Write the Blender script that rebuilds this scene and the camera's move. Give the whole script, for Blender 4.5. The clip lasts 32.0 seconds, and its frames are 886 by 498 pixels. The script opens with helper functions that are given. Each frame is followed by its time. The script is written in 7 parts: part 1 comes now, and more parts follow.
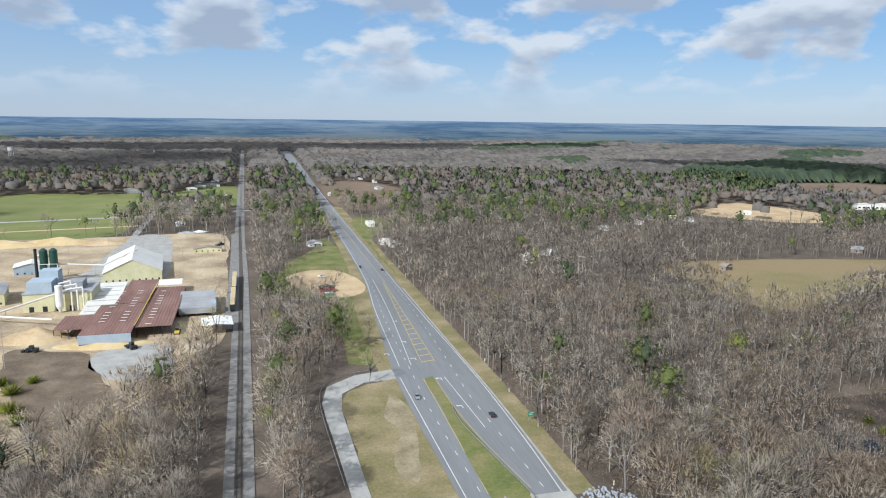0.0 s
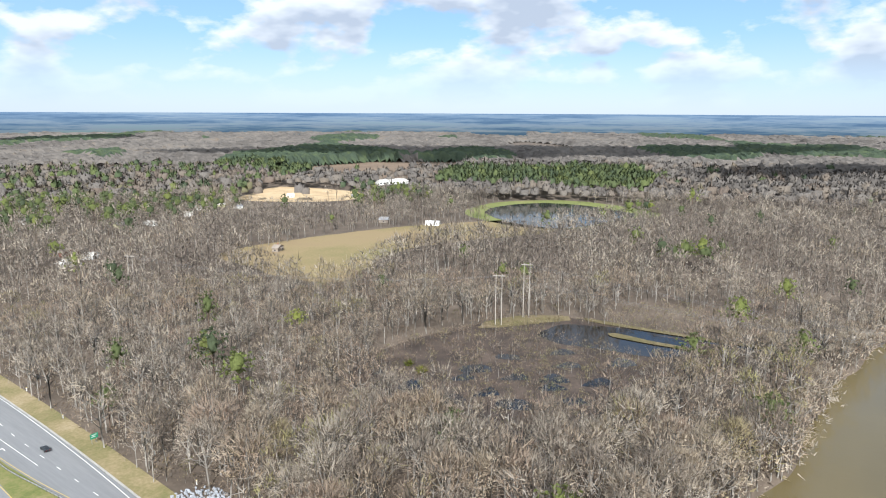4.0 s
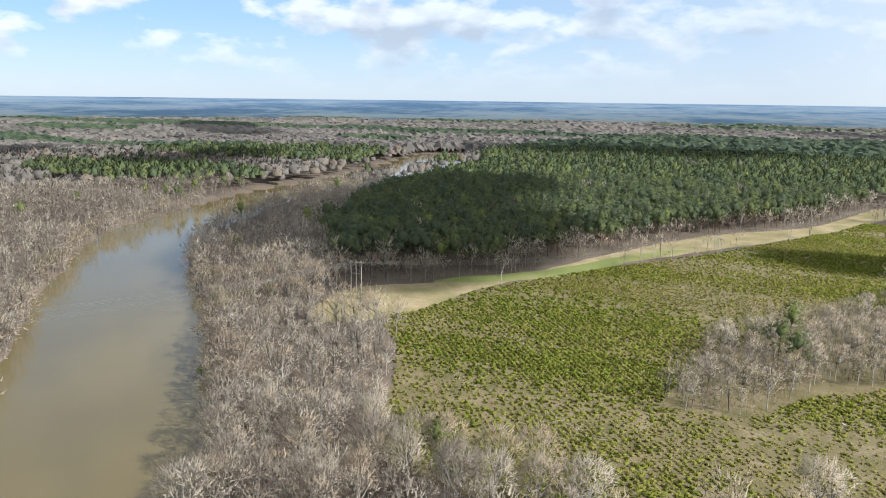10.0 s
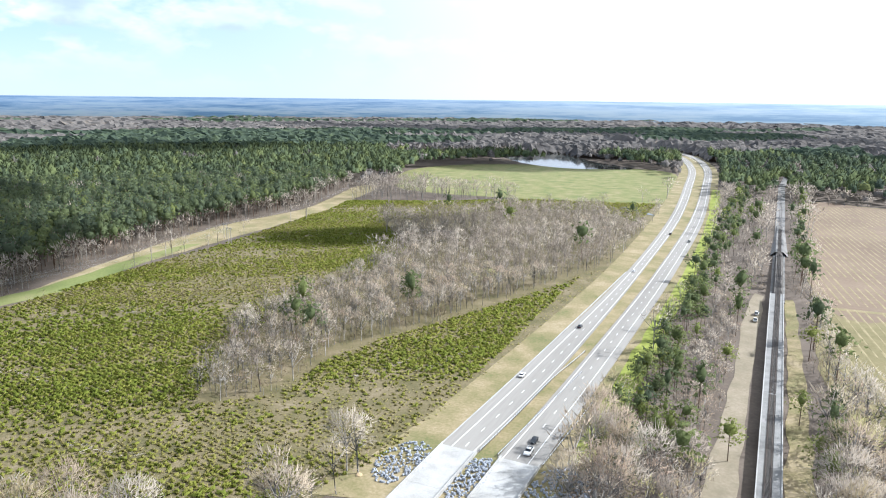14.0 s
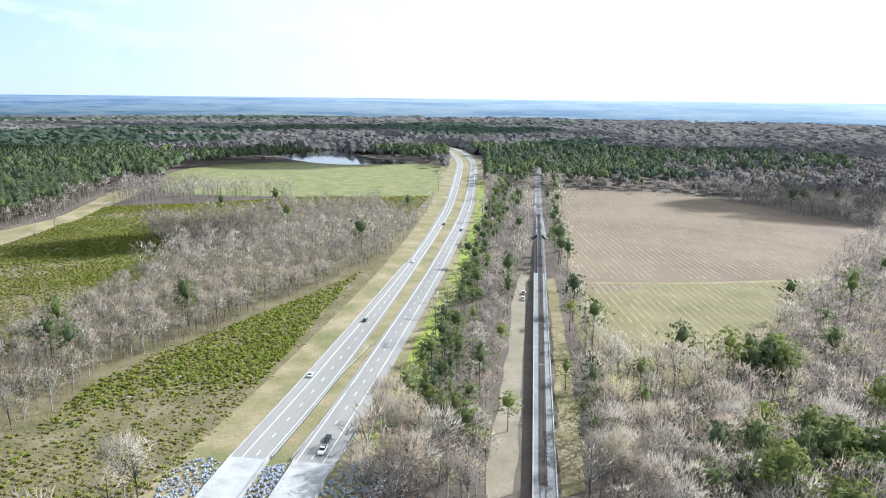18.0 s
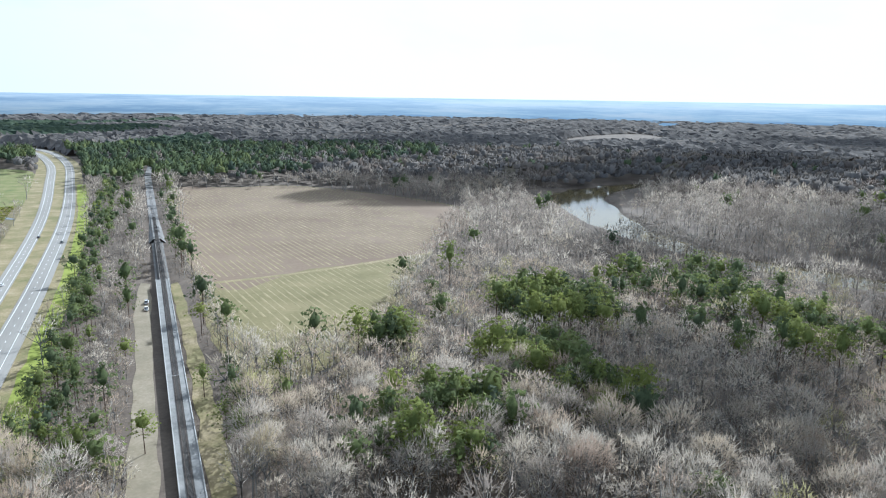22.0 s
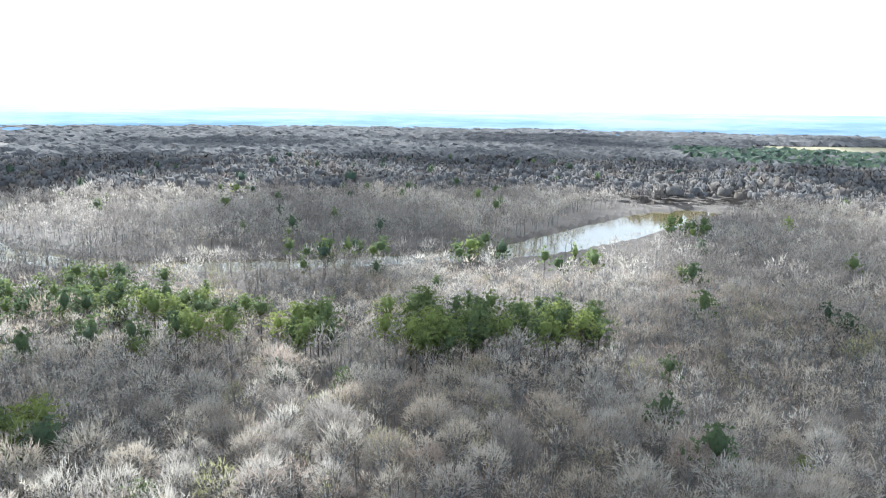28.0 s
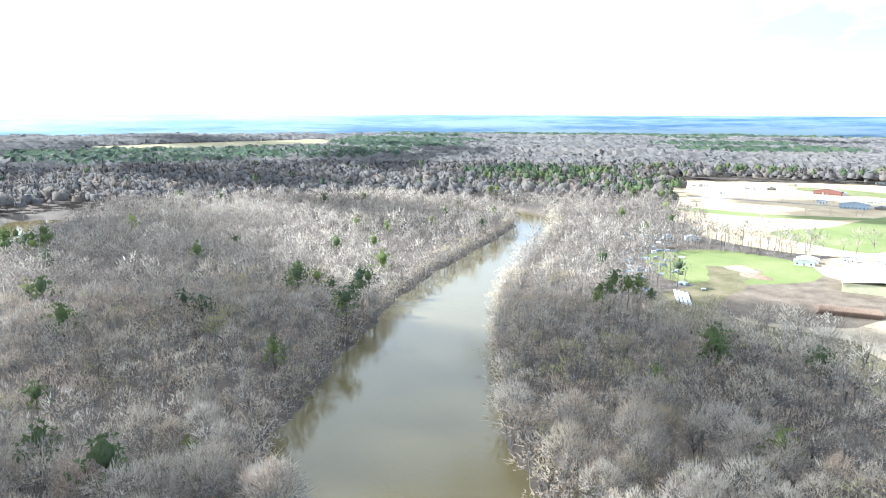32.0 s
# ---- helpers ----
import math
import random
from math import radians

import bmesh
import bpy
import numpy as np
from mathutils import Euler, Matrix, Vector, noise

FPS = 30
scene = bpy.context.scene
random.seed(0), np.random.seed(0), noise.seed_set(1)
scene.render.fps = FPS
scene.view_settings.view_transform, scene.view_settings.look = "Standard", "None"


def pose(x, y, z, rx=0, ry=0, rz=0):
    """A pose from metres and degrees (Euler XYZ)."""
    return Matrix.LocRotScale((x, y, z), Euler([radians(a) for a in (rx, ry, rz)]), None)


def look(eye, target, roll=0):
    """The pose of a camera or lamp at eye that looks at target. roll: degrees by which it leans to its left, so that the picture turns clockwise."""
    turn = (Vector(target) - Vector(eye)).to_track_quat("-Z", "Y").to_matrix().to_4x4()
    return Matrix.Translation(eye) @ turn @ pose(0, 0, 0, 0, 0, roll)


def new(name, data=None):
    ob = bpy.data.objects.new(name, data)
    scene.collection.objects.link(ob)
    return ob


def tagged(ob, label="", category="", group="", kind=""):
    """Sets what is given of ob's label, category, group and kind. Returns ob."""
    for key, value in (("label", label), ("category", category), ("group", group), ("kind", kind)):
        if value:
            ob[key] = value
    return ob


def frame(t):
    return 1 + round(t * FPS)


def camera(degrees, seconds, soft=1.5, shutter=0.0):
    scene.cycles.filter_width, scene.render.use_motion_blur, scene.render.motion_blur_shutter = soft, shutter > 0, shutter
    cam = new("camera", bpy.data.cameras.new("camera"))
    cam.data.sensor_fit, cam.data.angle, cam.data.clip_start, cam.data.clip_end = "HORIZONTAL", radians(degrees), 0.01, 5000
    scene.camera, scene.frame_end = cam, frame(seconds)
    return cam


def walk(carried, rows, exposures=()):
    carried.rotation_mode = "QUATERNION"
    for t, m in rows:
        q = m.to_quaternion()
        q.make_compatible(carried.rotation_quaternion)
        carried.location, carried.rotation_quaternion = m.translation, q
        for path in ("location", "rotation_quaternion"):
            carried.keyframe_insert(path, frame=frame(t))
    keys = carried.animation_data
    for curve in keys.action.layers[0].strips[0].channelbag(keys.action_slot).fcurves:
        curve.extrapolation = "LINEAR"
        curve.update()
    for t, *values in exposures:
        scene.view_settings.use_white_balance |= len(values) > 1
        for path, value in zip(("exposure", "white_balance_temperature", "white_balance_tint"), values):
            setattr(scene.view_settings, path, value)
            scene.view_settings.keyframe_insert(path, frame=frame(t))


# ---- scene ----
from mathutils import geometry

cam = camera(64.26, 32.0, soft=1.1)
PATH = [
    (0.0, pose(0, 0, 112, 79.54, -0.70, -15.15)),
    (0.5, pose(0, 0, 112, 79.48, -0.59, -19.32)),
    (1.0, pose(0, 0, 112, 79.45, -0.47, -23.21)),
    (1.5, pose(0, 0, 112, 79.38, -0.43, -27.51)),
    (2.0, pose(0, 0, 112, 79.32, -0.38, -32.01)),
    (2.5, pose(0, 0, 112, 79.21, -0.30, -36.76)),
    (3.0, pose(0, 0, 112, 79.15, -0.26, -41.50)),
    (3.5, pose(0, 0, 112, 79.05, -0.24, -46.27)),
    (5.5, pose(0, 0, 112, 78.61, -0.25, -66.20)),
    (6.0, pose(0, 0, 112, 78.49, -0.18, -72.41)),
    (6.5, pose(0, 0, 112, 78.36, -0.23, -78.59)),
    (7.0, pose(0, 0, 112, 78.24, -0.31, -84.70)),
    (7.5, pose(0, 0, 112, 78.14, -0.40, -90.80)),
    (8.0, pose(0, 0, 112, 78.06, -0.42, -96.93)),
    (8.5, pose(0, 0, 112, 78.00, -0.44, -102.46)),
    (9.0, pose(0, 0, 112, 77.98, -0.55, -106.08)),
    (9.5, pose(0, 0, 112, 77.96, -0.68, -110.64)),
    (10.0, pose(0, 0, 112, 77.94, -0.71, -115.63)),
    (10.5, pose(0, 0, 112, 77.95, -0.74, -120.75)),
    (11.0, pose(0, 0, 112, 77.94, -0.69, -125.38)),
    (11.5, pose(0, 0, 112, 77.94, -0.84, -130.54)),
    (12.0, pose(0, 0, 112, 77.90, -0.73, -135.86)),
    (12.5, pose(0, 0, 112, 77.90, -0.70, -141.14)),
    (13.0, pose(0, 0, 112, 77.89, -0.60, -146.19)),
    (13.5, pose(0, 0, 112, 77.87, -0.59, -150.82)),
    (14.0, pose(0, 0, 112, 77.86, -0.62, -154.64)),
    (14.5, pose(0, 0, 112, 77.86, -0.64, -157.15)),
    (16.5, pose(0, 0, 112, 77.85, -0.61, -166.00)),
    (17.0, pose(0, 0, 112, 77.83, -0.53, -168.07)),
    (17.5, pose(0, 0, 112, 77.79, -0.56, -170.15)),
    (18.0, pose(0, 0, 112, 77.78, -0.61, -172.74)),
    (18.5, pose(0, 0, 112, 77.75, -0.60, -175.56)),
    (19.0, pose(0, 0, 112, 77.76, -0.65, -178.49)),
    (19.5, pose(0, 0, 112, 77.71, -0.53, -181.24)),
    (20.0, pose(0, 0, 112, 77.70, -0.48, -185.44)),
    (20.5, pose(0, 0, 112, 77.70, -0.49, -190.09)),
    (21.0, pose(0, 0, 112, 77.70, -0.57, -194.72)),
    (21.5, pose(0, 0, 112, 77.74, -0.65, -199.00)),
    (22.0, pose(0, 0, 112, 77.75, -0.82, -203.10)),
    (22.5, pose(0, 0, 112, 77.83, -0.84, -206.85)),
    (23.0, pose(0, 0, 112, 77.90, -0.76, -209.82)),
    (23.5, pose(0, 0, 112, 77.93, -0.81, -213.04)),
    (24.0, pose(0, 0, 112, 77.98, -0.77, -216.57)),
    (24.5, pose(0, 0, 112, 78.05, -0.71, -219.59)),
    (26.5, pose(0, 0, 112, 78.39, -0.76, -236.35)),
    (27.0, pose(0, 0, 112, 78.40, -0.86, -240.77)),
    (27.5, pose(0, 0, 112, 78.51, -0.85, -245.48)),
    (28.0, pose(0, 0, 112, 78.61, -0.81, -251.52)),
    (28.5, pose(0, 0, 112, 78.66, -0.76, -258.50)),
    (29.0, pose(0, 0, 112, 78.69, -0.73, -265.34)),
    (29.5, pose(0, 0, 112, 78.77, -0.67, -271.96)),
    (30.0, pose(0, 0, 112, 78.84, -0.66, -278.18)),
    (30.5, pose(0, 0, 112, 78.92, -0.55, -284.27)),
    (31.0, pose(0, 0, 112, 79.00, -0.51, -290.35)),
    (31.5, pose(0, 0, 112, 79.06, -0.39, -296.41)),
    (32.0, pose(0, 0, 112, 79.04, -0.19, -302.00)),
]
walk(cam, PATH, exposures=[(0.0, 0.22, 5700, 7), (2.0, 0.44, 5850, 8), (3.0, 0.68, 5950, 8), (6.0, 0.80, 5900, 8), (9.0, 0.70, 6000, 7), (11.0, 0.86, 6100, 8), (13.0, 1.05, 5750, 9), (17.0, 1.0, 5450, 7), (19.0, 0.84, 5350, 6), (21.0, 0.68, 5250, 5), (23.0, 0.72, 5150, 4), (26.5, 1.3, 5150, 4), (29.0, 1.6, 5150, 4), (32.0, 1.74, 5200, 4)])

# ---- light: afternoon sun from the south-west, broken cloud ----
SUN_YAW, SUN_EL = radians(128.5), radians(38.0)
TO_SUN = Vector((-math.sin(SUN_YAW) * math.cos(SUN_EL), math.cos(SUN_YAW) * math.cos(SUN_EL), math.sin(SUN_EL)))
sun = new("sun", bpy.data.lights.new("sun", "SUN"))
sun.data.energy, sun.data.angle, sun.data.color = 4.5, radians(0.6), (1.0, 0.95, 0.875)
sun.matrix_world = look((0, 0, 1500), Vector((0, 0, 1500)) - TO_SUN)


class Nodes:
    """A small wrapper for building node trees."""

    def __init__(self, tree):
        self.t = tree
        tree.nodes.clear()

    def add(self, kind, inputs=None, **props):
        n = self.t.nodes.new(kind)
        for k, v in props.items():
            setattr(n, k, v)
        for k, v in (inputs or {}).items():
            if isinstance(v, bpy.types.NodeSocket):
                self.t.links.new(v, n.inputs[k])
            else:
                n.inputs[k].default_value = v
        return n

    def math(self, op, a, b=0.0, clamp=False):
        return self.add("ShaderNodeMath", {0: a, 1: b}, operation=op, use_clamp=clamp).outputs[0]

    def ramp(self, fac, stops):
        n = self.add("ShaderNodeValToRGB", {"Fac": fac})
        el = n.color_ramp.elements
        while len(el) < len(stops):
            el.new(0.5)
        for e, (p, c) in zip(el, stops):
            e.position, e.color = p, (*c, 1.0)
        return n.outputs["Color"]

    def mix(self, fac, a, b):
        n = self.add("ShaderNodeMix", data_type="RGBA")
        for sock, v in ((n.inputs["Factor"], fac), (n.inputs["A"], a), (n.inputs["B"], b)):
            if isinstance(v, bpy.types.NodeSocket):
                self.t.links.new(v, sock)
            else:
                sock.default_value = (*v, 1.0) if isinstance(v, tuple) else v
        return n.outputs["Result"]


def make_world():
    w = bpy.data.worlds.new("sky")
    scene.world = w
    w.use_nodes = True
    N = Nodes(w.node_tree)
    sky = N.add("ShaderNodeTexSky", sky_type="NISHITA", sun_disc=False, sun_elevation=SUN_EL,
                sun_rotation=-SUN_YAW, altitude=100.0, air_density=1.0, dust_density=0.3, ozone_density=2.0)
    co = N.add("ShaderNodeTexCoord").outputs["Generated"]
    sep = N.add("ShaderNodeSeparateXYZ", {0: co})
    up = sep.outputs["Z"]
    # cumulus: puffs above flat, greyer bases
    stretch = N.add("ShaderNodeVectorMath", {0: co, 1: (1.0, 1.0, 2.3)}, operation="MULTIPLY").outputs[0]
    big = N.add("ShaderNodeTexNoise", {"Vector": stretch, "Scale": 7.5, "Detail": 7.0, "Roughness": 0.52})
    lower = N.add("ShaderNodeVectorMath", {0: stretch, 1: (0.0, 0.0, 0.045)}, operation="ADD").outputs[0]
    above = N.add("ShaderNodeTexNoise", {"Vector": lower, "Scale": 7.5, "Detail": 4.0, "Roughness": 0.5})
    cover = N.ramp(big.outputs["Fac"], [(0.465, (0, 0, 0)), (0.545, (1, 1, 1))])
    low = N.ramp(up, [(0.0, (0.0, 0.0, 0.0)), (0.035, (0.25, 0.25, 0.25)), (0.075, (1, 1, 1))])
    cover = N.math("MULTIPLY", cover, low, clamp=True)
    shade = N.ramp(above.outputs["Fac"], [(0.47, (1.0, 1.0, 1.0)), (0.62, (0.56, 0.60, 0.68))])
    cloud = N.add("ShaderNodeVectorMath", {0: shade, 1: (6.6, 6.6, 6.6)}, operation="MULTIPLY").outputs[0]
    # thin high veil, thickest and brightest towards the sun
    toward = N.add("ShaderNodeVectorMath", {0: co, 1: tuple(TO_SUN)}, operation="DOT_PRODUCT").outputs["Value"]
    veil = N.ramp(N.math("ADD", N.math("MULTIPLY", toward, 0.5), 0.5), [(0.10, (0.04,) * 3), (0.35, (0.22,) * 3), (0.5, (0.50,) * 3), (0.65, (0.88,) * 3), (0.8, (1.0,) * 3)])
    glow = N.ramp(toward, [(0.0, (0.62, 0.65, 0.70)), (0.62, (1.0, 1.0, 0.99)), (1.0, (1.0, 1.0, 0.98))])
    glow = N.add("ShaderNodeVectorMath", {0: glow, 1: (7.6, 7.6, 7.6)}, operation="MULTIPLY").outputs[0]
    haze = N.ramp(up, [(0.0, (0.57, 0.68, 0.83)), (0.05, (0.46, 0.63, 0.86)), (0.10, (0.30, 0.54, 0.85)), (0.20, (0.20, 0.42, 0.76)), (0.6, (0.20, 0.36, 0.62))])
    haze = N.add("ShaderNodeVectorMath", {0: haze, 1: (6.9, 6.9, 6.9)}, operation="MULTIPLY").outputs[0]
    c = N.mix(0.75, sky.outputs["Color"], haze)
    c = N.mix(veil, c, glow)
    cover = N.math("MULTIPLY", cover, N.math("SUBTRACT", 1.0, N.math("MULTIPLY", veil, 0.95)), clamp=True)
    c = N.mix(cover, c, cloud)
    bg = N.add("ShaderNodeBackground", {"Color": c, "Strength": 0.098})
    out = N.add("ShaderNodeOutputWorld", {"Surface": bg.outputs[0]})


make_world()

# ---- materials ----


def mat(name, stops, scale=0.2, rough=0.9, fine=3.0, bump=0.0, metal=0.0, spec=0.3, fine_amount=0.35, stretch=(1, 1, 1)):
    """A surface whose colour runs along stops, by a broad noise broken with a fine one."""
    m = bpy.data.materials.new(name)
    m.use_nodes = True
    N = Nodes(m.node_tree)
    co = N.add("ShaderNodeTexCoord").outputs["Object"]
    co = N.add("ShaderNodeVectorMath", {0: co, 1: stretch}, operation="MULTIPLY").outputs[0]
    a = N.add("ShaderNodeTexNoise", {"Vector": co, "Scale": scale, "Detail": 6.0, "Roughness": 0.6}).outputs["Fac"]
    b = N.add("ShaderNodeTexNoise", {"Vector": co, "Scale": fine, "Detail": 4.0, "Roughness": 0.65}).outputs["Fac"]
    f = N.math("ADD", N.math("MULTIPLY", a, 1.0 - fine_amount), N.math("MULTIPLY", b, fine_amount))
    k = len(stops)
    col = N.ramp(f, [(0.36 + 0.28 * i / max(k - 1, 1), c) for i, c in enumerate(stops)])
    rnd = N.add("ShaderNodeObjectInfo").outputs["Random"]
    col = N.mix(N.math("MULTIPLY", rnd, 0.12), col, tuple(min(1.0, 1.25 * x) for x in stops[-1]))
    bs = N.add("ShaderNodeBsdfPrincipled", {"Base Color": col, "Roughness": rough, "Metallic": metal, "Specular IOR Level": spec})
    if bump:
        bp = N.add("ShaderNodeBump", {"Height": b, "Strength": bump, "Distance": 0.2})
        m.node_tree.links.new(bp.outputs[0], bs.inputs["Normal"])
    N.add("ShaderNodeOutputMaterial", {"Surface": bs.outputs[0]})
    return m


def foliage(name, stops, rough=0.8, gloss=0.2, through_light=0.0, grain=0.0):
    """Twigs or needles: each tree carries its own tint along stops."""
    m = bpy.data.materials.new(name)
    m.use_nodes = True
    N = Nodes(m.node_tree)
    tint = N.add("ShaderNodeAttribute", attribute_name="tint").outputs["Fac"]
    rnd = N.add("ShaderNodeObjectInfo").outputs["Random"]
    isl = N.add("ShaderNodeNewGeometry").outputs["Random Per Island"]
    f = N.math("ADD", tint, N.math("MULTIPLY", N.math("SUBTRACT", isl, 0.5), 0.08), clamp=True)
    f = N.math("ADD", f, N.math("MULTIPLY", N.math("SUBTRACT", rnd, 0.5), 0.5), clamp=True)
    k = len(stops)
    col = N.ramp(f, [(i / (k - 1), c) for i, c in enumerate(stops)])
    # grain: dark flecks painted into the colour for gaps between twigs
    if grain:
        co = N.add("ShaderNodeNewGeometry").outputs["Position"]
        co = N.add("ShaderNodeVectorMath", {0: co, 1: (1.0, 1.0, 0.45)}, operation="MULTIPLY").outputs[0]
        g = N.add("ShaderNodeTexNoise", {"Vector": co, "Scale": 1.3, "Detail": 4.0, "Roughness": 0.7}).outputs["Fac"]
        g = N.ramp(g, [(0.36, (1 - grain,) * 3), (0.52, (1.0, 1.0, 1.0)), (0.68, (1 + 0.4 * grain,) * 3)])
        n = N.add("ShaderNodeMix", data_type="RGBA", blend_type="MULTIPLY")
        n.inputs["Factor"].default_value = 1.0
        m.node_tree.links.new(col, n.inputs["A"])
        m.node_tree.links.new(g, n.inputs["B"])
        col = n.outputs["Result"]
    bs = N.add("ShaderNodeBsdfPrincipled", {"Base Color": col, "Roughness": rough, "Specular IOR Level": gloss})
    sh = bs.outputs[0]
    if through_light:
        tr = N.add("ShaderNodeBsdfTranslucent", {"Color": col})
        sh = N.add("ShaderNodeMixShader", {0: through_light, 1: sh, 2: tr.outputs[0]}).outputs[0]
    N.add("ShaderNodeOutputMaterial", {"Surface": sh})
    return m


M_FLOOR = mat("leaf_litter", [(0.062, 0.048, 0.037), (0.105, 0.082, 0.063), (0.155, 0.123, 0.096)], 0.03, 0.95, 0.6)
M_TWIG = foliage("bare_twigs", [(0.31, 0.262, 0.218), (0.45, 0.388, 0.320), (0.55, 0.483, 0.398), (0.51, 0.422, 0.315), (0.44, 0.335, 0.262), (0.43, 0.395, 0.19)], 0.9, 0.03, 0.42, 0.2)
M_BARK = mat("grey_bark", [(0.14, 0.122, 0.104), (0.25, 0.23, 0.205), (0.38, 0.355, 0.322)], 0.5, 0.9, 4.0)
M_NEEDLE = foliage("pine_needles", [(0.10, 0.125, 0.075), (0.15, 0.18, 0.075), (0.235, 0.265, 0.08), (0.31, 0.33, 0.09)], 0.8, 0.1, 0.5, 0.3)
M_YOUNG = foliage("young_pine_needles", [(0.17, 0.20, 0.032), (0.23, 0.238, 0.045), (0.275, 0.25, 0.075), (0.265, 0.215, 0.115)], 0.8, 0.1, 0.35)
# Far closed crowns: the self-shade among twigs is darkened into these colours.
M_CANOPY = foliage("closed_bare_canopy", [(0.115, 0.104, 0.096), (0.15, 0.136, 0.125), (0.18, 0.163, 0.148), (0.185, 0.156, 0.128), (0.165, 0.13, 0.11), (0.16, 0.15, 0.09)], 0.95, 0.02, 0.15, 0.35)
# Far pine tops: the same painted-in shade, lifted a little for haze.
M_PINETOP = foliage("closed_pine_canopy", [(0.062, 0.083, 0.058), (0.09, 0.115, 0.062), (0.125, 0.15, 0.062), (0.165, 0.18, 0.068)], 0.9, 0.05, 0.2, 0.35)
M_SLASH = mat("bleached_dead_wood", [(0.28, 0.24, 0.19), (0.38, 0.34, 0.28), (0.46, 0.42, 0.36)], 0.8, 0.9, 4.0)
# Brush twigs coloured darker than the crowns, to deepen the shade between them.
M_UNDER = foliage("shaded_brush_twigs", [(0.20, 0.17, 0.14), (0.26, 0.215, 0.165), (0.30, 0.24, 0.17), (0.26, 0.19, 0.135), (0.20, 0.20, 0.08)], 0.9, 0.03, 0.3, 0.3)
M_PINEBARK = mat("pine_bark", [(0.07, 0.045, 0.03), (0.13, 0.085, 0.06), (0.20, 0.14, 0.10)], 0.5, 0.9, 4.0)
M_GRASS = mat("rough_grass", [(0.08, 0.105, 0.028), (0.125, 0.145, 0.04), (0.18, 0.17, 0.065), (0.24, 0.20, 0.11)], 0.06, 0.95, 0.9)
M_LAWN = mat("green_pasture", [(0.115, 0.14, 0.04), (0.16, 0.18, 0.055), (0.21, 0.20, 0.085)], 0.02, 0.95, 0.6)
M_MEADOW = mat("dry_meadow", [(0.13, 0.145, 0.045), (0.20, 0.165, 0.075), (0.25, 0.19, 0.10), (0.23, 0.17, 0.095)], 0.012, 0.95, 0.5)
M_STRAW = mat("straw_verge", [(0.12, 0.125, 0.045), (0.18, 0.155, 0.07), (0.25, 0.20, 0.11), (0.32, 0.26, 0.165)], 0.05, 0.95, 0.9)
M_MUD = mat("swamp_mud", [(0.028, 0.021, 0.018), (0.058, 0.043, 0.034), (0.11, 0.082, 0.064)], 0.08, 0.75, 0.8)
M_CUT = mat("cut_field", [(0.125, 0.108, 0.045), (0.165, 0.14, 0.065), (0.215, 0.175, 0.09)], 0.04, 0.95, 0.6)
M_SCRUB = mat("scrubby_ground", [(0.072, 0.068, 0.025), (0.108, 0.092, 0.039), (0.145, 0.117, 0.060), (0.20, 0.16, 0.10)], 0.07, 0.95, 0.9)
M_SAND = mat("pale_sand", [(0.34, 0.24, 0.14), (0.46, 0.34, 0.20), (0.54, 0.42, 0.27)], 0.05, 0.95, 0.7)
M_DIRT = mat("churned_dirt", [(0.16, 0.12, 0.08), (0.30, 0.23, 0.15), (0.42, 0.33, 0.22), (0.50, 0.41, 0.29)], 0.035, 0.95, 0.5)
M_PLOUGH = mat("brown_field", [(0.13, 0.088, 0.06), (0.17, 0.122, 0.084), (0.21, 0.155, 0.108)], 0.012, 0.95, 0.4)
M_ASPHALT = mat("asphalt", [(0.155, 0.158, 0.165), (0.19, 0.193, 0.20), (0.225, 0.227, 0.232)], 0.05, 0.9, 1.2, stretch=(1, 0.06, 1))
M_PALEROAD = mat("worn_grey_pavement", [(0.195, 0.180, 0.160), (0.235, 0.218, 0.194), (0.272, 0.254, 0.228)], 0.05, 0.9, 1.2, stretch=(1, 0.06, 1))
M_CONC = mat("concrete", [(0.27, 0.26, 0.24), (0.34, 0.33, 0.31), (0.41, 0.40, 0.38)], 0.15, 0.85, 2.0)
M_BALLAST = mat("ballast", [(0.14, 0.132, 0.125), (0.20, 0.19, 0.18), (0.27, 0.26, 0.245)], 0.3, 0.95, 3.0)
M_WATERBED = mat("river_mud", [(0.09, 0.07, 0.045), (0.14, 0.11, 0.07)], 0.1, 0.9, 1.0)


def water(name, colour, rough=0.06, wave=0.02, scale=0.5):
    m = bpy.data.materials.new(name)
    m.use_nodes = True
    N = Nodes(m.node_tree)
    co = N.add("ShaderNodeTexCoord").outputs["Object"]
    n = N.add("ShaderNodeTexNoise", {"Vector": co, "Scale": scale, "Detail": 5.0}).outputs["Fac"]
    b = N.add("ShaderNodeTexNoise", {"Vector": co, "Scale": 0.012, "Detail": 3.0}).outputs["Fac"]
    col = N.mix(b, tuple(0.8 * c for c in colour), tuple(1.2 * c for c in colour))
    bp = N.add("ShaderNodeBump", {"Height": n, "Strength": wave, "Distance": 1.0})
    bs = N.add("ShaderNodeBsdfPrincipled", {"Base Color": col, "Roughness": rough, "IOR": 1.33, "Normal": bp.outputs[0]})
    N.add("ShaderNodeOutputMaterial", {"Surface": bs.outputs[0]})
    return m


M_RIVER = water("muddy_river_water", (0.12, 0.095, 0.045), 0.06, 0.04)
M_POND = water("dark_pond_water", (0.03, 0.035, 0.03))
M_SWAMP = water("black_swamp_water", (0.012, 0.010, 0.008))


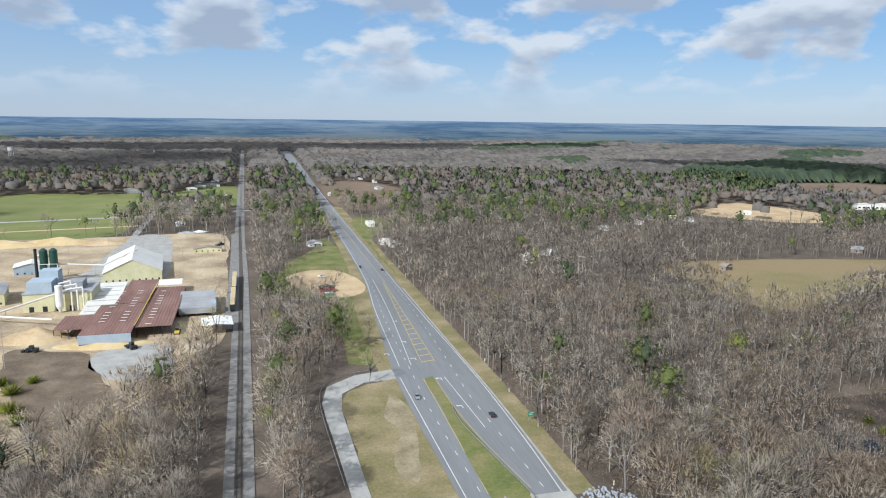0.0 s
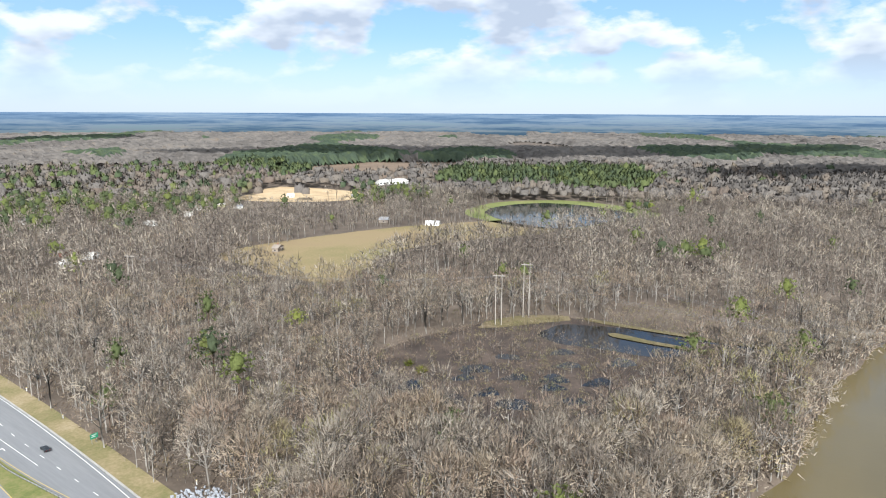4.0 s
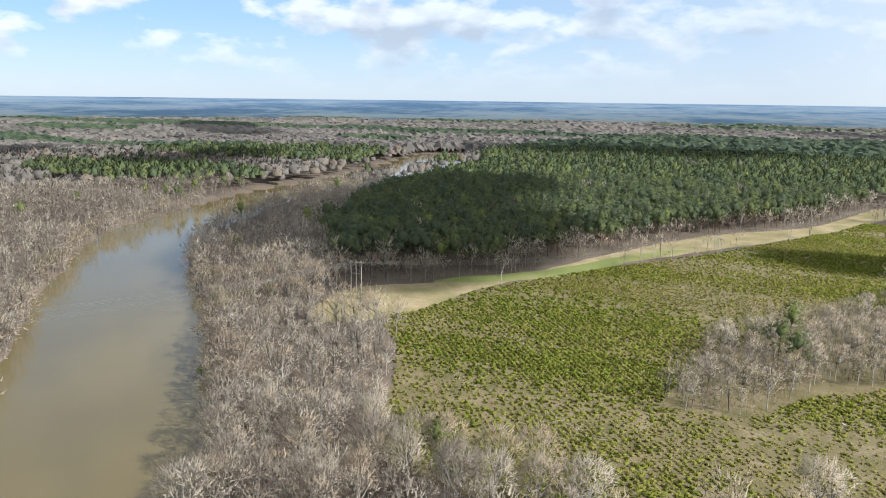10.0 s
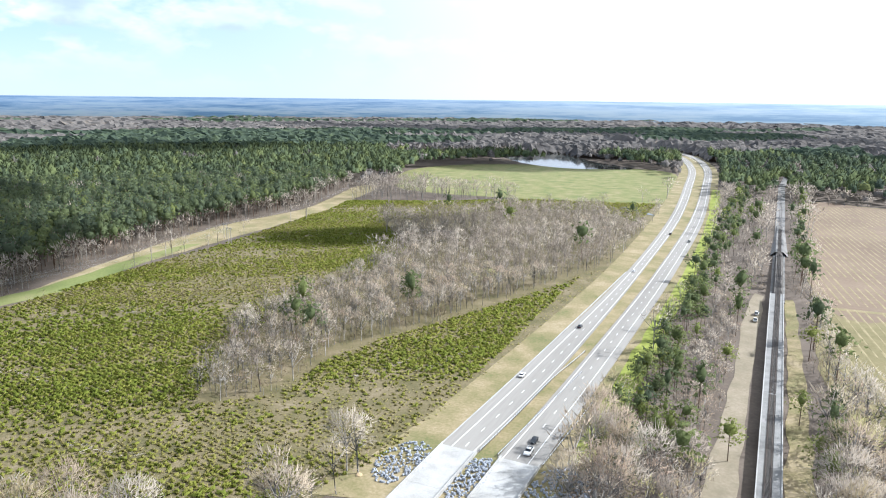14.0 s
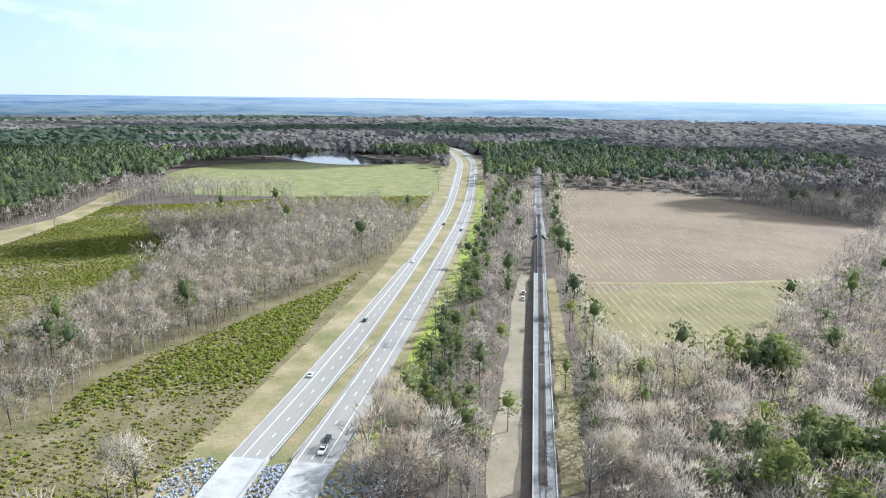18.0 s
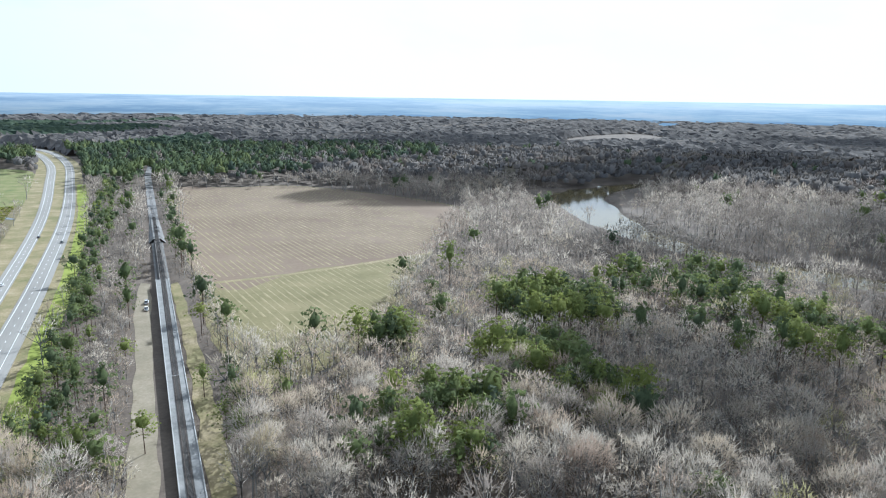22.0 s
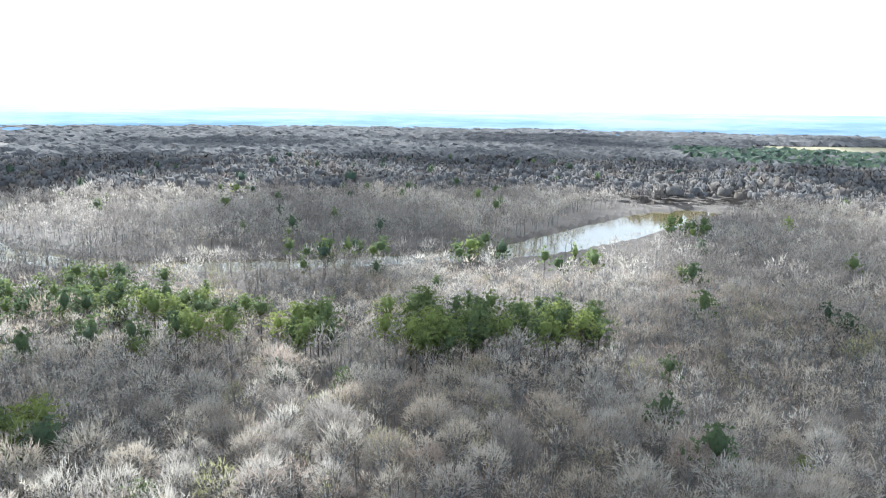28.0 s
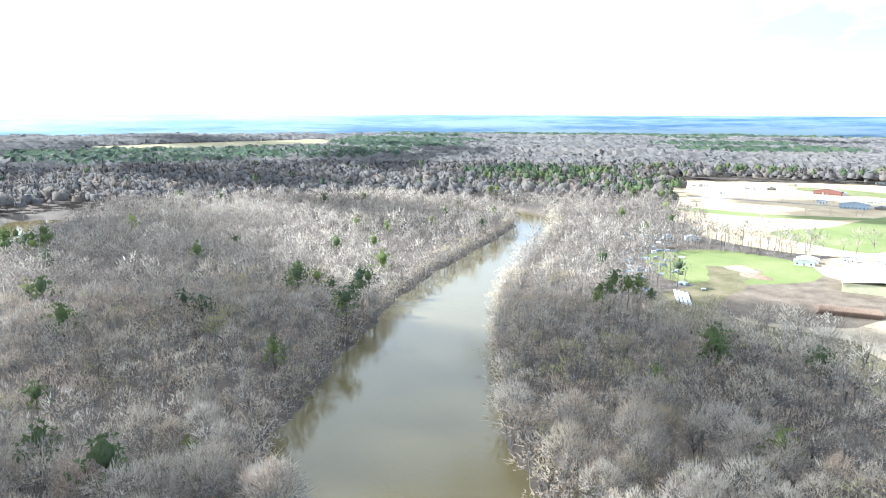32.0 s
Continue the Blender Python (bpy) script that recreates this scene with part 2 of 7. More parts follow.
def distance_mat():
    """Far wooded country for the backdrop beyond three kilometres: blue air haze painted into the colour, paler towards
    the sun and the skyline, and partly glowing.
    """
    m = bpy.data.materials.new("hazed_far_country")
    m.use_nodes = True
    N = Nodes(m.node_tree)
    co = N.add("ShaderNodeTexCoord").outputs["Object"]
    st = N.add("ShaderNodeVectorMath", {0: co, 1: (1.0, 1.0, 22.0)}, operation="MULTIPLY").outputs[0]
    a = N.add("ShaderNodeTexNoise", {"Vector": st, "Scale": 0.0015, "Detail": 8.0, "Roughness": 0.62}).outputs["Fac"]
    g = N.add("ShaderNodeTexNoise", {"Vector": st, "Scale": 0.012, "Detail": 4.0, "Roughness": 0.7}).outputs["Fac"]
    a = N.math("ADD", N.math("MULTIPLY", a, 0.8), N.math("MULTIPLY", g, 0.2))
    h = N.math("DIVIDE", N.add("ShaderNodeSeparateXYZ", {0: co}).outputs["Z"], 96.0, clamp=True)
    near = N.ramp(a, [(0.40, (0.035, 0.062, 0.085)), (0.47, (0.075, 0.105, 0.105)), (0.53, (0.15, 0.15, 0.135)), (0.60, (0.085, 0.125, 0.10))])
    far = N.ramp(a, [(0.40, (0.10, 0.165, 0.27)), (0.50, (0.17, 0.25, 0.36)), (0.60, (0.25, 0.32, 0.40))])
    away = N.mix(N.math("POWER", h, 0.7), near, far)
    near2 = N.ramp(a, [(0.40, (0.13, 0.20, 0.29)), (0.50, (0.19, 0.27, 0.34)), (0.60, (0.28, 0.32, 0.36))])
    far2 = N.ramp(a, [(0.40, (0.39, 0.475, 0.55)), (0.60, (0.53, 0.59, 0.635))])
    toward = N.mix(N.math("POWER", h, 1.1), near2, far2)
    # the painted haze whitens in the sun's direction
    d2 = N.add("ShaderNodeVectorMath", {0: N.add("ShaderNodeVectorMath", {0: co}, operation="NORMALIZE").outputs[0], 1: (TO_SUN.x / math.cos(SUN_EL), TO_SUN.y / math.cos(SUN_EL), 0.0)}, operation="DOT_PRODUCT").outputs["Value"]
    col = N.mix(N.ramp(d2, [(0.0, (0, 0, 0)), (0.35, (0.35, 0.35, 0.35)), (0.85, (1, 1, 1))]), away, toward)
    # emission carries most of the haze colour; no lamp stands here
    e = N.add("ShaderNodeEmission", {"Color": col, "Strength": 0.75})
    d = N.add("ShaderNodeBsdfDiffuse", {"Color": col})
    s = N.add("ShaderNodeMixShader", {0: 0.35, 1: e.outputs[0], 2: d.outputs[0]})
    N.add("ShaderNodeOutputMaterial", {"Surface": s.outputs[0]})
    return m


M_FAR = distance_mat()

# ---- mesh helpers ----
rng = np.random.default_rng(7)


def mesh_np(name, v, f, mats, index=None, tint=None, smooth=False, normals=None):
    """A mesh object from triangle arrays."""
    me = bpy.data.meshes.new(name)
    v, f = np.asarray(v, np.float32), np.asarray(f, np.int32)
    me.vertices.add(len(v))
    me.vertices.foreach_set("co", v.ravel())
    me.loops.add(3 * len(f))
    me.loops.foreach_set("vertex_index", f.ravel())
    me.polygons.add(len(f))
    me.polygons.foreach_set("loop_start", np.arange(len(f), dtype=np.int32) * 3)
    for m in mats:
        me.materials.append(m)
    if index is not None:
        me.polygons.foreach_set("material_index", np.asarray(index, np.int32))
    if tint is not None:
        at = me.attributes.new("tint", "FLOAT", "POINT")
        at.data.foreach_set("value", np.asarray(tint, np.float32))
    me.polygons.foreach_set("use_smooth", np.full(len(f), smooth, dtype=bool))
    me.update(calc_edges=True)
    if normals is not None:
        at = me.attributes.new("custom_normal", "FLOAT_VECTOR", "POINT")
        at.data.foreach_set("vector", np.asarray(normals, np.float32).ravel())
    return new(name, me)


def part(name, bm, material, parent=None, label=""):
    """Links a bmesh as one mesh object, under a thing or under a part."""
    me = bpy.data.meshes.new(name)
    bm.to_mesh(me)
    bm.free()
    me.materials.append(material)
    ob = new(name, me)
    ob.parent = parent
    if label:
        ob["label"] = label
    return ob


def box(bm, x0, x1, y0, y1, z0, z1):
    vs = [bm.verts.new((x, y, z)) for z in (z0, z1) for x, y in ((x0, y0), (x1, y0), (x1, y1), (x0, y1))]
    for q in ((3, 2, 1, 0), (4, 5, 6, 7), (0, 1, 5, 4), (1, 2, 6, 5), (2, 3, 7, 6), (3, 0, 4, 7)):
        bm.faces.new([vs[i] for i in q])
    return bm


def curve_through(pts, step=12.0, closed=False):
    """Points along a smooth line through a few control points."""
    p = [Vector(q) for q in pts]
    n, out = len(p), []
    for i in range(n if closed else n - 1):
        a, b, c, d = (p[(i + k) % n] if closed else p[min(max(i + k, 0), n - 1)] for k in (-1, 0, 1, 2))
        m = max(1, int((c - b).length / step))
        for j in range(m):
            t = j / m
            out.append(0.5 * (2 * b + (c - a) * t + (2 * a - 5 * b + 4 * c - d) * t * t + (3 * b - a - 3 * c + d) * t ** 3))
    if not closed:
        out.append(p[-1])
    return out


def inside(poly, x, y):
    """Which of the points lie in the polygon."""
    r = np.zeros(np.shape(x), bool)
    q = np.asarray(poly, float)
    for (x0, y0), (x1, y1) in zip(q, np.roll(q, -1, 0)):
        c = (y0 > y) != (y1 > y)
        r ^= c & (x < (x1 - x0) * (y - y0) / (y1 - y0 + 1e-12) + x0)
    return r


def near_line(line, x, y):
    """Distance of the points from a polyline."""
    d = np.full(np.shape(x), 1e9)
    q = np.asarray(line, float)
    for a, b in zip(q[:-1], q[1:]):
        ab = b - a
        t = np.clip(((x - a[0]) * ab[0] + (y - a[1]) * ab[1]) / (ab @ ab + 1e-9), 0, 1)
        d = np.minimum(d, np.hypot(x - a[0] - t * ab[0], y - a[1] - t * ab[1]))
    return d


def wobble(x, y, s, k):
    return (np.sin(x / s + 1.3 * k) * np.cos(y / (0.83 * s) + 2.1 * k) + 0.6 * np.sin(x / (0.41 * s) - y / (0.37 * s) + k))


def patch(name, pts, material, z=0.06, step=10.0, rough_edge=2.5, label="", category="", kind="structure"):
    """A flat cover of the ground with an uneven outline through a few control points."""
    o = curve_through(pts, step, True)
    o = [Vector((p.x + rough_edge * noise.noise((p.x * 0.06, p.y * 0.06, 3.1)), p.y + rough_edge * noise.noise((p.x * 0.06, p.y * 0.06, 9.7)), z)) for p in o]
    tris = geometry.tessellate_polygon([o])
    ob = mesh_np(name, [tuple(p) for p in o], [t for t in tris], [material])
    return tagged(ob, label, category, kind=kind)


def ribbon(name, left, right, material, z=0.3, depth=0.5, step=15.0, label="", category="road", kind="structure"):
    """A slab between two edge lines, both given along the same way."""
    a, b = curve_through(left, step), curve_through(right, step)
    n = max(len(a), len(b), 2)

    def even(p):
        q = np.array([tuple(v) for v in p])
        s = np.concatenate([[0], np.cumsum(np.hypot(*np.diff(q, axis=0).T))])
        t = np.linspace(0, s[-1], n)
        return np.stack([np.interp(t, s, q[:, 0]), np.interp(t, s, q[:, 1])], 1)
    a, b = even(a), even(b)
    col = lambda p, h: np.concatenate([p, np.full((n, 1), h)], 1)
    v = np.concatenate([col(a, z - depth), col(a, z), col(b, z), col(b, z - depth)])
    f = []
    for i in range(n - 1):
        for k in range(3):
            p, q = k * n + i, (k + 1) * n + i
            f += [(p, q, q + 1), (p, q + 1, p + 1)]
    for i in (0, n - 1):
        f += [(i, n + i, 2 * n + i), (i, 2 * n + i, 3 * n + i)]
    return tagged(mesh_np(name, v, f, [material]), label, category, kind=kind)


# ---- the plan: y runs along the railway towards the town ----
RIVER = [((1330, -650), 70), ((1160, -520), 66), ((1040, -415), 58), ((950, -318), 48), ((850, -190), 42), ((720, -95), 45), ((620, -32), 44),
         ((500, -8), 42), ((390, 0), 46), ((280, 8), 41), ((200, 15), 36), ((100, 40), 34), ((0, 66), 34), ((-100, 84), 34), ((-185, 97), 43),
         ((-250, 139), 41), ((-312, 188), 36), ((-377, 246), 32), ((-440, 320), 27), ((-500, 398), 25), ((-560, 462), 22), ((-640, 500), 24), ((-760, 470), 24)]
OXBOW = [((-640, -780), 22), ((-540, -745), 26), ((-475, -700), 34), ((-435, -620), 30), ((-400, -520), 24), ((-388, -430), 18), ((-400, -350), 21), ((-440, -270), 21),
         ((-490, -195), 22), ((-550, -125), 26), ((-640, -75), 34), ((-720, -42), 36), ((-800, -8), 34), ((-860, 40), 22)]


def channel(spec, step=12.0):
    c = curve_through([(x, y, w) for (x, y), w in spec], step)
    return np.array([tuple(v) for v in c])


RIV, OXB = channel(RIVER), channel(OXBOW)


def bank(ch, x, y):
    """Signed distance to the water's edge: negative over water."""
    d = np.full(np.shape(x), 1e9)
    for a, b in zip(ch[:-1], ch[1:]):
        ab = b - a
        t = np.clip(((x - a[0]) * ab[0] + (y - a[1]) * ab[1]) / (ab[0] ** 2 + ab[1] ** 2), 0, 1)
        d = np.minimum(d, np.hypot(x - a[0] - t * ab[0], y - a[1] - t * ab[1]) - (a[2] + t * ab[2]))
    return d


def to_water(x, y):
    return np.minimum(bank(RIV, x, y), bank(OXB, x, y)) + 2.0 * wobble(x, y, 23.0, 0.4)


def bed(d):
    """Height of the ground by its distance from the water's edge."""
    return -6.5 * (1 - np.clip((d + 6) / 9.0, 0, 1))


def make_ground():
    def axis():
        p, s = [0.0], 6.0
        while p[-1] < 3400:
            s = 7.0 if p[-1] < 540 else min(220.0, s * 1.07)
            p.append(p[-1] + s)
        return np.array([-q for q in p[:0:-1]] + p)
    ax = axis()
    X, Y = np.meshgrid(ax, ax)
    d = to_water(X, Y)
    Z = bed(d)
    n = len(ax)
    v = np.stack([X, Y, Z], -1).reshape(-1, 3)
    i = (np.arange(n - 1)[:, None] * n + np.arange(n - 1)[None]).ravel()
    f = np.concatenate([np.stack([i, i + 1, i + n + 1], 1), np.stack([i, i + n + 1, i + n], 1)])
    tagged(mesh_np("ground", v, f, [M_FLOOR]), "brown leaf-littered ground of woods and fields", "ground", kind="structure")


make_ground()


def make_water(name, ch, label):
    n = len(ch)
    t = np.gradient(ch[:, :2], axis=0)
    t /= np.linalg.norm(t, axis=1)[:, None]
    nn = np.stack([-t[:, 1], t[:, 0]], 1)
    w = (ch[:, 2] + 9)[:, None]
    z = np.full((n, 1), -3.0)
    v = np.concatenate([np.concatenate([ch[:, :2] + nn * w, z], 1), np.concatenate([ch[:, :2] - nn * w, z], 1)])
    f = [q for i in range(n - 1) for q in ((i, n + i, n + i + 1), (i, n + i + 1, i + 1))]
    tagged(mesh_np(name, v, f, [M_RIVER]), label, "river", kind="structure")


make_water("water", RIV, "broad muddy brown river with smooth surface")
make_water("water", OXB, "still river bend shining among bare trees")


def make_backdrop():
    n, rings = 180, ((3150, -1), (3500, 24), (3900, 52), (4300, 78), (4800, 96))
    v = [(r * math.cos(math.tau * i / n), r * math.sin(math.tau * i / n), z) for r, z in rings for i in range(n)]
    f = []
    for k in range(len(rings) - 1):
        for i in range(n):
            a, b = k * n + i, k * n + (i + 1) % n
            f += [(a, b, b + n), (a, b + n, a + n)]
    tagged(mesh_np("backdrop", v, f, [M_FAR], smooth=True), "far wooded lowland with painted blue haze", "backdrop", kind="structure")


make_backdrop()

# roads and railway: edge lines
ROAD_L = [(57, 180), (58, 288), (67, 400), (74, 492), (79, 700), (83, 944), (92, 1777), (98, 2400)]
ROAD_R = [(90, 180), (93, 254), (94, 359), (96, 575), (98, 827), (104, 1200), (116, 1774), (126, 2400)]
SOUTH_A = ([(90.5, -193), (87.5, -279), (83, -461), (89, -700), (108, -964), (135, -1240), (190, -1490), (300, -1700), (460, -1850)],
           [(78, -193), (74, -279), (74, -461), (79, -700), (97, -964), (123, -1240), (178, -1500), (292, -1712), (456, -1864)])
SOUTH_B = ([(71, -193), (68, -296), (66, -470), (70, -700), (86, -964), (112, -1250), (168, -1512), (284, -1726), (450, -1880)],
           [(57, -193), (55, -308), (54, -475), (58, -700), (75, -964), (101, -1258), (158, -1522), (276, -1740), (444, -1896)])
RAIL = [(-30, -1500), (-10, -1080), (-8, -960), (-7.5, -430), (-6.5, -190), (-7, 0), (-7, 200), (-9, 493), (-13, 758), (-18, 1594), (-25, 2500)]
RAMP = ([(26, 180), (25, 230), (24, 268), (28, 286), (40, 295), (58, 299)], [(31.5, 180), (31, 230), (31, 268), (34, 279), (44, 286), (60, 287)])

# open land
FIELD = [(319, 486), (300, 420), (295, 381), (311, 341), (346, 355), (436, 382), (583, 335), (640, 380), (547, 446), (440, 481)]
POND = [(653, 467), (717, 474), (760, 446), (767, 395), (739, 325), (680, 320), (600, 338), (605, 409)]
POND_BANK = [(630, 480), (725, 500), (792, 455), (800, 390), (765, 305), (735, 300), (690, 318), (600, 330), (585, 400)]
SANDPIT = [(529, 757), (600, 822), (663, 851), (690, 760), (681, 698), (603, 660)]
DARKFIELD = [(734, 1005), (894, 1110), (1122, 1114), (1261, 937), (1003, 795), (839, 833)]
PINEBELT = [(754, 627), (951, 754), (1165, 520), (1000, 400), (862, 365), (826, 466)]
SWAMP = [(330, 196), (345, 120), (330, 100), (250, 100), (185, 112), (190, 200), (230, 225), (290, 215)]
PLANT = [(194, -72), (241, -95), (290, -117), (330, -122), (350, -160), (360, -205), (368, -256), (376, -340), (378, -400), (398, -540), (440, -640), (330, -700), (250, -760), (100, -800), (100, -620), (86, -420), (90, -290), (98, -190), (125, -120)]
PLANT_FAR = [(110, -800), (260, -760), (430, -780), (520, -1000), (430, -1150), (180, -1180), (120, -1010)]
CLEARING = [(330, -100), (352, -92), (392, -128), (384, -178), (384, -252), (410, -341), (434, -464), (430, -588), (480, -760), (455, -770), (405, -590), (388, -420), (378, -300), (362, -205), (335, -150)]
FAR_FIELD = [(-2000, 240), (-2050, 700), (-2250, 1100), (-2800, 1140), (-2700, 631), (-2500, 150)]
CORRIDOR = [(288, 208), (300, 213), (322, 206), (338, 184), (332, 180), (316, 190), (300, 198)]
BIG_POOL = [(299, 180), (313, 181), (326, 176), (334, 151), (337, 120), (332, 109), (318, 111), (305, 119), (299, 145), (294, 164)]
THICKET = [(348, 171), (396, 156), (408, 77), (359, 83), (342, 121), (338, 158)]
THICKET_B = [(338, 317), (370, 290), (357, 240), (328, 232), (319, 278)]
SWAMPWOOD = [(190, -180), (168, -200), (172, -239), (165, -272), (152, -307), (128, -377), (103, -468), (99, -641), (164, -719), (250, -680), (300, -580), (330, -560), (250, -460), (238, -387), (236, -315), (226, -240)]
PINEWOOD = [(420, -130), (405, -190), (400, -253), (436, -386), (446, -608), (560, -1000), (765, -1312), (1150, -1500), (1500, -1347), (1396, -921), (1150, -640), (1007, -530), (870, -400), (700, -250), (560, -160)]
CLEARCUT = [(-30, -872), (-100, -880), (-190, -860), (-300, -650), (-200, -482), (-165, -420), (-95, -300), (-31, -280), (-27, -503)]
LAKE = [(520, -1393), (402, -1440), (310, -1290), (215, -1190), (260, -1150), (340, -1143), (440, -1230)]
YARD = [(-90, 232), (-55, 262), (-30, 333), (-16, 372), (-17, 470), (-20, 560), (-24, 690), (-60, 712), (-130, 705), (-240, 700), (-290, 640), (-300, 540), (-330, 440), (-300, 400), (-285, 320), (-235, 296), (-180, 320), (-130, 290)]
PASTURE = [(-130, 712), (-122, 850), (-122, 1080), (-332, 1100), (-360, 900), (-330, 760), (-300, 690), (-240, 705)]
SAND_PLAIN = [(-300, 690), (-330, 760), (-360, 900), (-380, 1120), (-572, 1182), (-700, 1080), (-812, 954), (-640, 780), (-520, 620), (-470, 590), (-400, 540), (-300, 560)]
WEST_GREEN = [(-386, 436), (-368, 500), (-300, 510), (-262, 462), (-300, 385), (-340, 392)]
STRIP_GREEN = [(-400, 615), (-388, 700), (-394, 823), (-340, 760), (-290, 620), (-320, 590)]
GRASS_TRACK = [(385, -180), (372, -215), (366, -262), (384, -345), (394, -400), (402, -392), (396, -330), (384, -258), (390, -200)]
SHORES = [[(-384, -501), (-365, -517), (-392, -592), (-437, -709), (-534, -730), (-449, -613), (-360, -590), (-325, -500), (-302, -434), (-323, -421)],
          [(-560, -120), (-528, -77), (-620, -23), (-799, 3), (-671, 3), (-521, -19), (-444, -65), (-470, -130)],
          [(907, -355), (909, -390), (989, -467), (1080, -600), (929, -516), (850, -402), (782, -335), (780, -300)],
          [(529, 757), (603, 660), (681, 698), (590, 605), (519, 568), (455, 651)], [(770, 760), (830, 735), (714, 632), (662, 654)]]
PINE_SPOTS = [(-1900, 120, 160, 0.5), (-300, -1250, 220, 0.5), (-180, -277, 30, 0.7), (-132, -222, 22, 0.55), (-139, -185, 16, 0.6), (-75, -185, 26, 0.45), (-85, -264, 14, 0.4), (-265, -290, 45, 0.35), (-255, -215, 40, 0.3),
              (-290, -95, 32, 0.55), (-310, -50, 26, 0.5), (-264, -150, 20, 0.3), (-410, -225, 25, 0.5), (-440, -195, 25, 0.5), (-465, -120, 30, 0.45), (-455, -60, 30, 0.4), (-620, 2, 30, 0.6),
              (-395, 205, 10, 0.6), (-395, 150, 12, 0.5), (-357, 168, 10, 0.4), (-270, 290, 14, 0.6), (485, 180, 22, 0.6), (770, -100, 40, 0.35), (850, -160, 40, 0.4), (684, 300, 25, 0.5),
              (60, 680, 30, 0.5), (20, 380, 20, 0.12), (-620, 735, 50, 0.6), (-900, 740, 130, 0.5), (-1700, 300, 300, 0.6), (-1700, 700, 260, 0.5), (600, 620, 90, 0.3), (330, 800, 60, 0.3)]
SLASH = [((282, -170), (220, -174)), ((307, -201), (270, -201)), ((303, -251), (262, -246)), ((250, -123), (224, -127)), ((200, -140), (172, -143)), ((340, -230), (318, -228)), ((150, -220), (134, -262)), ((128, -245), (112, -290))]
NORTH_GRASS = [(16, 455), (20, 530), (50, 610), (66, 660), (72, 560), (70, 480), (62, 400), (56, 340), (54, 305), (40, 310), (44, 380), (46, 430)]
TRIANGLE = [(32, 180), (32, 268), (36, 277), (46, 284), (57, 285), (57, 240), (56, 180)]
TOWN_GREEN = [(-22, 930), (-24, 1180), (-60, 1190), (-110, 1100), (-100, 905)]
EAST_YARDS = [(100, 480), (105, 640), (135, 700), (150, 760), (120, 800), (104, 760), (99, 600)]
TOWN_FIELD = [(106, 900), (118, 1250), (190, 1260), (240, 1050), (170, 880)]
OPEN = [BIG_POOL, FIELD, POND_BANK, SANDPIT, DARKFIELD, PLANT_FAR, CLEARING, CLEARCUT, LAKE, YARD, PASTURE, SAND_PLAIN, WEST_GREEN, STRIP_GREEN, NORTH_GRASS, TRIANGLE, TOWN_GREEN, EAST_YARDS, TOWN_FIELD]

patch("meadow", FIELD, M_MEADOW, 0.10, label="dry tan meadow with green patches", category="field")
patch("bank_grass", POND_BANK, M_LAWN, 0.10, label="bright mown grass bank round the pond", category="grass")
patch("pond", POND, M_POND, 0.22, label="dark blue pond in the fields", category="pond")
patch("sand_pit", SANDPIT, M_SAND, 0.10, label="pale bare sand clearing", category="sand")
patch("ploughed_field", DARKFIELD, M_PLOUGH, 0.10, label="dark brown bare field", category="field")
patch("power_line_clearing", CLEARING, M_STRAW, 0.14, label="straw-coloured clearing under the power line", category="clearing")
patch("swamp_ground", SWAMP, M_MUD, 0.06, label="dark wet ground of the flooded thicket", category="ground")
patch("power_line_clearing", CORRIDOR, M_SCRUB, 0.14, label="straw-coloured clearing round the power poles", category="clearing")
patch("plantation_ground", PLANT, M_SCRUB, 0.08, label="rough dry grass between young pines", category="ground")
patch("plantation_ground", PLANT_FAR, M_GRASS, 0.10, label="grassy ground of a young plantation", category="ground")
patch("clearcut_field", CLEARCUT, M_CUT, 0.10, label="cleared field with planting rows", category="field")
patch("lake", LAKE, M_POND, 0.2, label="far lake edged by trees", category="lake")
patch("yard", YARD, M_DIRT, 0.08, label="sandy churned dirt of the sawmill yard", category="yard")
patch("pasture", PASTURE, M_LAWN, 0.10, label="open green pasture", category="field")
patch("sand_plain", SAND_PLAIN, M_SAND, 0.10, label="wide pale sandy lot beside the sawmill", category="sand")
patch("west_grass", WEST_GREEN, M_LAWN, 0.13, label="green grass strip beside the log yard", category="grass")
patch("west_grass", STRIP_GREEN, M_LAWN, 0.13, label="yellow-green strip of pasture", category="grass")
patch("far_field", FAR_FIELD, M_STRAW, 0.2, 40, 10, "pale open fields far beyond the woods", "field")
patch("grass_track", GRASS_TRACK, M_LAWN, 0.18, label="pale green grass track under the power line", category="grass")
patch("verge", NORTH_GRASS, M_GRASS, 0.09, label="green grass verge beside the highway", category="grass")
patch("verge", TRIANGLE, M_STRAW, 0.10, label="dry worn grass between ramp and highway", category="grass")
patch("verge", TOWN_GREEN, M_LAWN, 0.12, label="green lot beside the railway", category="grass")
patch("verge", EAST_YARDS, M_GRASS, 0.17, label="grassy house yards by the highway", category="grass")
patch("verge", TOWN_FIELD, M_PLOUGH, 0.18, label="brown lot by the highway", category="field")

ribbon("verge", [(52, 180), (52, 300), (58, 420), (70, 560), (76, 900)], [(99, 180), (102, 260), (104, 400), (106, 600), (110, 900)], M_STRAW, 0.12, 0.2, label="straw-coloured verge along the highway", category="grass")
ribbon("verge", [(112, -150), (106, -193), (101, -280), (97, -461), (104, -700), (122, -964), (148, -1240), (202, -1480)], [(46, -170), (44, -193), (42, -308), (42, -475), (49, -700), (66, -964), (92, -1262), (148, -1530)], M_STRAW, 0.12, 0.2, label="dry grass verge and median of the highway", category="grass")
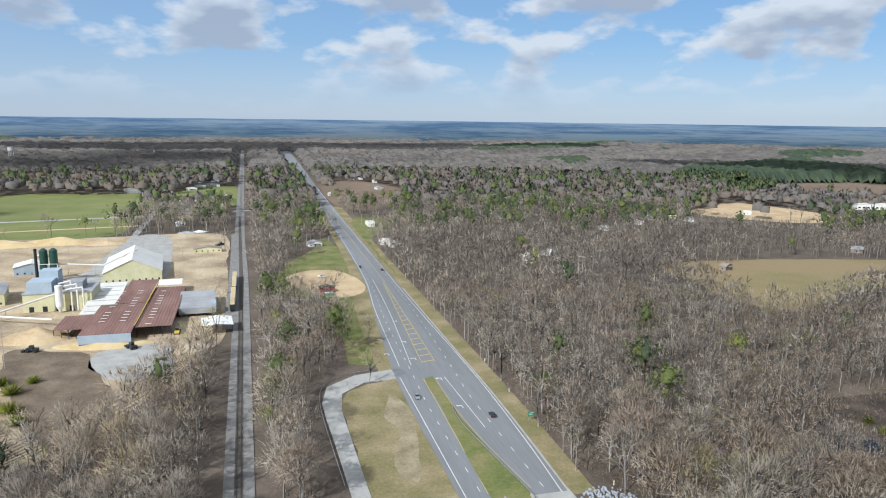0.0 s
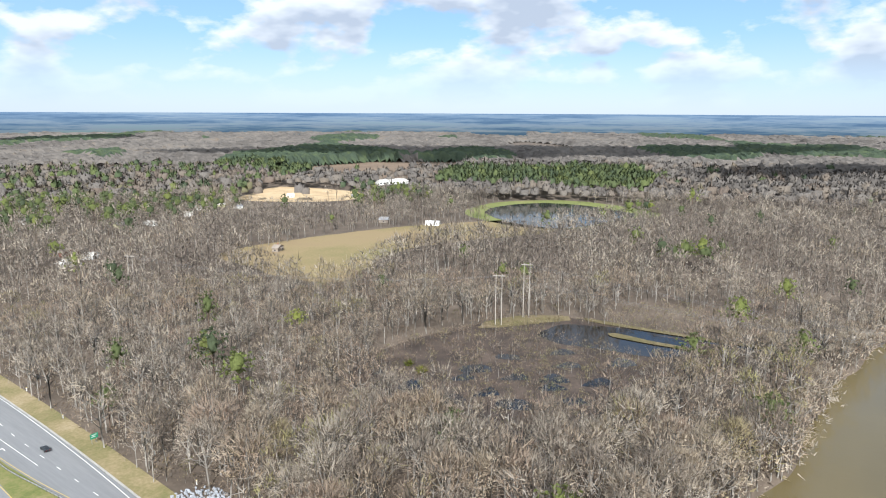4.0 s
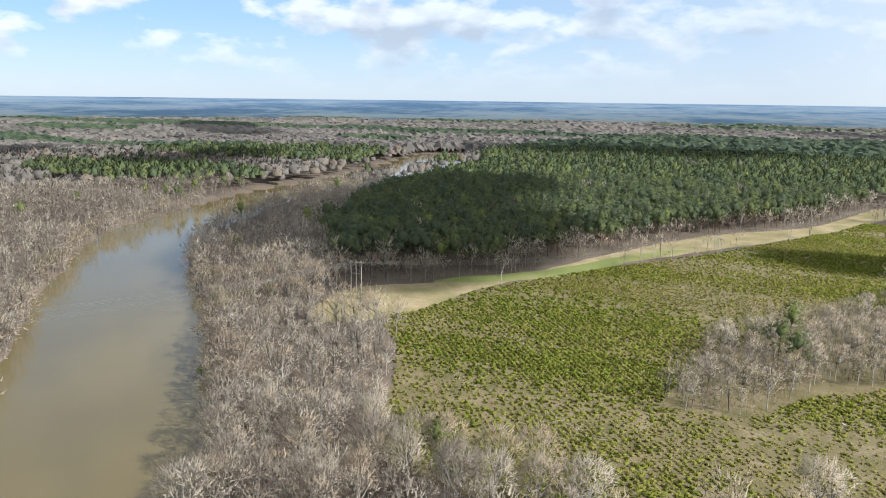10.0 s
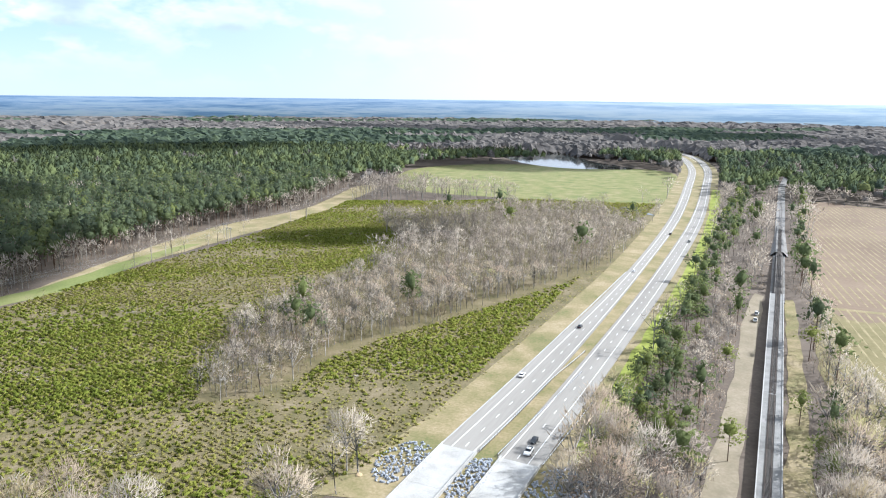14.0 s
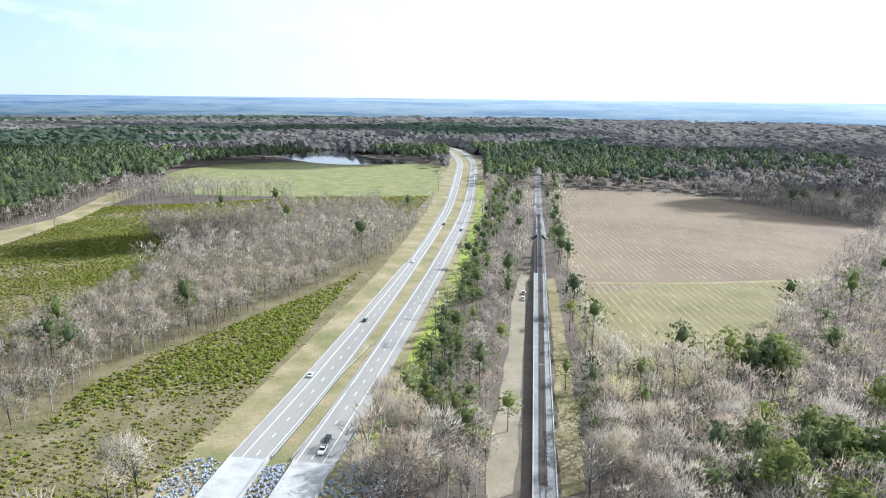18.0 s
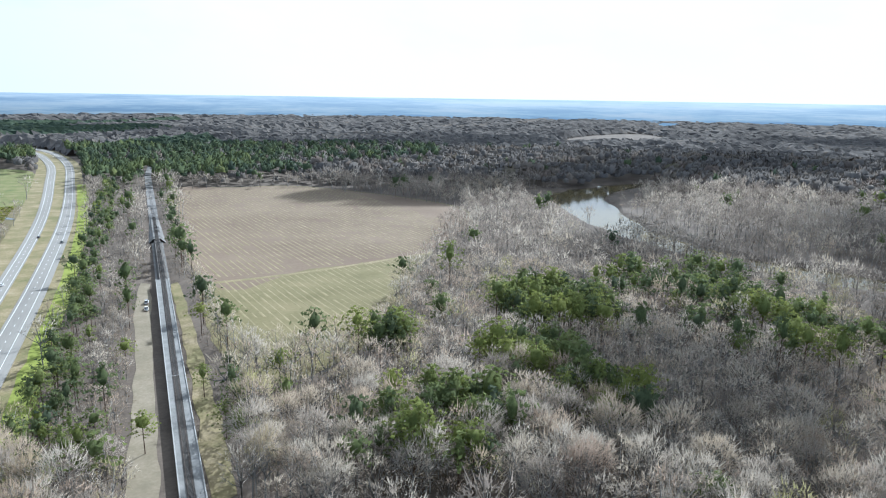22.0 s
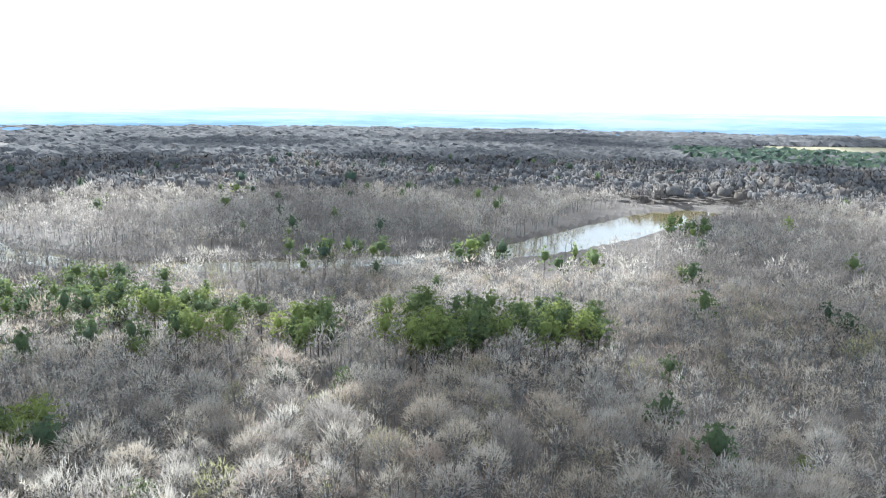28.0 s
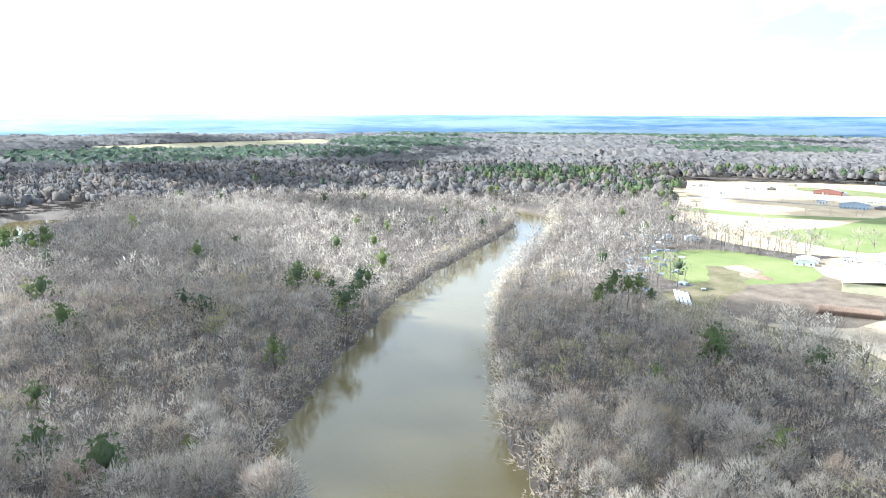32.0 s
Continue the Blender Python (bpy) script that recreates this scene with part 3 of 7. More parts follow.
ribbon("road", ROAD_L, ROAD_R, M_ASPHALT, 0.35, 0.4, label="grey asphalt highway with painted lines")
ribbon("road", *SOUTH_A, M_PALEROAD, 0.6, 0.7, label="pale grey highway carriageway")
ribbon("road", *SOUTH_B, M_PALEROAD, 0.6, 0.7, label="pale grey highway carriageway")
ribbon("side_road", *RAMP, M_CONC, 0.3, 0.3, label="pale side road curving up to the highway")
ribbon("track_bed", [(x - 4.6, y) for x, y in RAIL if y > 150], [(x + 4.8, y) for x, y in RAIL if y > 150], M_BALLAST, 0.3, 0.4, label="pale gravel railway bed", category="track bed")
ribbon("track_bed", [(x - 4, y) for x, y in RAIL if y < -400], [(x + 4, y) for x, y in RAIL if y < -400], M_BALLAST, 0.5, 0.6, label="gravel railway bed through the woods", category="track bed")

# ---- trees ----


def tube(V, F, a, b, r0, r1, sides=3):
    a, b = np.asarray(a, float), np.asarray(b, float)
    d = b - a
    d /= np.linalg.norm(d) + 1e-9
    u = np.cross(d, (0.31, 0.87, 0.38))
    u /= np.linalg.norm(u) + 1e-9
    w = np.cross(d, u)
    o = len(V)
    for p, r in ((a, r0), (b, r1)):
        for k in range(sides):
            t = math.tau * k / sides
            V.append(p + r * (math.cos(t) * u + math.sin(t) * w))
    for k in range(sides):
        i, j = o + k, o + (k + 1) % sides
        F.append((i, j, j + sides))
        F.append((i, j + sides, i + sides))


def sliver(V, F, p, d, w, rg):
    side = np.cross(d, np.array([0, 0, 1.0]) + rg.normal(0, 0.45, 3))
    side *= w / (np.linalg.norm(side) + 1e-9) / 2
    if np.cross(side, d)[2] < 0:
        side = -side
    o = len(V)
    V += [p - side, p + side, p + d]
    F.append((o, o + 1, o + 2))


def plate(V, F, p, out, size, rg):
    """A small three-cornered clump lying across the crown's surface."""
    n = out + np.array([0, 0, 0.2]) + rg.normal(0, 0.3, 3)
    n /= np.linalg.norm(n) + 1e-9
    u = np.cross(n, rg.normal(size=3))
    u /= np.linalg.norm(u) + 1e-9
    w = np.cross(n, u)
    o = len(V)
    a = rg.uniform(0, math.tau)
    for k in range(3):
        b = a + math.tau * k / 3 + rg.normal(0, 0.25)
        V.append(p + size * rg.uniform(0.6, 1.4) * (math.cos(b) * u + math.sin(b) * w))
    F.append((o, o + 1, o + 2))


def ico(subdivisions):
    bm = bmesh.new()
    bmesh.ops.create_icosphere(bm, subdivisions=subdivisions, radius=1.0)
    bm.verts.ensure_lookup_table()
    v = np.array([q.co[:] for q in bm.verts])
    f = np.array([[q.index for q in p.verts] for p in bm.faces])
    bm.free()
    return v, f


ICO = {1: ico(1), 2: ico(2)}


def thicket_core(V2, F2, N2, detail, mid, half, rg, lumps=0.2, floor=-0.45):
    """The close-grown inside of a crown: an uneven dome, open below."""
    v, f = ICO[detail]
    ph = rg.uniform(0, math.tau, 4)
    az = np.arctan2(v[:, 1], v[:, 0])
    r = 1 + lumps * (0.6 * np.sin(3 * az + ph[0]) * np.cos(3.2 * v[:, 2] + ph[1]) + 0.5 * np.sin(5 * az + 4 * v[:, 2] + ph[2])) + rg.normal(0, 0.07, len(v))
    keep = f[v[f][:, :, 2].mean(1) > floor]
    o = len(V2)
    for p, q in zip(v, r):
        V2.append(mid + p * half * q)
        n = p * (0.75 + 0.35 * (q - 1)) + np.array([0, 0, 0.4])
        N2.append(n / np.linalg.norm(n))
    F2 += [tuple(int(i) + o for i in k) for k in keep]


def bare_tree(seed, lobes, twigs, width, plates, size, limbs=2, spread=0.30, tall=0.34, length=1.0, fork=0.42):
    """A leafless tree one unit high: trunk, rising limbs, and a crown of rounded lobes of short fine twigs."""
    rg = np.random.default_rng(seed)
    V, F, V2, F2, N2 = [], [], [], [], []
    lean = rg.normal(0, 0.025, 2)
    top = np.array([lean[0], lean[1], 0.66])
    low = top * 0.6 + np.append(rg.normal(0, 0.008, 2), 0)
    tube(V, F, (0, 0, -0.03), low, 0.0125, 0.0095, 3)
    tube(V, F, low, top, 0.0095, 0.004, 3)
    mid = np.array([lean[0], lean[1], 0.97 - tall])
    half = np.array([spread, spread, tall])
    for i in range(lobes):
        zz = 0.96 - 1.25 * (i + 0.3 * rg.random()) / max(lobes - 0.5, 1)
        az = 2.4 * i + rg.normal(0, 0.35)
        rr = math.sqrt(max(0.0, 1 - zz * zz)) * rg.uniform(0.85, 1.12)
        out = np.array([math.cos(az) * rr, math.sin(az) * rr, zz])
        lr = rg.uniform(0.78, 1.18) * (0.5 if lobes > 5 else 0.64)
        c = mid + out * half * (1 - 0.85 * lr)
        if limbs:
            f0 = top * rg.uniform(fork, fork + 0.35)
            elbow = f0 * 0.45 + c * 0.55 + np.array([out[0] * 0.03, out[1] * 0.03, -0.03])
            if limbs > 1:
                tube(V, F, f0, elbow, 0.0080, 0.0055, 3)
                tube(V, F, elbow, c + out * half * lr * 0.5, 0.0055, 0.0018, 3)
            else:
                sliver(V2, F2, f0, c - f0 + out * half * 0.1, max(0.012, 0.6 * width), rg)
                N2 += [np.array([0, 0, 1.0])] * 3
        for j in range(twigs + plates):
            d = rg.normal(0, 1, 3)
            d = d / (np.linalg.norm(d) + 1e-9) + 0.6 * out + np.array([0, 0, 0.2])
            d /= np.linalg.norm(d) + 1e-9
            nn = d * 0.45 + out * 0.45 + np.array([0, 0, 0.4])
            if j < twigs:
                p = c + d * half * lr * rg.uniform(0.4, 0.9)
                dd = (0.6 * d + 0.3 * out + rg.normal(0, 0.42, 3) + np.array([0, 0, 0.32])) * half * lr * rg.uniform(0.28, 0.6) * length
                sliver(V2, F2, p, dd, width * rg.uniform(0.6, 1.35), rg)
            else:
                plate(V2, F2, c + d * half * lr * rg.uniform(0.55, 0.95), d, size, rg)
            N2 += [nn / (np.linalg.norm(nn) + 1e-9)] * 3
    return np.array(V), np.array(F), np.array(V2), np.array(F2), np.array(N2)


def crown_mound(seed, fringe, width, half=(0.32, 0.32, 0.40), lumps=0.45):
    """A far tree: an uneven close-grown crown with a ragged fringe of boughs."""
    rg = np.random.default_rng(seed)
    V2, F2, N2 = [], [], []
    half = np.array(half)
    mid = np.array([0, 0, 0.96 - half[2]])
    thicket_core(V2, F2, N2, 1, mid, half * 0.86, rg, lumps, -0.15)
    for i in range(fringe):
        d = rg.normal(0, 1, 3)
        d[2] = abs(d[2]) + 0.15
        d /= np.linalg.norm(d)
        sliver(V2, F2, mid + d * half * 0.72, (d + rg.normal(0, 0.4, 3) + np.array([0, 0, 0.3])) * half * rg.uniform(0.3, 0.5), width, rg)
        n = d + np.array([0, 0, 0.4])
        N2 += [n / np.linalg.norm(n)] * 3
    return np.zeros((0, 3)), np.zeros((0, 3), int), np.array(V2), np.array(F2), np.array(N2)


def pine_tree(seed, levels, arms, blades, width, base=0.42, spread=0.17, core=1.0, trunk_sides=4, detail=1):
    """A pine one unit high: bare lower trunk, tiers of upswept boughs that carry tufts of needles."""
    rg = np.random.default_rng(seed)
    V, F, V2, F2, N2 = [], [], [], [], []
    bend = rg.normal(0, 0.008, 2)
    tube(V, F, (0, 0, -0.03), (bend[0], bend[1], 0.6), 0.0105, 0.007, trunk_sides)
    tube(V, F, (bend[0], bend[1], 0.6), (0, 0, 0.97), 0.007, 0.002, 3)
    if core:
        thicket_core(V2, F2, N2, detail, np.array([0, 0, base + 0.55 * (1 - base)]), np.array([spread * 0.60 * core, spread * 0.60 * core, 0.27 * (1 - base)]), rg, 0.4, -0.8)
    for lv in range(levels):
        f = (lv + 0.5 * rg.random()) / levels
        h = base + (1 - base) * 0.97 * f
        reach = spread * (0.62 + 0.75 * math.sin(math.pi * min(1.0, 0.18 + 0.66 * f))) * (1 - f ** 3) * rg.uniform(0.75, 1.15) + 0.02
        n = max(2, round(arms * (1 - 0.45 * f)))
        for k in range(n):
            az = 1.7 * lv + math.tau * k / n + rg.normal(0, 0.35)
            r = reach * rg.uniform(0.55, 1.12)
            u = np.array([math.cos(az), math.sin(az), 0.0])
            tip = u * r + np.array([0, 0, h + 0.16 * r + rg.normal(0, 0.012)])
            if trunk_sides > 3:
                sliver(V, F, np.array([0, 0, h - 0.02]), tip - np.array([0, 0, h - 0.02]), 0.006, rg)
            for b in range(blades):
                q = tip * 1.0 if b % 2 else tip * np.array([0.62, 0.62, 1.0])
                d = rg.normal(0, 1, 3) * np.array([1, 1, 0.55]) + np.array([0, 0, 0.35]) + 0.5 * u
                d /= np.linalg.norm(d) + 1e-9
                if b % 3 == 2:
                    sliver(V2, F2, q, d * width * 2.4, width, rg)
                else:
                    plate(V2, F2, q + d * width * 0.9, d, width * rg.uniform(0.75, 1.25), rg)
                nn = d * 0.6 + u * 0.5 + np.array([0, 0, 0.4])
                N2 += [nn / (np.linalg.norm(nn) + 1e-9)] * 3
    return np.array(V), np.array(F), np.array(V2), np.array(F2), np.array(N2)


def bush(seed, blades, width):
    rg = np.random.default_rng(seed)
    V2, F2 = [], []
    for b in range(blades):
        d = rg.normal(0, 1, 3)
        d[2] = abs(d[2]) + 0.3
        d *= rg.uniform(0.6, 1.0) / np.linalg.norm(d)
        sliver(V2, F2, np.array([0, 0, 0.0]) + d * 0.1, d, width, rg)
    V2 = np.array(V2)
    nn = V2 + np.array([0, 0, 0.5])
    return np.zeros((0, 3)), np.zeros((0, 3), int), V2, np.array(F2), nn / np.linalg.norm(nn, axis=1)[:, None]


def stand(name, kinds, x, y, h, tint, crown, bark, label, category="trees", wide=(0.85, 1.25), z=0.0):
    """Many trees as one object of uncounted stuff."""
    vs, fs, ix, tn, ns, o = [], [], [], [], [], 0
    pick = rng.integers(0, len(kinds), len(x))
    for k, (tv, tf, cv, cf, cn) in enumerate(kinds):
        s = np.nonzero(pick == k)[0]
        if not len(s):
            continue
        v = np.concatenate([tv, cv])
        f = np.concatenate([tf, cf + len(tv)]).astype(int)
        a = rng.uniform(0, math.tau, len(s))
        w = rng.uniform(*wide, len(s)) * h[s]
        c, sn = np.cos(a)[:, None], np.sin(a)[:, None]
        X = (v[None, :, 0] * c - v[None, :, 1] * sn) * w[:, None] + x[s][:, None]
        Y = (v[None, :, 0] * sn + v[None, :, 1] * c) * w[:, None] + y[s][:, None]
        Z = v[None, :, 2] * h[s][:, None] + np.broadcast_to(z, x.shape)[s][:, None]
        vs.append(np.stack([X, Y, Z], -1).reshape(-1, 3))
        q = np.concatenate([tv * np.array([1.0, 1.0, 0.0]) * 80 + np.array([0, 0, 0.05]), cn])
        ns.append(np.stack([q[None, :, 0] * c - q[None, :, 1] * sn, q[None, :, 0] * sn + q[None, :, 1] * c, np.broadcast_to(q[None, :, 2], X.shape)], -1).reshape(-1, 3))
        fs.append((f[None] + (np.arange(len(s)) * len(v))[:, None, None]).reshape(-1, 3) + o)
        ix.append(np.tile(np.concatenate([np.ones(len(tf), int), np.zeros(len(cf), int)]), len(s)))
        tn.append(np.repeat(tint[s], len(v)))
        o += len(v) * len(s)
    if not vs:
        return None
    ob = mesh_np(name, np.concatenate(vs), np.concatenate(fs), [crown, bark], np.concatenate(ix), np.concatenate(tn), smooth=True, normals=np.concatenate(ns))
    return tagged(ob, label, category, kind="stuff")


def clear_of_ways(x, y):
    """True where no road, railway or bridge runs."""
    def between(a, b, pad):
        q = [(p[0] + pad * sa, p[1]) for p, sa in [(p, a[1]) for p in a[0]]] + [(p[0] + pad * b[1], p[1]) for p in reversed(b[0])]
        return inside(q, x, y)
    bad = between((ROAD_L, -1), (ROAD_R, 1), 7)
    bad |= between((SOUTH_A[0], 1), (SOUTH_B[1], -1), 12)
    bad |= near_line(RAIL, x, y) < np.where(y < -1020, 0, np.where(y < -400, 8, 11))
    bad |= (near_line(RAMP[0], x, y) < 9)
    bad |= (y > -165) & (y < 190) & (x > -16) & (x < 102)
    bad |= (y > -206) & (y < 0) & (x > 46) & (x < 104)
    bad |= (y < -180) & (y > -440) & (x > -22) & (x < 10)
    return ~bad


def scatter(r0, r1, cell):
    """Jittered grid points between two circles round the bridge."""
    n = int(2 * r1 / cell)
    g = (np.arange(n) + 0.5) * cell - r1
    X, Y = np.meshgrid(g, g)
    X = (X + rng.uniform(-0.5, 0.5, X.shape) * cell).ravel()
    Y = (Y + rng.uniform(-0.5, 0.5, Y.shape) * cell).ravel()
    R = np.hypot(X, Y)
    k = (R >= r0) & (R < r1)
    return X[k], Y[k]


def cover(x, y):
    """0 open, 1 bare woods, 2 pine woods, 3 thin bare woods, 4 mixed."""
    wx, wy = x + 5 * wobble(x, y, 31, 1), y + 5 * wobble(x, y, 29, 2)
    c = np.ones(x.shape, int)
    r = np.hypot(x, y)
    far = wobble(x, y, 260, 5) + 0.5 * wobble(x, y, 610, 3)
    c[(far > 0.55) & (r > 900) & ((x > -150) | (y > 900))] = 2
    c[(far < -1.35) & (r > 1400)] = 0
    town = (y > 620) & (x > -900) & (x < 700)
    c[town] = 4
    c[inside(PINEWOOD, wx, wy) | inside(PINEBELT, wx, wy)] = 2
    c[inside(SWAMP, wx, wy) | inside(THICKET, wx, wy) | inside(THICKET_B, wx, wy)] = 3
    c[inside(PLANT, wx, wy)] = 0
    c[inside(SWAMPWOOD, wx, wy)] = 1
    for p in OPEN:
        c[inside(p, wx, wy)] = 0
    c[inside(TRIANGLE, x, y) | inside(CORRIDOR, wx, wy) | inside(FAR_FIELD, x, y) | (inside(CLEARING, x, y))] = 0
    c[(bank(OXB, x, y) < 34) & (c > 0) & (((x < -540) & (y > -110)) | ((y < -560) & (y > -760)))] = 3
    for p in SHORES:
        c[inside(p, x, y) & (c > 0)] = 3
    c[(bank(OXB, x, y) < 60) & (y > -500) & (y < -150) & (np.sin(x * 12.9 + y * 78.2) > 0.6)] = 0
    c[to_water(x, y) < -0.5] = 0
    c[~clear_of_ways(x, y)] = 0
    return c


BARE = {1: [bare_tree(s, 8, 19, 0.0138, 1, 0.013, 2, spread=0.27 + 0.012 * (s % 6), tall=0.29 + 0.015 * (s % 5), fork=0.5 + 0.03 * (s % 4)) for s in range(10)],
        2: [bare_tree(s, 5, 9, 0.031, 2, 0.026, 1, spread=0.28 + 0.012 * (s % 5), length=1.1) for s in range(10, 20)],
        3: [crown_mound(s, 14, 0.075, (0.29, 0.29, 0.36)) for s in range(20, 28)]}
BRUSH = [bare_tree(s, 4, 9, 0.030, 2, 0.030, 0, spread=0.42, tall=0.45) for s in range(60, 65)]
PINE = {1: [pine_tree(s, 8, 5, 5, 0.031, base=0.44 + 0.04 * (s % 4), spread=0.205, core=0.8) for s in range(30, 35)], 2: [pine_tree(s, 6, 4, 2, 0.046, base=0.45, spread=0.20, core=0.9, trunk_sides=3) for s in range(40, 45)],
        3: [crown_mound(s, 14, 0.06, (0.19, 0.19, 0.27), 0.6) for s in range(50, 54)]}

bands = ((40, 165, 9.5, 1, 1.0, 0.8), (165, 430, 7.7, 1, 1.0, 0.8), (430, 900, 9.6, 2, 1.05, 0.76), (900, 1400, 14.0, 3, 1.2, 0.75))
for r0, r1, cell, lod, grow, close in bands:
    for kind in (1, 2, 3, 4):
        x, y = scatter(r0, r1, cell * (close if kind == 2 else 1.0))
        k = cover(x, y) == kind
        x, y = x[k], y[k]
        u = rng.random(x.shape)
        grove = wobble(x, y, 47, 4)
        tone = np.clip(0.30 + 0.19 * grove + rng.normal(0, 0.17, x.shape), 0, 0.86)
        k = u < {1: 0.97, 2: 1.0, 3: 0.6, 4: 0.95}[kind]
        isp = u < {1: 0.012, 2: 0.93, 3: 0.0, 4: 0.14}[kind]
        if kind == 3:
            tone = np.clip(rng.normal(0.70, 0.10, x.shape), 0, 0.82)
        if kind in (1, 4):
            for px_, py_, pr, share in PINE_SPOTS:
                isp = isp | ((np.hypot(x - px_, y - py_) < pr) & (u < share))
            isp = isp | ((x > 24) & (x < 41) & (y < -185) & (u < 0.85)) | ((x > 8) & (x <= 24) & (y < -180) & (u < 0.10)) | ((x < -12) & (x > -26) & (y < -195) & (u < 0.35))
            isp = isp | ((x > -200) & (x < 90) & (y < -900) & (y > -1450) & (u < 0.7))
        b = k & ~isp
        p = k & isp
        h = grow ** 0.5 * np.clip(rng.normal(17.5 if kind != 3 else 6, 3.2 if kind != 3 else 1.6, x.shape) + (2.2 * wobble(x, y, 90, 7) if kind != 3 else 0), 3.5, 26)
        hp = grow ** 0.5 * np.clip(rng.normal(23, 2.8, x.shape), 13, 30)
        h[inside(SWAMPWOOD, x, y)] *= 0.75
        h[(x > 8) & (x < 42) & (y < -185) & (y > -900)] *= 0.62
        hp[(x > 18) & (x < 42) & (y < -185) & (y > -900)] *= 0.70
        nm = {1: "bare_woods", 2: "pine_woods", 3: "swamp_thicket", 4: "town_trees"}[kind]
        stand(nm, BARE[lod] if kind != 3 else BRUSH, x[b], y[b], h[b], tone[b], M_TWIG if lod < 3 else M_CANOPY, M_BARK, "grey leafless winter hardwood trees", wide=(0.85 * grow, 1.25 * grow), z=bed(to_water(x[b], y[b])))
        stand("pine_woods", PINE[lod], x[p], y[p], hp[p], np.clip(rng.normal((0.36 if kind == 2 else 0.58) * (1.0 if lod == 1 else 0.85), 0.17, p.sum()), 0, 1), M_NEEDLE if lod < 3 else M_PINETOP, M_PINEBARK, "tall green pines with bare lower trunks", wide=(0.85 * grow, 1.2 * grow))


def far_canopy():
    """The close roof of the far woods: crown upon crown, bare or pine, broken by fields."""
    na = 1150
    r = [1390.0]
    while r[-1] < 3400:
        r.append(r[-1] * 1.0075)
    r = np.array(r)
    R, A = np.meshgrid(r, math.tau * np.arange(na) / na, indexing="ij")
    R = R + rng.uniform(-0.4, 0.4, R.shape) * R * 0.0075
    A = A + rng.uniform(-0.4, 0.4, A.shape) * math.tau / na
    X, Y = R * np.cos(A), R * np.sin(A)
    c = cover(X.ravel(), Y.ravel()).reshape(X.shape)
    for px_, py_, pr, share in PINE_SPOTS:
        c[(np.hypot(X - px_, Y - py_) < pr) & (c > 0) & (rng.random(c.shape) < share)] = 2
    c[(X > -200) & (X < 90) & (Y < -900) & (Y > -1450) & (c > 0)] = 2
    Z = np.where(c == 2, rng.uniform(12, 25, c.shape), rng.uniform(8, 20, c.shape)) + 2.5 * wobble(X, Y, 120, 3)
    edge = np.zeros(c.shape, bool)
    for ax_, st in ((0, 1), (0, -1), (1, 1), (1, -1)):
        edge |= np.roll(c, st, ax_) == 0
    Z[edge] *= 0.4
    Z[c == 0] = -0.4
    tint = np.where(c == 2, np.clip(rng.normal(0.24, 0.15, c.shape), 0, 1), np.clip(0.30 + 0.14 * wobble(X, Y, 150, 4) + rng.normal(0, 0.17, c.shape), 0, 0.8))
    n, m = X.shape
    i = (np.arange(n - 1)[:, None] * m + np.arange(m)[None])
    j = (np.arange(n - 1)[:, None] * m + (np.arange(m)[None] + 1) % m)
    f = np.concatenate([np.stack([i, i + m, j + m], -1).reshape(-1, 3), np.stack([i, j + m, j], -1).reshape(-1, 3)])
    cf = c.ravel()[f]
    f, cf = f[(cf > 0).sum(1) > 1], cf[(cf > 0).sum(1) > 1]
    v = np.stack([X, Y, Z], -1).reshape(-1, 3)
    for nm, pick, mat_, lab in (("bare_woods", (cf == 2).sum(1) < 2, M_CANOPY, "far grey leafless woods to the horizon"), ("pine_woods", (cf == 2).sum(1) >= 2, M_PINETOP, "far dark green pine woods")):
        q = f[pick]
        used, inv = np.unique(q, return_inverse=True)
        tagged(mesh_np(nm, v[used], inv.reshape(-1, 3), [mat_], tint=tint.ravel()[used]), lab, "trees", kind="stuff")


far_canopy()

# low brush below the woods and along their edges
x, y = scatter(165, 430, 9.5)
k = np.isin(cover(x, y), (1, 3)) & (rng.random(x.shape) < 0.8)
x, y = x[k], y[k]
stand("underbrush", BRUSH, x, y, rng.uniform(3.0, 7, x.shape), np.clip(rng.normal(0.66, 0.12, x.shape), 0, 1), M_UNDER, M_BARK, "low brown underbrush below bare trees", "brush", (1.2, 1.8), bed(to_water(x, y)))

# scrub along the edges of the woods
x, y = scatter(165, 620, 5.0)
here = np.isin(cover(x, y), (1, 2, 4))
x, y = x[here], y[here]
near = np.zeros(x.shape, bool)
for dx, dy in ((13, 0), (-13, 0), (0, 13), (0, -13)):
    near |= cover(x + dx, y + dy) == 0
near &= rng.random(x.shape) < 0.75
x, y = x[near], y[near]
stand("edge_scrub", [bare_tree(s, 3, 8, 0.05, 2, 0.05, 0, spread=0.5, tall=0.48) for s in range(70, 75)], x, y, rng.uniform(1.8, 6.0, x.shape), np.clip(rng.normal(0.55, 0.2, x.shape), 0, 1), M_UNDER, M_BARK, "brown scrub along the wood's edge", "brush", (1.0, 1.7), bed(to_water(x, y)))

x, y = scatter(165, 800, 4.2)
d = to_water(x, y)
k = (d > -2.4) & (d < 5.5) & clear_of_ways(x, y) & (bank(OXB, x, y) > 30)
x, y, d = x[k], y[k], d[k]
stand("bank_brush", BRUSH, x, y, rng.uniform(6.0, 14.0, x.shape), np.clip(rng.normal(0.4, 0.22, x.shape), 0, 1), M_TWIG, M_BARK, "tangled bare brush overhanging the river bank", "brush", (1.2, 1.8), bed(d))

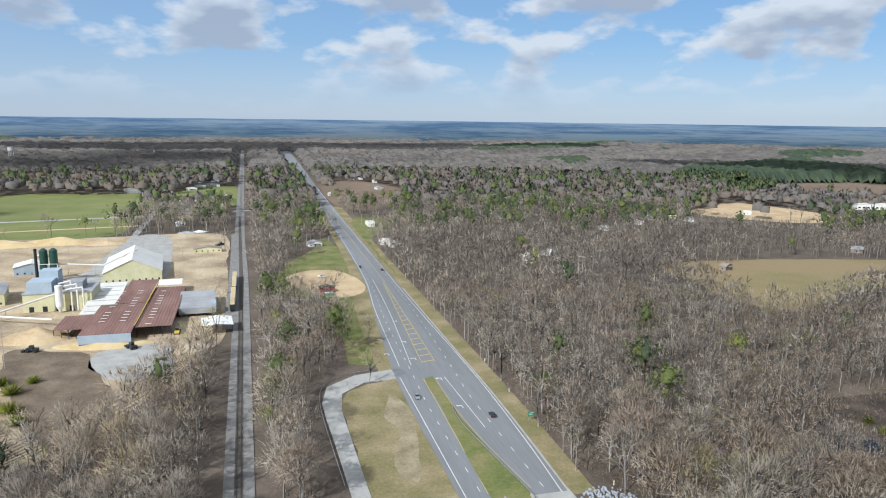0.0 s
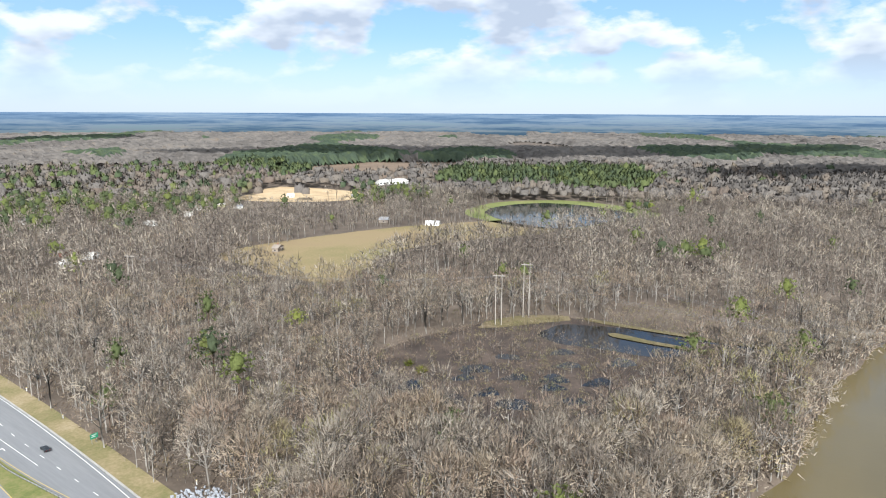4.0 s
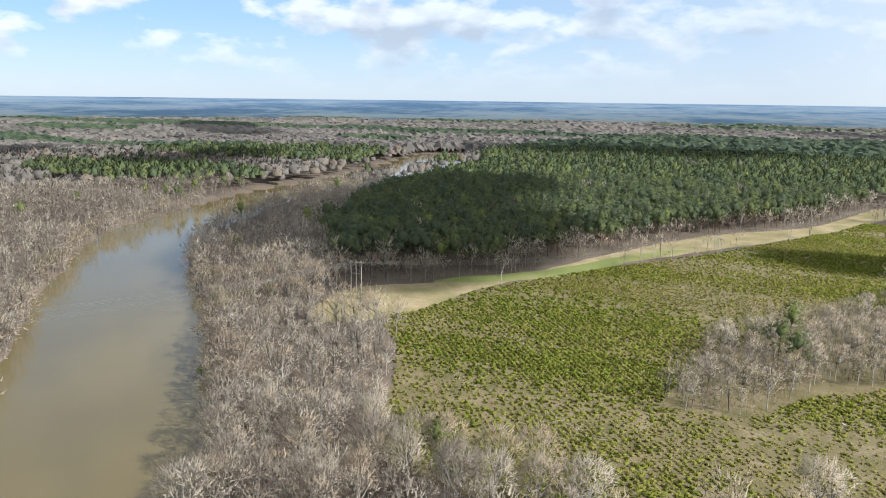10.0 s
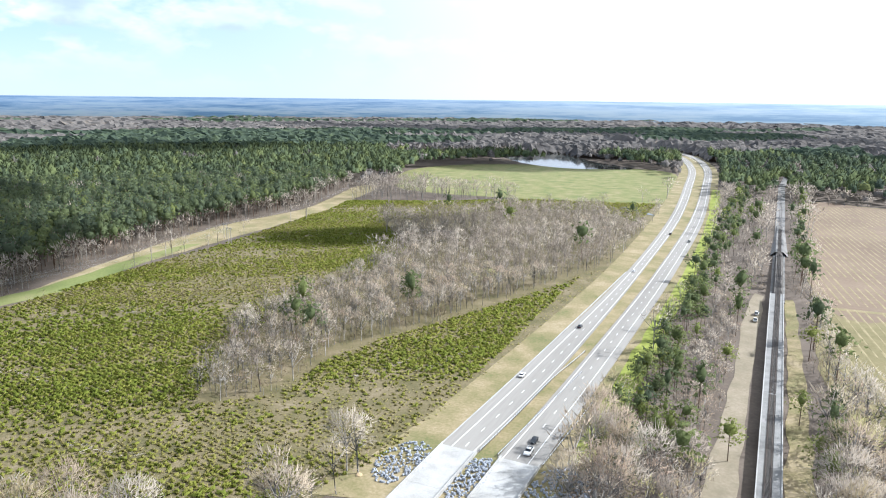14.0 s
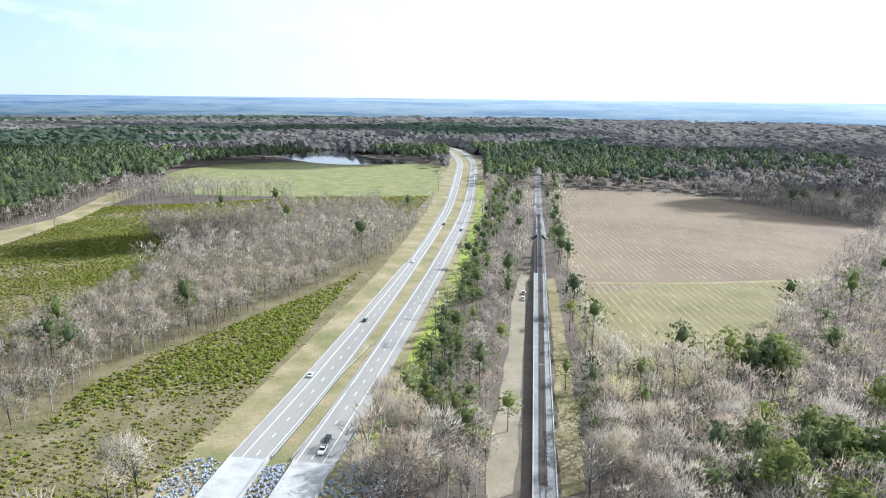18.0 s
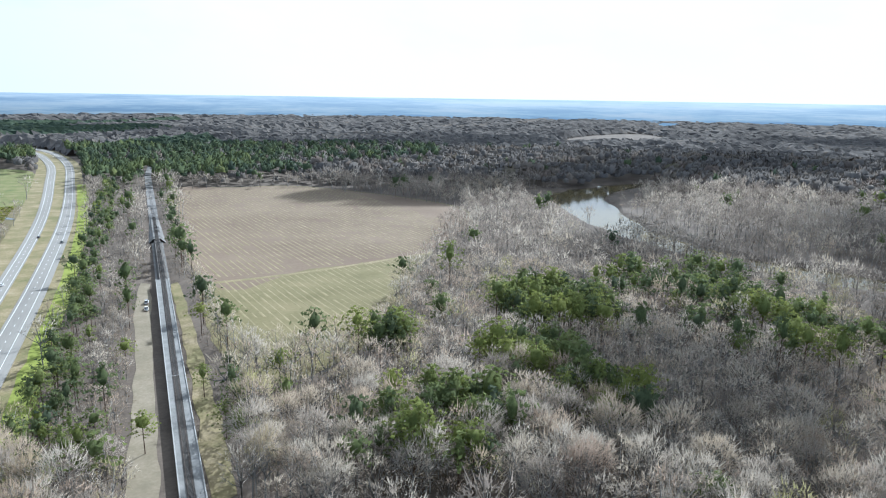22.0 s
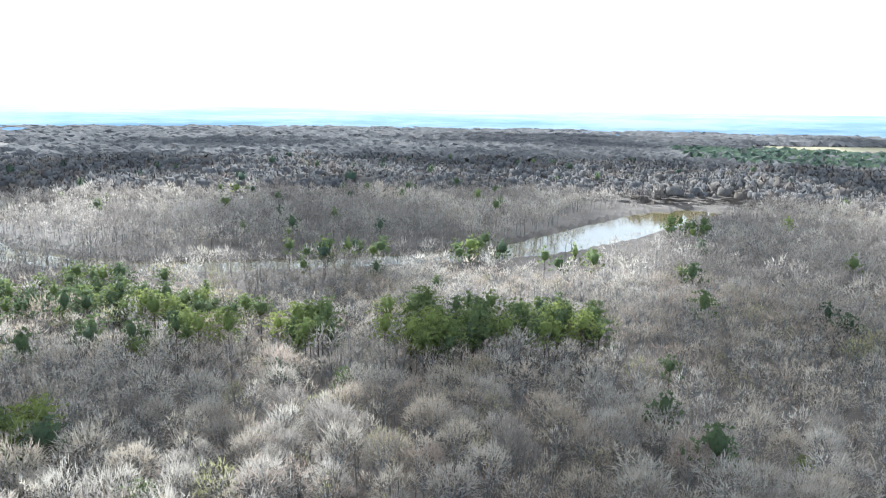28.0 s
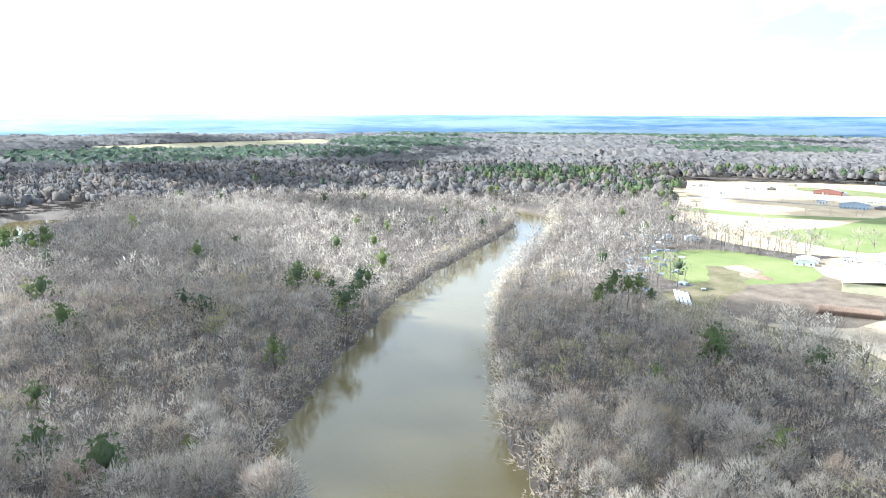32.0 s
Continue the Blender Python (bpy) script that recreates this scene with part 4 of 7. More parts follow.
# low purple-brown brush of the swamp
x, y = scatter(165, 430, 5.2)
k = (inside(SWAMP, x, y) | inside(THICKET, x, y) | inside(THICKET_B, x, y)) & ~inside(BIG_POOL, x, y) & ~inside(CORRIDOR, x, y) & (rng.random(x.shape) < 0.66 + 0.36 * wobble(x, y, 19, 3)) & (to_water(x, y) > 0)
x, y = x[k], y[k]
stand("swamp_thicket", BRUSH, x, y, rng.uniform(2.2, 5.0, x.shape), np.clip(rng.normal(0.78, 0.06, x.shape), 0, 1), M_TWIG, M_BARK, "low purple-brown brush in the wet swamp", "brush", (1.2, 1.9))

# close grey grove standing in the plantation
x, y = scatter(165, 760, 8.0)
k = inside(SWAMPWOOD, x, y) & clear_of_ways(x, y)
x, y = x[k], y[k]
stand("grey_grove", BARE[2], x, y, rng.uniform(8, 14, x.shape), np.clip(rng.normal(0.08, 0.1, x.shape), 0, 1), M_TWIG, M_BARK, "dense grey grove of bare trees among young pines", "trees", (1.0, 1.4))

# young pines planted in rows
X, Y = np.meshgrid(np.arange(40, 500, 1.15), np.arange(-900, 60, 2.3))
ca, sa = math.cos(radians(-12)), math.sin(radians(-12))
X2 = ((X - 260) * ca - (Y + 430) * sa + 260).ravel()
Y2 = ((X - 260) * sa + (Y + 430) * ca - 430).ravel()
X2 += rng.normal(0, 0.45, X2.shape)
Y2 += rng.normal(0, 0.35, Y2.shape)
k = inside(PLANT, X2, Y2) & ~inside(CLEARING, X2, Y2) & ~inside(SWAMPWOOD, X2 + 4, Y2) & clear_of_ways(X2, Y2) & (rng.random(X2.shape) < 0.72 + 0.30 * wobble(X2, Y2, 38, 6) + 0.16 * wobble(X2, Y2, 11, 9)) & (X2 > 103 - 0.02 * (Y2 + 200))
X2, Y2 = X2[k], Y2[k]
vig = np.clip(0.55 + 0.24 * wobble(X2, Y2, 55, 2) + rng.normal(0, 0.24, X2.shape), 0.1, 1)
stand("young_pines", [bush(s, 6, 0.85) for s in range(6)], X2, Y2, 0.7 + 1.05 * vig, np.clip(1.05 - vig, 0, 1), M_YOUNG, M_PINEBARK, "rows of knee-high yellow-green young pines", "young pines", (0.9, 1.6))

# dry grass and bramble between the rows
x, y = scatter(170, 470, 2.3)
k = inside(PLANT, x, y) & ~inside(CLEARING, x, y) & ~inside(SWAMPWOOD, x, y) & clear_of_ways(x, y)
x, y = x[k], y[k]
stand("rough_grass", [bush(s + 20, 3, 0.9) for s in range(5)], x, y, rng.uniform(0.25, 0.75, x.shape), np.clip(0.78 + 0.16 * wobble(x, y, 17, 5) + rng.normal(0, 0.14, x.shape), 0, 1), M_YOUNG, M_PINEBARK, "dry grass and bramble between young pines", "grass", (1.2, 2.4))

# slash left in windrows between the planted rows
V, F = [], []
for (x0, y0), (x1, y1) in SLASH:
    n = int(math.hypot(x1 - x0, y1 - y0) * 2.2)
    for i in range(n):
        f = (i + rng.random()) / n
        if noise.noise((x0 + f * 40, y0, 4.0)) > -0.12:
            p = np.array([x0 + (x1 - x0) * f, y0 + (y1 - y0) * f, 0.2]) + rng.normal(0, 1, 3) * np.array([0.9, 0.9, 0.05])
            d = rng.normal(0, 1, 3) * np.array([1.2, 1.2, 0.25])
            tube(V, F, p, p + d + np.array([0, 0, 0.25]), 0.10, 0.05)
tagged(mesh_np("slash_windrow", V, F, [M_SLASH]), "pale dead branches left in broken rows", "brushwood", kind="stuff")

# ---- clouds overhead, out of sight, that shade the land ----
def cloud_mat(name, clear):
    """Cloud that lets part of the sun through."""
    m = bpy.data.materials.new(name)
    m.use_nodes = True
    N = Nodes(m.node_tree)
    d = N.add("ShaderNodeBsdfDiffuse", {"Color": (0.85, 0.85, 0.85, 1.0)})
    t = N.add("ShaderNodeBsdfTransparent")
    s = N.add("ShaderNodeMixShader", {0: clear, 1: d.outputs[0], 2: t.outputs[0]})
    N.add("ShaderNodeOutputMaterial", {"Surface": s.outputs[0]})
    return m


DARK_CLOUD, MID_CLOUD, VEIL_CLOUD = cloud_mat("deep_cloud", 0.52), cloud_mat("cloud", 0.81), cloud_mat("dimming_cloud", 0.975)


def cloud(gx, gy, rx, ry, turn, seed, material):
    """A cumulus whose shadow lies round (gx, gy)."""
    rg = random.Random(seed)
    bm = bmesh.new()
    for i in range(30):
        a, q = rg.uniform(0, math.tau), math.sqrt(rg.random()) * 0.80
        r = rg.uniform(0.26, 0.42)
        m = Matrix.Translation((rx * q * math.cos(a), ry * q * math.sin(a), rg.uniform(0, 20))) @ Matrix.Diagonal((rx * r, ry * r, 34.0, 1.0))
        bmesh.ops.create_icosphere(bm, subdivisions=1, radius=1.0, matrix=m)
    for v in bm.verts:
        v.co += 0.12 * min(rx, ry) * noise.noise_vector(v.co * (3.0 / min(rx, ry)) + Vector((seed, 0, 0)))
        v.co.z = max(v.co.z, -8)
    ob = part("cloud", bm, material)
    k = 950.0 / TO_SUN.z
    ob.matrix_world = pose(gx + TO_SUN.x * k, gy + TO_SUN.y * k, 950, 0, 0, turn)
    tagged(ob, "white cumulus cloud over the river land", "cloud", "clouds overhead", "stuff")


for i, spec in enumerate((
        (620, -245, 275, 130, -38), (430, -225, 120, 60, -50), (1500, 1100, 900, 170, -42), (1650, 780, 800, 190, -38), (1180, -120, 160, 90, -60), (290, -500, 75, 45, 30), (420, -1150, 240, 100, 0),
        (1100, -900, 350, 200, 30), (600, -2100, 900, 260, 0), (-100, 2500, 1500, 300, 0), (1350, 250, 300, 120, -30), (2350, -350, 500, 130, 0), (-260, -790, 110, 70, 20), (-520, -760, 300, 130, 10), (-640, 330, 130, 50, 20))):
    cloud(*spec, i + 3, DARK_CLOUD)
for i, spec in enumerate((
        (-660, -310, 300, 300, 0), (-640, 90, 250, 100, 0), (-1380, -300, 380, 420, 0), (-2300, -300, 520, 700, 0), (-850, -900, 330, 260, 0), (-1250, 320, 400, 160, 8), (-1600, -1150, 350, 350, 0), (-2500, 700, 700, 260, 10),
        (-300, 70, 190, 120, 25), (-190, 225, 130, 75, -30), (-225, 340, 70, 50, 20), (-120, 0, 90, 75, 0), (-255, -70, 70, 60, 30), (-350, -190, 60, 65, 20), (-340, -400, 60, 110, -15), (-1350, 640, 420, 130, -25), (-350, 1750, 420, 420, 0), (-560, -1500, 500, 260, 0))):
    cloud(*spec, i + 40, MID_CLOUD)
# thin unseen clouds added only to tone down over-bright sunlit land
for i, spec in enumerate(((-175, -165, 110, 100, 30), (-1500, 900, 700, 300, -20), (-480, 900, 260, 200, 10))):
    cloud(*spec, i + 90, VEIL_CLOUD)

# ---- smaller materials ----
M_WHITE = mat("white_paint", [(0.62, 0.61, 0.58), (0.72, 0.71, 0.68), (0.80, 0.79, 0.77)], 0.3, 0.6, 3.0)
M_YELLOW = mat("yellow_road_paint", [(0.50, 0.36, 0.07), (0.60, 0.44, 0.10)], 0.5, 0.7, 3.0)
M_RUST = mat("rusty_sheet_roof", [(0.13, 0.07, 0.055), (0.19, 0.105, 0.085), (0.25, 0.15, 0.125)], 0.12, 0.75, 1.5, stretch=(1, 0.25, 1))
M_GREYROOF = mat("grey_sheet_roof", [(0.24, 0.24, 0.25), (0.33, 0.33, 0.34), (0.42, 0.42, 0.42)], 0.1, 0.6, 1.2, metal=0.2)
M_PALEROOF = mat("pale_sheet_roof", [(0.55, 0.52, 0.47), (0.64, 0.61, 0.56), (0.70, 0.68, 0.64)], 0.08, 0.6, 1.0)
M_CREAM = mat("cream_sheet_wall", [(0.48, 0.45, 0.26), (0.56, 0.53, 0.33), (0.62, 0.58, 0.38)], 0.2, 0.7, 1.5)
M_BLUEGREY = mat("blue_grey_sheet", [(0.30, 0.36, 0.42), (0.38, 0.44, 0.50)], 0.2, 0.6, 1.5)
M_STEEL = mat("galvanised_steel", [(0.35, 0.36, 0.37), (0.48, 0.49, 0.50)], 1.0, 0.45, 6.0, metal=0.6)
M_DARKSTEEL = mat("dark_steel", [(0.025, 0.03, 0.035), (0.05, 0.055, 0.06)], 0.8, 0.5, 4.0, metal=0.4)
M_GREENSTEEL = mat("dark_green_steel", [(0.015, 0.05, 0.04), (0.03, 0.08, 0.06)], 0.5, 0.45, 3.0)
M_RAIL = mat("rail_steel", [(0.09, 0.065, 0.05), (0.15, 0.11, 0.09)], 0.6, 0.5, 5.0, metal=0.5)
M_SLEEPER = mat("sleeper_wood", [(0.10, 0.09, 0.08), (0.16, 0.145, 0.13)], 0.8, 0.9, 5.0)
M_POLEWOOD = mat("weathered_pole_wood", [(0.30, 0.27, 0.24), (0.42, 0.39, 0.35)], 0.8, 0.9, 5.0)
M_GLASS = mat("dark_window_glass", [(0.02, 0.025, 0.03), (0.035, 0.04, 0.05)], 1.0, 0.08, 4.0, spec=0.6)
M_TYRE = mat("tyre_rubber", [(0.015, 0.015, 0.015), (0.03, 0.03, 0.03)], 3.0, 0.85, 8.0)
M_STONE = mat("riprap_stone", [(0.20, 0.215, 0.24), (0.29, 0.305, 0.335), (0.38, 0.395, 0.42)], 0.4, 0.9, 3.0)
M_SAWDUST = mat("sawdust", [(0.40, 0.29, 0.14), (0.50, 0.38, 0.20), (0.56, 0.44, 0.26)], 0.1, 0.95, 1.5)
M_REDPAINT = mat("red_paint", [(0.32, 0.03, 0.03), (0.42, 0.05, 0.05)], 0.8, 0.6, 3.0)
M_GREENPAINT = mat("green_paint", [(0.06, 0.25, 0.14), (0.09, 0.32, 0.19)], 0.8, 0.5, 3.0)
M_WOOD = mat("sawn_logs", [(0.14, 0.09, 0.06), (0.24, 0.16, 0.11), (0.32, 0.22, 0.15)], 0.5, 0.9, 3.0)
M_BRICK = mat("brick_red", [(0.20, 0.09, 0.065), (0.27, 0.13, 0.10)], 0.6, 0.85, 4.0)
M_TANROOF = mat("tan_shingle_roof", [(0.22, 0.18, 0.15), (0.30, 0.26, 0.22)], 0.3, 0.9, 3.0)
M_TRACK = mat("sandy_track", [(0.16, 0.135, 0.09), (0.21, 0.175, 0.12), (0.27, 0.225, 0.165)], 0.08, 0.95, 0.8)
M_TRACK2 = mat("bare_sandy_soil", [(0.17, 0.14, 0.08), (0.26, 0.215, 0.135), (0.36, 0.30, 0.20)], 0.12, 0.95, 0.9)
M_MUD2 = mat("wet_brown_dirt", [(0.08, 0.058, 0.04), (0.14, 0.105, 0.072), (0.22, 0.17, 0.12)], 0.08, 0.9, 0.8)
M_LAWN2 = mat("spring_grass", [(0.16, 0.19, 0.03), (0.22, 0.25, 0.04), (0.27, 0.27, 0.07)], 0.05, 0.95, 0.6)
M_RIDGE = mat("dry_ridge_grass", [(0.17, 0.145, 0.07), (0.24, 0.20, 0.105), (0.31, 0.255, 0.15)], 0.1, 0.95, 0.9)
M_DECK = mat("weathered_deck_concrete", [(0.15, 0.145, 0.135), (0.20, 0.195, 0.185), (0.26, 0.25, 0.24)], 0.2, 0.9, 2.0)
M_SIGN = mat("sign_green", [(0.02, 0.24, 0.13), (0.03, 0.28, 0.16)], 1.0, 0.5, 3.0)


def thing(name, label, category, x=0.0, y=0.0, z=0.0, turn=0.0, group="", kind=""):
    ob = new(name)
    ob.matrix_world = pose(x, y, z, 0, 0, turn)
    return tagged(ob, label, category, group, kind)


def slab(name, parent, material, x0, x1, y0, y1, z0, z1, label=""):
    return part(name, box(bmesh.new(), x0, x1, y0, y1, z0, z1), material, parent, label)


def drum(name, parent, material, a, b, r0, r1=None, sides=12, label=""):
    """A round bar or drum from a to b."""
    a, b = Vector(a), Vector(b)
    r1 = r0 if r1 is None else r1
    bm = bmesh.new()
    m = Matrix.Translation((a + b) / 2) @ (b - a).to_track_quat("Z", "Y").to_matrix().to_4x4()
    bmesh.ops.create_cone(bm, cap_ends=True, segments=sides, radius1=r0, radius2=r1, depth=(b - a).length, matrix=m)
    return part(name, bm, material, parent, label)


def gable_roof(w, d, h, rise, over=0.5, thick=0.2, along="y"):
    """Two sloping slabs with a ridge, open below."""
    bm = bmesh.new()
    hw, hd = w / 2 + over, d / 2 + over
    drop = rise * over / (w / 2)
    prof = [(-hw, h - drop), (0, h + rise), (hw, h - drop), (hw, h - drop + thick), (0, h + rise + thick), (-hw, h - drop + thick)]
    a = [bm.verts.new((x, -hd, z)) for x, z in prof]
    b = [bm.verts.new((x, hd, z)) for x, z in prof]
    n = len(prof)
    for i in range(n):
        j = (i + 1) % n
        bm.faces.new((a[i], a[j], b[j], b[i]))
    for q in ((0, 1, 4, 5), (1, 2, 3, 4)):
        bm.faces.new([a[i] for i in reversed(q)])
        bm.faces.new([b[i] for i in q])
    return bm


def gable_walls(w, d, h, rise):
    bm = bmesh.new()
    prof = [(-w / 2, 0), (w / 2, 0), (w / 2, h), (0, h + rise), (-w / 2, h)]
    a = [bm.verts.new((x, -d / 2, z)) for x, z in prof]
    b = [bm.verts.new((x, d / 2, z)) for x, z in prof]
    bm.faces.new(list(reversed(a)))
    bm.faces.new(b)
    for i in range(5):
        j = (i + 1) % 5
        bm.faces.new((a[i], a[j], b[j], b[i]))
    return bm


def house(x, y, turn, w, d, h, rise, wall, roof, label, category="house", group="", chimney=False, porch=True, name="house"):
    """A small gabled building with door, windows and overhanging roof."""
    e = thing(name, label, category, x, y, 0.05, turn, group)
    wl = part("wall", gable_walls(w, d, h, rise), wall, e)
    rf = part("roof", gable_roof(w, d, h, rise), roof, e)
    if chimney:
        slab("chimney", rf, M_BRICK, w * 0.2, w * 0.2 + 0.7, d * 0.1, d * 0.1 + 0.7, h, h + rise + 1.0)
    slab("door", wl, M_TANROOF, -0.5, 0.5, -d / 2 - 0.06, -d / 2 + 0.02, 0.0, 2.05)
    n = max(1, int(w / 4))
    for i in range(n):
        c = (i + 0.5) * w / n - w / 2
        if abs(c) > 1.1:
            slab("window", wl, M_GLASS, c - 0.55, c + 0.55, -d / 2 - 0.06, -d / 2 + 0.02, 0.9, 2.1)
    for s in (-1, 1):
        for i in range(max(1, int(d / 5))):
            c = (i + 0.5) * d / max(1, int(d / 5)) - d / 2
            slab("window", wl, M_GLASS, s * (w / 2 + 0.06) - 0.06, s * (w / 2 + 0.06), c - 0.55, c + 0.55, 0.9, 2.1)
    if porch:
        slab("porch_roof", e, roof, -w * 0.25, w * 0.25, -d / 2 - 2.0, -d / 2 - 0.1, h - 0.45, h - 0.3)
        for s in (-1, 1):
            slab("post", e, wall, s * w * 0.23 - 0.06, s * w * 0.23 + 0.06, -d / 2 - 1.9, -d / 2 - 1.78, 0, h - 0.45)
    return e


def open_shed(x, y, turn, w, d, h, rise, roof, label, posts=4, front=None, name="shed", one_pitch=False):
    """A roof on posts."""
    e = thing(name, label, "shed", x, y, 0.05, turn)
    if one_pitch:
        bm = bmesh.new()
        box(bm, -w / 2, w / 2, -d / 2, d / 2, h, h + 0.25)
        for v in bm.verts:
            v.co.z += rise * (v.co.y / d + 0.5)
        rf = part("roof", bm, roof, e)
    else:
        rf = part("roof", gable_roof(w, d, h, rise, 0.3, 0.25), roof, e)
    for i in range(posts):
        for s in (-1, 1):
            px_ = (i / (posts - 1) - 0.5) * (w - 0.6)
            slab("post", e, M_DARKSTEEL, px_ - 0.15, px_ + 0.15, s * (d / 2 - 0.4) - 0.15, s * (d / 2 - 0.4) + 0.15, 0, h + 0.1)
    if front:
        slab("front_panel", e, front, -w / 2, w / 2, -d / 2 - 0.1, -d / 2 + 0.1, h * 0.35, h + 0.2)
    return e


def vehicle(x, y, turn, paint, label, kind="car", z=0.4, category="car"):
    """A car, pickup or van facing +y."""
    e = thing(kind, label, category, x, y, z, turn, "vehicles on the roads")
    ln, w = {"car": (4.6, 1.8), "pickup_truck": (5.6, 2.0), "van": (5.4, 2.0), "box_truck": (8.0, 2.4)}[kind]
    prof = {"car": [(-2.3, 0.35), (2.3, 0.35), (2.3, 0.75), (1.2, 0.95), (-1.6, 1.0), (-2.3, 0.9)],
            "pickup_truck": [(-2.8, 0.45), (2.8, 0.45), (2.8, 1.0), (1.4, 1.15), (-2.8, 1.1)],
            "van": [(-2.7, 0.4), (2.7, 0.4), (2.7, 1.0), (1.9, 1.2), (-2.7, 1.2)],
            "box_truck": [(-4.0, 0.5), (4.0, 0.5), (4.0, 1.4), (2.2, 1.5), (-4.0, 1.1)]}[kind]
    cab = {"car": [(1.1, 0.96), (0.4, 1.45), (-1.1, 1.45), (-1.8, 1.0)], "pickup_truck": [(1.3, 1.13), (0.7, 1.8), (-0.7, 1.8), (-0.9, 1.12)],
           "van": [(1.9, 1.2), (1.3, 2.0), (-2.6, 2.0), (-2.7, 1.2)], "box_truck": [(3.8, 1.42), (3.4, 2.4), (2.4, 2.4), (2.3, 1.5)]}[kind]

    def extrude(pr, hw, top):
        bm = bmesh.new()
        a = [bm.verts.new((-hw * (top if z > pr[0][1] + 0.2 and top < 1 else 1), q, z)) for q, z in pr]
        b = [bm.verts.new((-v.co.x, v.co.y, v.co.z)) for v in a]
        n = len(pr)
        bm.faces.new(a)
        bm.faces.new(list(reversed(b)))
        for i in range(n):
            bm.faces.new((a[i], b[i], b[(i + 1) % n], a[(i + 1) % n]))
        bmesh.ops.recalc_face_normals(bm, faces=bm.faces)
        bmesh.ops.bevel(bm, geom=bm.edges[:], offset=0.07, segments=1, affect="EDGES")
        return bm
    body = part("body", extrude(prof, w / 2, 1), paint, e)
    part("cabin_glass", extrude(cab, w / 2 - 0.08, 0.82), M_GLASS, e)
    ymin, ymax, zt = min(c[0] for c in cab), max(c[0] for c in cab), max(c[1] for c in cab)
    slab("roof_panel", body, paint, -w / 2 + 0.28, w / 2 - 0.28, (ymin + ymax) / 2 - 0.7, (ymin + ymax) / 2 + 0.5, zt - 0.02, zt + 0.04)
    if kind == "pickup_truck":
        slab("bed", e, M_DARKSTEEL, -w / 2 + 0.15, w / 2 - 0.15, -2.65, -0.95, 1.06, 1.12)
    if kind == "box_truck":
        slab("cargo_box", e, M_WHITE, -w / 2, w / 2, -4.0, 2.1, 1.1, 3.3)
    for s in (-1, 1):
        for q in (-0.62, 0.62):
            drum("wheel", e, M_TYRE, (s * (w / 2 - 0.12), q * ln / 2, 0.34), (s * (w / 2 + 0.06), q * ln / 2, 0.34), 0.34)
        slab("headlight", body, M_WHITE, s * (w / 2 - 0.35) - 0.15, s * (w / 2 - 0.35) + 0.15, ln / 2 - 0.02, ln / 2 + 0.03, 0.62, 0.74)
        slab("tail_light", body, M_REDPAINT, s * (w / 2 - 0.3) - 0.12, s * (w / 2 - 0.3) + 0.12, -ln / 2 - 0.03, -ln / 2 + 0.02, 0.65, 0.8)
    return e


def guardrail(pts, z, label):
    """A steel beam on posts along a line."""
    e = thing("guardrail", label, "guardrail")
    c = curve_through(pts, 2.0)
    a = [Vector((p.x, p.y, 0)) for p in c]
    bm = bmesh.new()
    ring = []
    for i, p in enumerate(a):
        t = (a[min(i + 1, len(a) - 1)] - a[max(i - 1, 0)]).normalized()
        n = Vector((-t.y, t.x, 0)) * 0.06
        ring.append([bm.verts.new(p + s * n + Vector((0, 0, z + h))) for s, h in ((-1, 0.45), (1.6, 0.53), (-1, 0.61), (1.6, 0.69), (-1, 0.77), (1, 0.77), (1, 0.45))])
    for r, q in zip(ring, ring[1:]):
        for i in range(7):
            bm.faces.new((r[i], r[(i + 1) % 7], q[(i + 1) % 7], q[i]))
    part("beam", bm, M_STEEL, e)
    post = None
    for p in a[::1]:
        if post is None:
            post = slab("post", e, M_SLEEPER, -0.09, 0.09, -0.09, 0.09, z - 0.4, z + 0.8)
        else:
            o = new("post", post.data)
            o.parent = e
            post = o
        post.location = (p.x, p.y, 0)
    return e


def markings(parent_label, lines, z):
    """Painted stripes: solid (pts, width) or broken every 12.2 m, each dash 3 m long."""
    e = thing("road_markings", parent_label, "road markings", kind="structure")
    for pts, wd, broken, paint in lines:
        c = [Vector((p.x, p.y, 0)) for p in curve_through(pts, 3.05)]
        if broken:
            q = np.array([tuple(v) for v in c])
            s = np.concatenate([[0], np.cumsum(np.linalg.norm(np.diff(q, axis=0), axis=1))])
            for t in np.arange(2, s[-1] - 3, 12.2):
                a, b = (Vector([float(np.interp(u, s, q[:, k])) for k in range(3)]) for u in (t, t + 3.05))
                n = Vector((-(b - a).y, (b - a).x, 0)).normalized() * wd / 2
                bm = bmesh.new()
                bm.faces.new([bm.verts.new(v + Vector((0, 0, z))) for v in (a - n, b - n, b + n, a + n)])
                part("dash", bm, paint, e)
        else:
            bm = bmesh.new()
            L = []
            for i, p in enumerate(c):
                t = (c[min(i + 1, len(c) - 1)] - c[max(i - 1, 0)]).normalized()
                n = Vector((-t.y, t.x, 0)) * wd / 2
                L.append([bm.verts.new(p + s * n + Vector((0, 0, z))) for s in (-1, 1)])
            for r, q in zip(L, L[1:]):
                bm.faces.new((r[0], r[1], q[1], q[0]))
            part("line", bm, paint, e)
    return e


